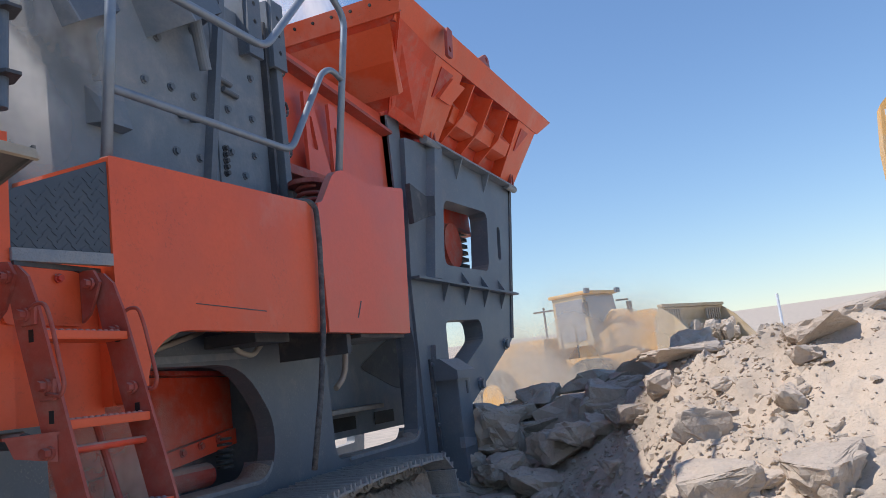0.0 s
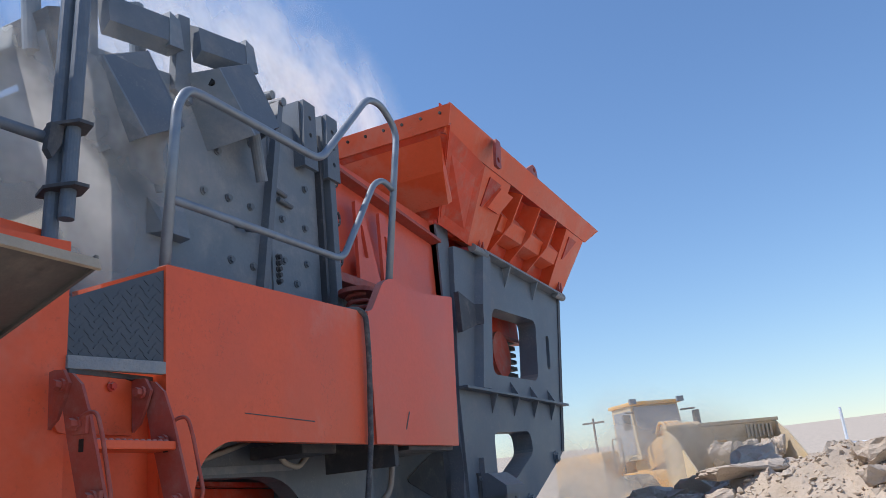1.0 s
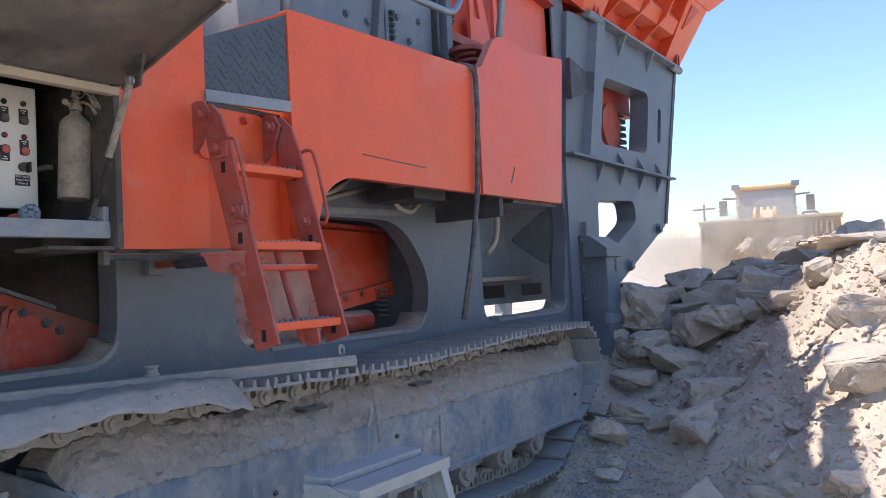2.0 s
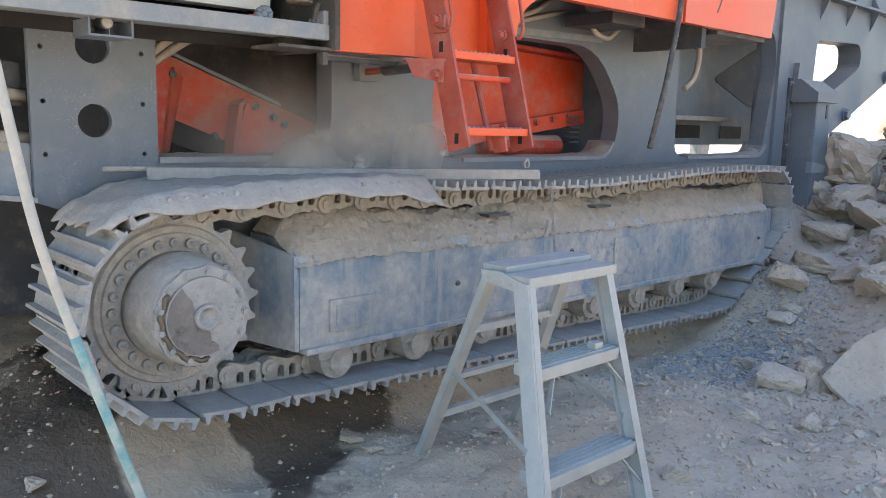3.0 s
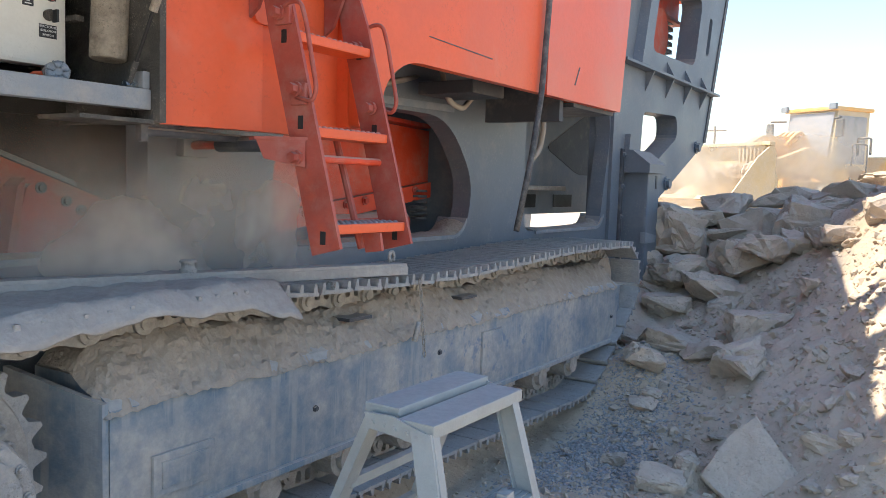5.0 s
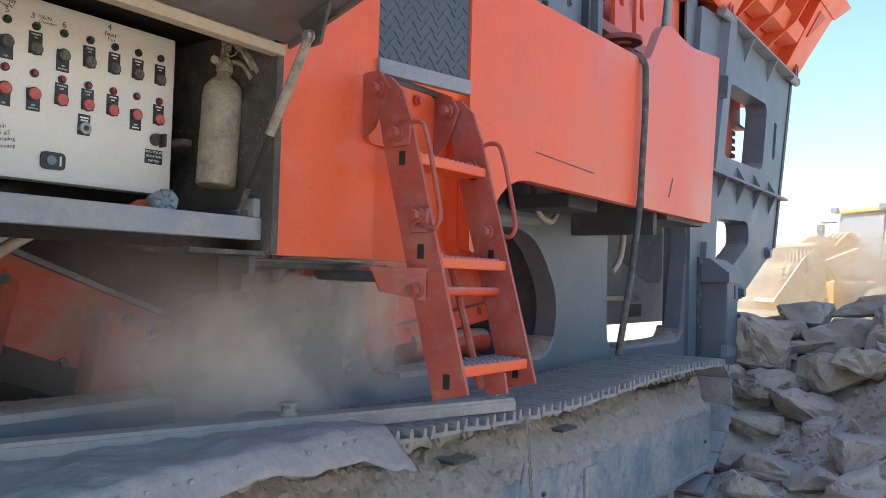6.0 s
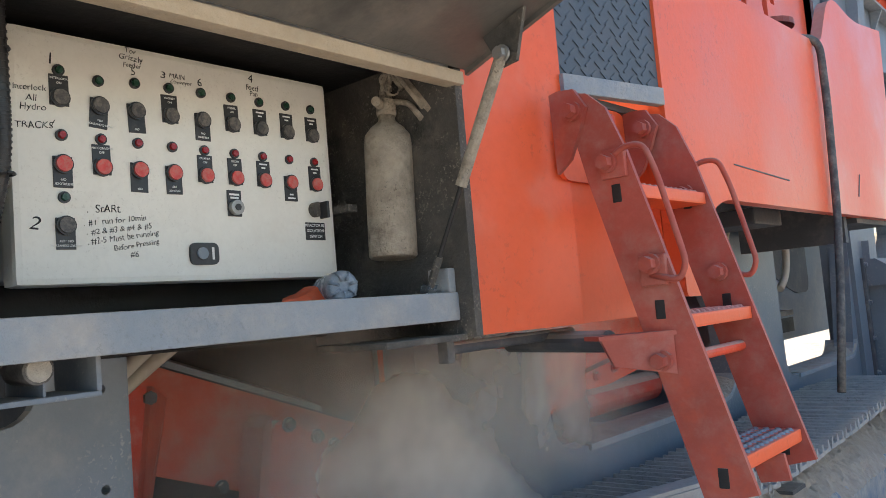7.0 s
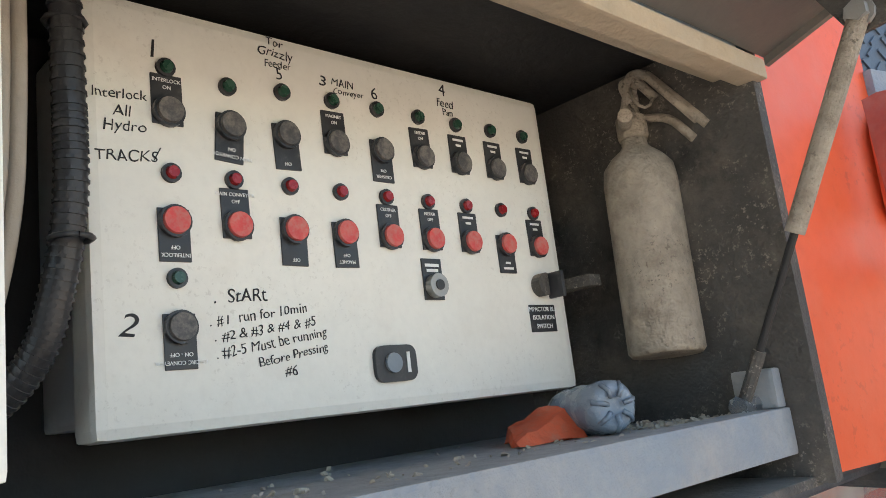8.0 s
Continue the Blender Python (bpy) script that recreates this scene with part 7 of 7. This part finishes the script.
# middling blocks strewn over the slope
placed = [(1.2, 2.45, 0.5), (0.8, 2.2, 0.3), (0.3, 3.79, 0.5), (0.84, 3.94, 0.5), (0.80, 3.41, 0.3), (0.33, 3.80, 0.4), (1.22, 4.83, 0.4), (1.97, 3.02, 0.5), (2.98, 4.25, 0.6), (2.72, 4.05, 0.6), (2.55, 2.87, 0.4), (1.87, 3.57, 0.4)]
tries = 0
while len(placed) < 105 and tries < 9000:
    tries += 1
    x, y = rng.uniform(-0.9, 4.6), rng.uniform(1.4, 7.4)
    s = (x - 0.4) * 0.5 + (y - 2.6) * 0.87
    if s < 0.15 or (x < -0.1 and y < 5.0) or math.hypot(x - 2.4, y + 2.0) < 2.6:
        continue
    big = 0.16 + 0.34 * smooth(1.2, 3.8, s) * smooth(2.6, 0.4, x) + 0.10 * smooth(1.0, 4.0, s)
    size = big * rng.uniform(0.45, 1.25)
    if any((x - a) ** 2 + (y - b) ** 2 < (0.42 * (size + c)) ** 2 for a, b, c in placed):
        continue
    placed.append((x, y, size))
    rock(x, y, size, lift=rng.uniform(-0.08, 0.12), tip=40)


def scatter(name, label, count, spot, size_range, material, seed):
    """Many small stones in one mesh."""
    r = random.Random(seed)
    shapes = []
    for k in range(6):
        bm = bmesh.new()
        for i in range(9):
            p = Vector((r.gauss(0, 1), r.gauss(0, 1), r.gauss(0, 1))).normalized()
            bm.verts.new((p.x * 0.5, p.y * 0.42, p.z * 0.32))
        bmesh.ops.convex_hull(bm, input=bm.verts)
        bm.verts.index_update()
        bm.verts.ensure_lookup_table()
        shapes.append(([v.co.copy() for v in bm.verts], [[v.index for v in f.verts] for f in bm.faces]))
        bm.free()
    vs, fs = [], []
    made = 0
    while made < count:
        q = spot(r)
        if q is None:
            continue
        made += 1
        x, y, z = q
        sz = r.uniform(*size_range) * r.choice((0.6, 0.8, 1.0, 1.4))
        m = Matrix.LocRotScale((x, y, z + sz * 0.05), Euler((r.uniform(-0.6, 0.6), r.uniform(-0.6, 0.6), r.uniform(0, 6.28))), (sz, sz, sz))
        v0, f0 = r.choice(shapes)
        base = len(vs)
        vs += [tuple(m @ v) for v in v0]
        fs += [tuple(base + i for i in f) for f in f0]
    me = bpy.data.meshes.new(name)
    me.from_pydata(vs, [], fs)
    me.materials.append(material)
    return tagged(new(name, me), label, "stones", kind="stuff")


def on_ground(r):
    x, y = r.uniform(-1.2, 4.5), r.uniform(-2.4, 7.5)
    s = (x - 0.4) * 0.5 + (y - 2.6) * 0.87
    if r.random() > 0.16 + 0.84 * smooth(-0.8, 0.8, s):
        return None
    return x, y, ground_height(x, y)


def on_heap(r):
    x, y = r.uniform(-0.8, 4.4), r.uniform(1.6, 7.2)
    s = (x - 0.4) * 0.5 + (y - 2.6) * 0.87
    if s < 0.1 or (x < 0 and y < 4.5):
        return None
    return x, y, ground_height(x, y)


def by_track(r):
    x, y = r.uniform(-1.6, 2.2), r.uniform(-2.2, 2.8)
    if math.hypot(0.95 * (x + 0.55), 0.72 * (y + 1.05)) < 0.8 and r.random() < 0.75:
        return None
    return x, y, ground_height(x, y)


def on_slope_fines(r):
    x, y = r.gauss(0.33, 0.17), r.gauss(2.55, 0.52)
    if x < 0.03:
        return None
    return x, y, ground_height(x, y)


def on_slope_foot(r):
    x, y = r.uniform(0.1, 2.7), r.uniform(0.0, 5.0)
    if r.random() > 0.12 + 0.88 * smooth(0.7, 2.4, y + 0.35 * x):
        return None
    return x, y, ground_height(x, y) - 0.006


def on_track_top(r):
    y, x = r.uniform(1.0, 3.4), r.uniform(-0.45, 0.02)
    if r.random() > 0.25 + 0.75 * smooth(0.0, -0.45, x):
        return None
    p, d = loop_point(y - SY)
    return x, y, p.z + 0.02


scatter("cabinet_grit", "grey grit and paint flakes on the cabinet floor", 260, floor_grit, (0.003, 0.012), m_stone, 12)
scatter("loose_stones", "small grey-brown stones strewn over ground and heap", 11000, on_ground, (0.008, 0.034), m_stone, 3)
scatter("ground_pebbles", "fine pebbles on the ground beside the track", 16000, by_track, (0.007, 0.026), m_stone, 6)
scatter("dirt_clods", "dusty clods and half-buried stones on the dry ground", 5200, on_slope_foot, (0.018, 0.075), m_stone, 9)
scatter("rubble", "broken tan rock chunks over the heap", 800, on_heap, (0.02, 0.085), m_stone, 8)
scatter("gravel_spill", "blue-grey gravel spilled beside the track", 9000, on_slope_fines, (0.010, 0.028), m_gravel, 4)
scatter("track_gravel", "grey gravel lying on the upper track pads", 900, on_track_top, (0.010, 0.03), m_gravel, 5)

# ---- wheel loader ----
loader = thing("wheel_loader", "dusty yellow wheel loader with a loaded bucket", "wheel loader", (0, 0, 0))
REACH = 0.75                      # how far ahead of the frame the bucket is carried
# local axes: the loader looks along -y, stands on z = 0
part("rear_body", box(-1.15, 1.15, 1.3, 4.6, 1.0, 2.35, 0.15), m_yellow, loader)
part("front_frame", box(-0.6, 0.6, -1.4, 1.3, 0.8, 1.7, 0.1), m_yellow, loader)
part("cab", plate([(-0.1, 2.0), (1.15, 2.0), (1.15, 3.40), (0.1, 3.40)], [rounded([(0.1, 2.15), (1.03, 2.15), (1.03, 3.27), (0.22, 3.27)], 0.06)], 0.72, 1.44), m_bucket, loader)
part("cab_roof", box(-0.78, 0.78, -0.05, 1.25, 3.40, 3.50, 0.05), m_yellow, loader)
glass = mat("dusty_tinted_glass", (0.26, 0.27, 0.29), 0.35, dust=(0.50, 0.46, 0.40), dust_amount=0.22, scale=1.5, bump=0.0)
part("windscreen", slab([(-0.66, -0.12, 2.1), (0.66, -0.12, 2.1), (0.66, 0.06, 3.36), (-0.66, 0.06, 3.36)], (0, -0.02, 0)), glass, loader, "dusty tinted windscreen")
for x in (-0.725, 0.725):
    part("side_window", box(x - 0.008, x + 0.008, 0.12, 1.05, 2.15, 3.28), glass, loader)
    part("mirror_arm", cyl((x, 0.0, 3.2), (x * 1.45, -0.2, 3.2), 0.025, 8), m_grey_dark, loader)
    part("mirror", box(x * 1.45 - 0.10, x * 1.45 + 0.10, -0.24, -0.17, 2.75, 3.15, 0.02), m_grey_dark, loader)
    part("hand_rail", tube(fillet([(x * 1.5, 0.2, 1.7), (x * 1.5, 0.2, 2.6), (x * 1.5, 0.7, 2.6), (x * 1.5, 0.7, 1.7)], 0.08), 0.02, 8), m_grey_dark, loader)
    part("work_lamp", box(x - 0.10, x + 0.10, -0.12, -0.04, 3.42, 3.56, 0.02), m_grey_dusty, loader)
    part("lift_arm", slab([(x * 0.75, 0.6, 1.95), (x * 0.75, -0.7, 2.50), (x * 0.75, -1.9 - REACH, 1.85), (x * 0.75, -2.0 - REACH, 1.40), (x * 0.75, -0.9, 1.90), (x * 0.75, 0.6, 1.55)], (0.16, 0, 0)), m_yellow, loader)
    part("lift_cylinder", cyl((x * 0.6, 0.7, 1.2), (x * 0.6, -1.3, 1.75), 0.09, 12), m_yellow, loader)
part("tilt_link", slab([(-0.12, -0.2, 2.75), (-0.12, -1.6, 2.75), (-0.12, -1.9 - REACH, 2.2), (-0.12, -1.7 - REACH, 1.9), (-0.12, -0.2, 2.35)], (0.24, 0, 0)), m_yellow, loader)
for k in range(4):
    part("hydraulic_hose", tube(fillet([(-0.24 + 0.14 * k, -0.15, 2.5), (-0.26 + 0.15 * k, -0.5, 2.95), (-0.3 + 0.17 * k, -1.0, 2.5)], 0.3), 0.045, 8), m_yellow, loader)
prof = [(-2.05, 1.05), (-1.75, 1.35), (-1.75, 2.10), (-1.95, 2.45), (-2.02, 2.40), (-1.86, 2.10), (-1.90, 1.50), (-2.30, 1.25), (-3.05, 1.30), (-3.10, 1.22), (-2.4, 1.02)]
prof = [(y - REACH, z) for y, z in prof]
bucket = part("bucket", add_prism(bmesh.new(), [(-1.5, y, z) for y, z in prof], [(1.5, y, z) for y, z in prof]), m_bucket, loader, "worn dusty loader bucket")
for x in (-1.52, 1.48):
    cheekp = slab([(x, y - REACH, z) for y, z in ((-2.0, 1.04), (-1.75, 1.4), (-1.75, 2.1), (-1.95, 2.45), (-2.35, 2.15), (-3.08, 1.28))], (0.04, 0, 0))
    part("bucket_cheek", cheekp, m_bucket, bucket)
part("spill_guard", box(-1.54, 1.54, -2.06 - REACH, -1.92 - REACH, 2.42, 2.50, 0.02), m_bucket, bucket)
for k in range(14):
    x = -1.38 + 0.05 * (k % 7) * 2.2 + (2.0 if k > 6 else 0)
    part("guard_slot", box(x, x + 0.05, -2.035 - REACH, -1.985 - REACH, 2.05 + 0.02 * (k % 3), 2.36), m_tan, bucket)
for k in range(14):
    ob = new("load_rock", kinds[k % 18])
    ob.parent = bucket
    ob.matrix_basis = Matrix.LocRotScale((rng.uniform(-1.3, 1.3), rng.uniform(-2.7, -2.05) - REACH, 1.45 + rng.uniform(0, 0.4)), Euler((rng.uniform(0, 3), rng.uniform(0, 3), 0)), (rng.uniform(0.3, 0.65),) * 3)
for x in (-1.15, 1.15):
    for y in (-0.3, 3.2):
        w = part("wheel", cyl((x - 0.32, y, 0.82), (x + 0.32, y, 0.82), 0.82, 28), m_tyre, loader)
        part("rim", cyl((x - 0.34, y, 0.82), (x + 0.34, y, 0.82), 0.42, 20), m_yellow, w)
part("front_rail", tube(fillet([(0.9, 0.6, 2.35), (0.9, 0.6, 2.75), (1.25, 0.6, 2.75), (1.25, 0.6, 2.35)], 0.06), 0.03, 8), m_grey_dark, loader)

# ---- far things ----
pole = thing("utility_pole", "far wooden utility pole with a crossarm", "utility pole", (-10.3, 45.0, 0.6))
part("shaft", cyl((0, 0, -0.6), (0, 0, 4.7), 0.08, 10, 0.06), m_timber, pole)
part("crossarm", box(-0.65, 0.65, -0.05, 0.05, 4.4, 4.5), m_timber, pole)
van = thing("far_vehicle", "far white work vehicle behind the heap", "vehicle", (3.4, 24.0, 0.85))
part("cab_shell", box(-0.9, 0.9, -1.0, 2.6, 0.2, 1.25, 0.12), m_white_dirty, van)
part("box_shell", box(-0.95, 0.95, -2.8, -1.0, 0.2, 1.0, 0.06), m_white_dirty, van)
part("mast", cyl((-0.8, -1.0, 0.9), (-0.8, -1.0, 2.2), 0.04, 8), m_white_dirty, van)
arm = thing("excavator_boom", "tan excavator boom standing beside the heap", "excavator", (4.64, 12.0, 0.5))
part("boom", slab([(-0.18, 0, 0.0), (-0.18, 0, 4.0), (-0.10, 0, 4.7), (0.15, 0, 4.95), (0.9, 0, 4.9), (0.7, 0, 0.0)], (0, 0.5, 0)), m_yellow, arm)
part("boom_plate", slab([(-0.06, -0.01, 4.0), (-0.06, -0.01, 4.6), (0.5, -0.01, 4.6), (0.5, -0.01, 4.0)], (0, 0.008, 0)), m_white_dirty, arm)


# ---- airborne dust ----
def veil(label, at, half, depth, density, layers=2, size=1.0, colour=(0.80, 0.76, 0.70)):
    """A few bulging translucent sheets of dust, one behind another."""
    cloud = thing("dust_cloud", label, "dust", at)
    m = dust_material("airborne_dust", density, colour, size)
    for k in range(layers):
        vs, fs = [], []
        nu = 14
        for j in range(nu + 1):
            for i in range(nu + 1):
                u, v = 2 * i / nu - 1, 2 * j / nu - 1
                vs.append((depth * (0.6 - 0.6 * (u * u + v * v)) - depth * k + 0.25 * depth * noise.noise((u * 2 + k * 5, v * 2, at[1])), half[0] * u, half[1] * v))
        for j in range(nu):
            for i in range(nu):
                a = j * (nu + 1) + i
                fs.append((a, a + 1, a + nu + 2, a + nu + 1))
        me = bpy.data.meshes.new("dust_veil")
        me.from_pydata(vs, [], fs)
        me.polygons.foreach_set("use_smooth", [True] * len(fs))
        me.materials.append(m)
        ob = new("dust_veil", me)
        ob.parent = cloud
    return cloud


drifting = [
    (veil("pale dust blowing off the top of the crusher", (-1.8, 4.3, 5.5), (3.4, 2.1), 0.5, 1.0, 3, 1.2, (0.95, 0.94, 0.93)), (0.0, 0.05, 0.05)),
    (veil("white dust billowing behind the crusher top", (-2.0, 3.2, 5.3), (2.6, 2.0), 0.4, 1.0, 3, 1.2, (0.92, 0.91, 0.90)), (0.0, 0.10, 0.03)),
    (veil("pale dust blowing off the crusher body", (-0.34, 0.25, 3.45), (1.2, 1.1), 0.06, 0.9, 1, 0.9, (0.88, 0.85, 0.80)), (0.0, 0.02, 0.01)),
    (veil("brown dust drifting out of the chassis opening", (-0.79, 0.42, 1.50), (0.90, 0.62), 0.03, 0.36, 1, 1.4, (0.52, 0.45, 0.37)), (0.0, -0.09, 0.0)),
    (veil("grey-brown dust puff in front of the chassis plate", (-0.54, 0.12, 1.45), (1.20, 0.78), 0.03, 0.92, 2, 1.0, (0.80, 0.74, 0.66)), (0.008, 0.0, 0.006)),
    (veil("beige dust around the loader", (-2.1, 16.6, 1.7), (4.6, 2.7), 0.6, 0.9, 2, 3.0, (0.84, 0.75, 0.61)), (0.0, 0.0, 0.0)),
]
puff = drifting[-2][0]
# the loader's dust lies across the view, so it is turned to face along the heap
loader_dust = drifting.pop()[0]
loader_dust.rotation_euler = (0, 0, radians(-70))


# ---- motion ----
def motions():
    rows = [(0.0, -1.95, 20.4, 66), (0.5, -1.90, 20.3, 55), (1.0, -1.82, 20.2, 42), (1.5, -1.80, 20.1, 28), (2.0, -1.90, 20.0, 12), (3.0, -1.75, 19.8, -8), (4.0, -1.5, 19.6, -22),
            (4.7, -1.32, 19.4, -31), (6.0, -1.40, 19.6, -36), (7.0, -1.6, 19.2, -38), (8.0, -1.8, 18.8, -40)]
    walk(bucket, [(t, Matrix.Translation((0, 0, lift))) for t, lift in ((0.0, 0.22), (0.5, 0.20), (1.0, 0.12), (1.5, 0.02), (2.0, 0.0), (8.0, 0.0))])
    walk(loader, [(t, pose(x, y, 0.20, 0, 0, yaw)) for t, x, y, yaw in rows])
    for cloud, drift in drifting:
        at = Vector(cloud.location)
        if cloud is puff:
            walk(cloud, [(t, Matrix.Translation((x, y, z))) for t, x, y, z in ((0.0, -0.79, 0.95, 1.30), (2.2, -0.79, 0.80, 1.35), (3.2, -0.43, -0.02, 1.12), (4.6, -0.425, 0.05, 1.20), (6.0, -0.42, 0.08, 1.40), (8.0, -0.41, 0.02, 1.42))])
            continue
        walk(cloud, [(t, Matrix.Translation(at + Vector(drift) * t)) for t in (0.0, 4.0, 8.0)])


motions()
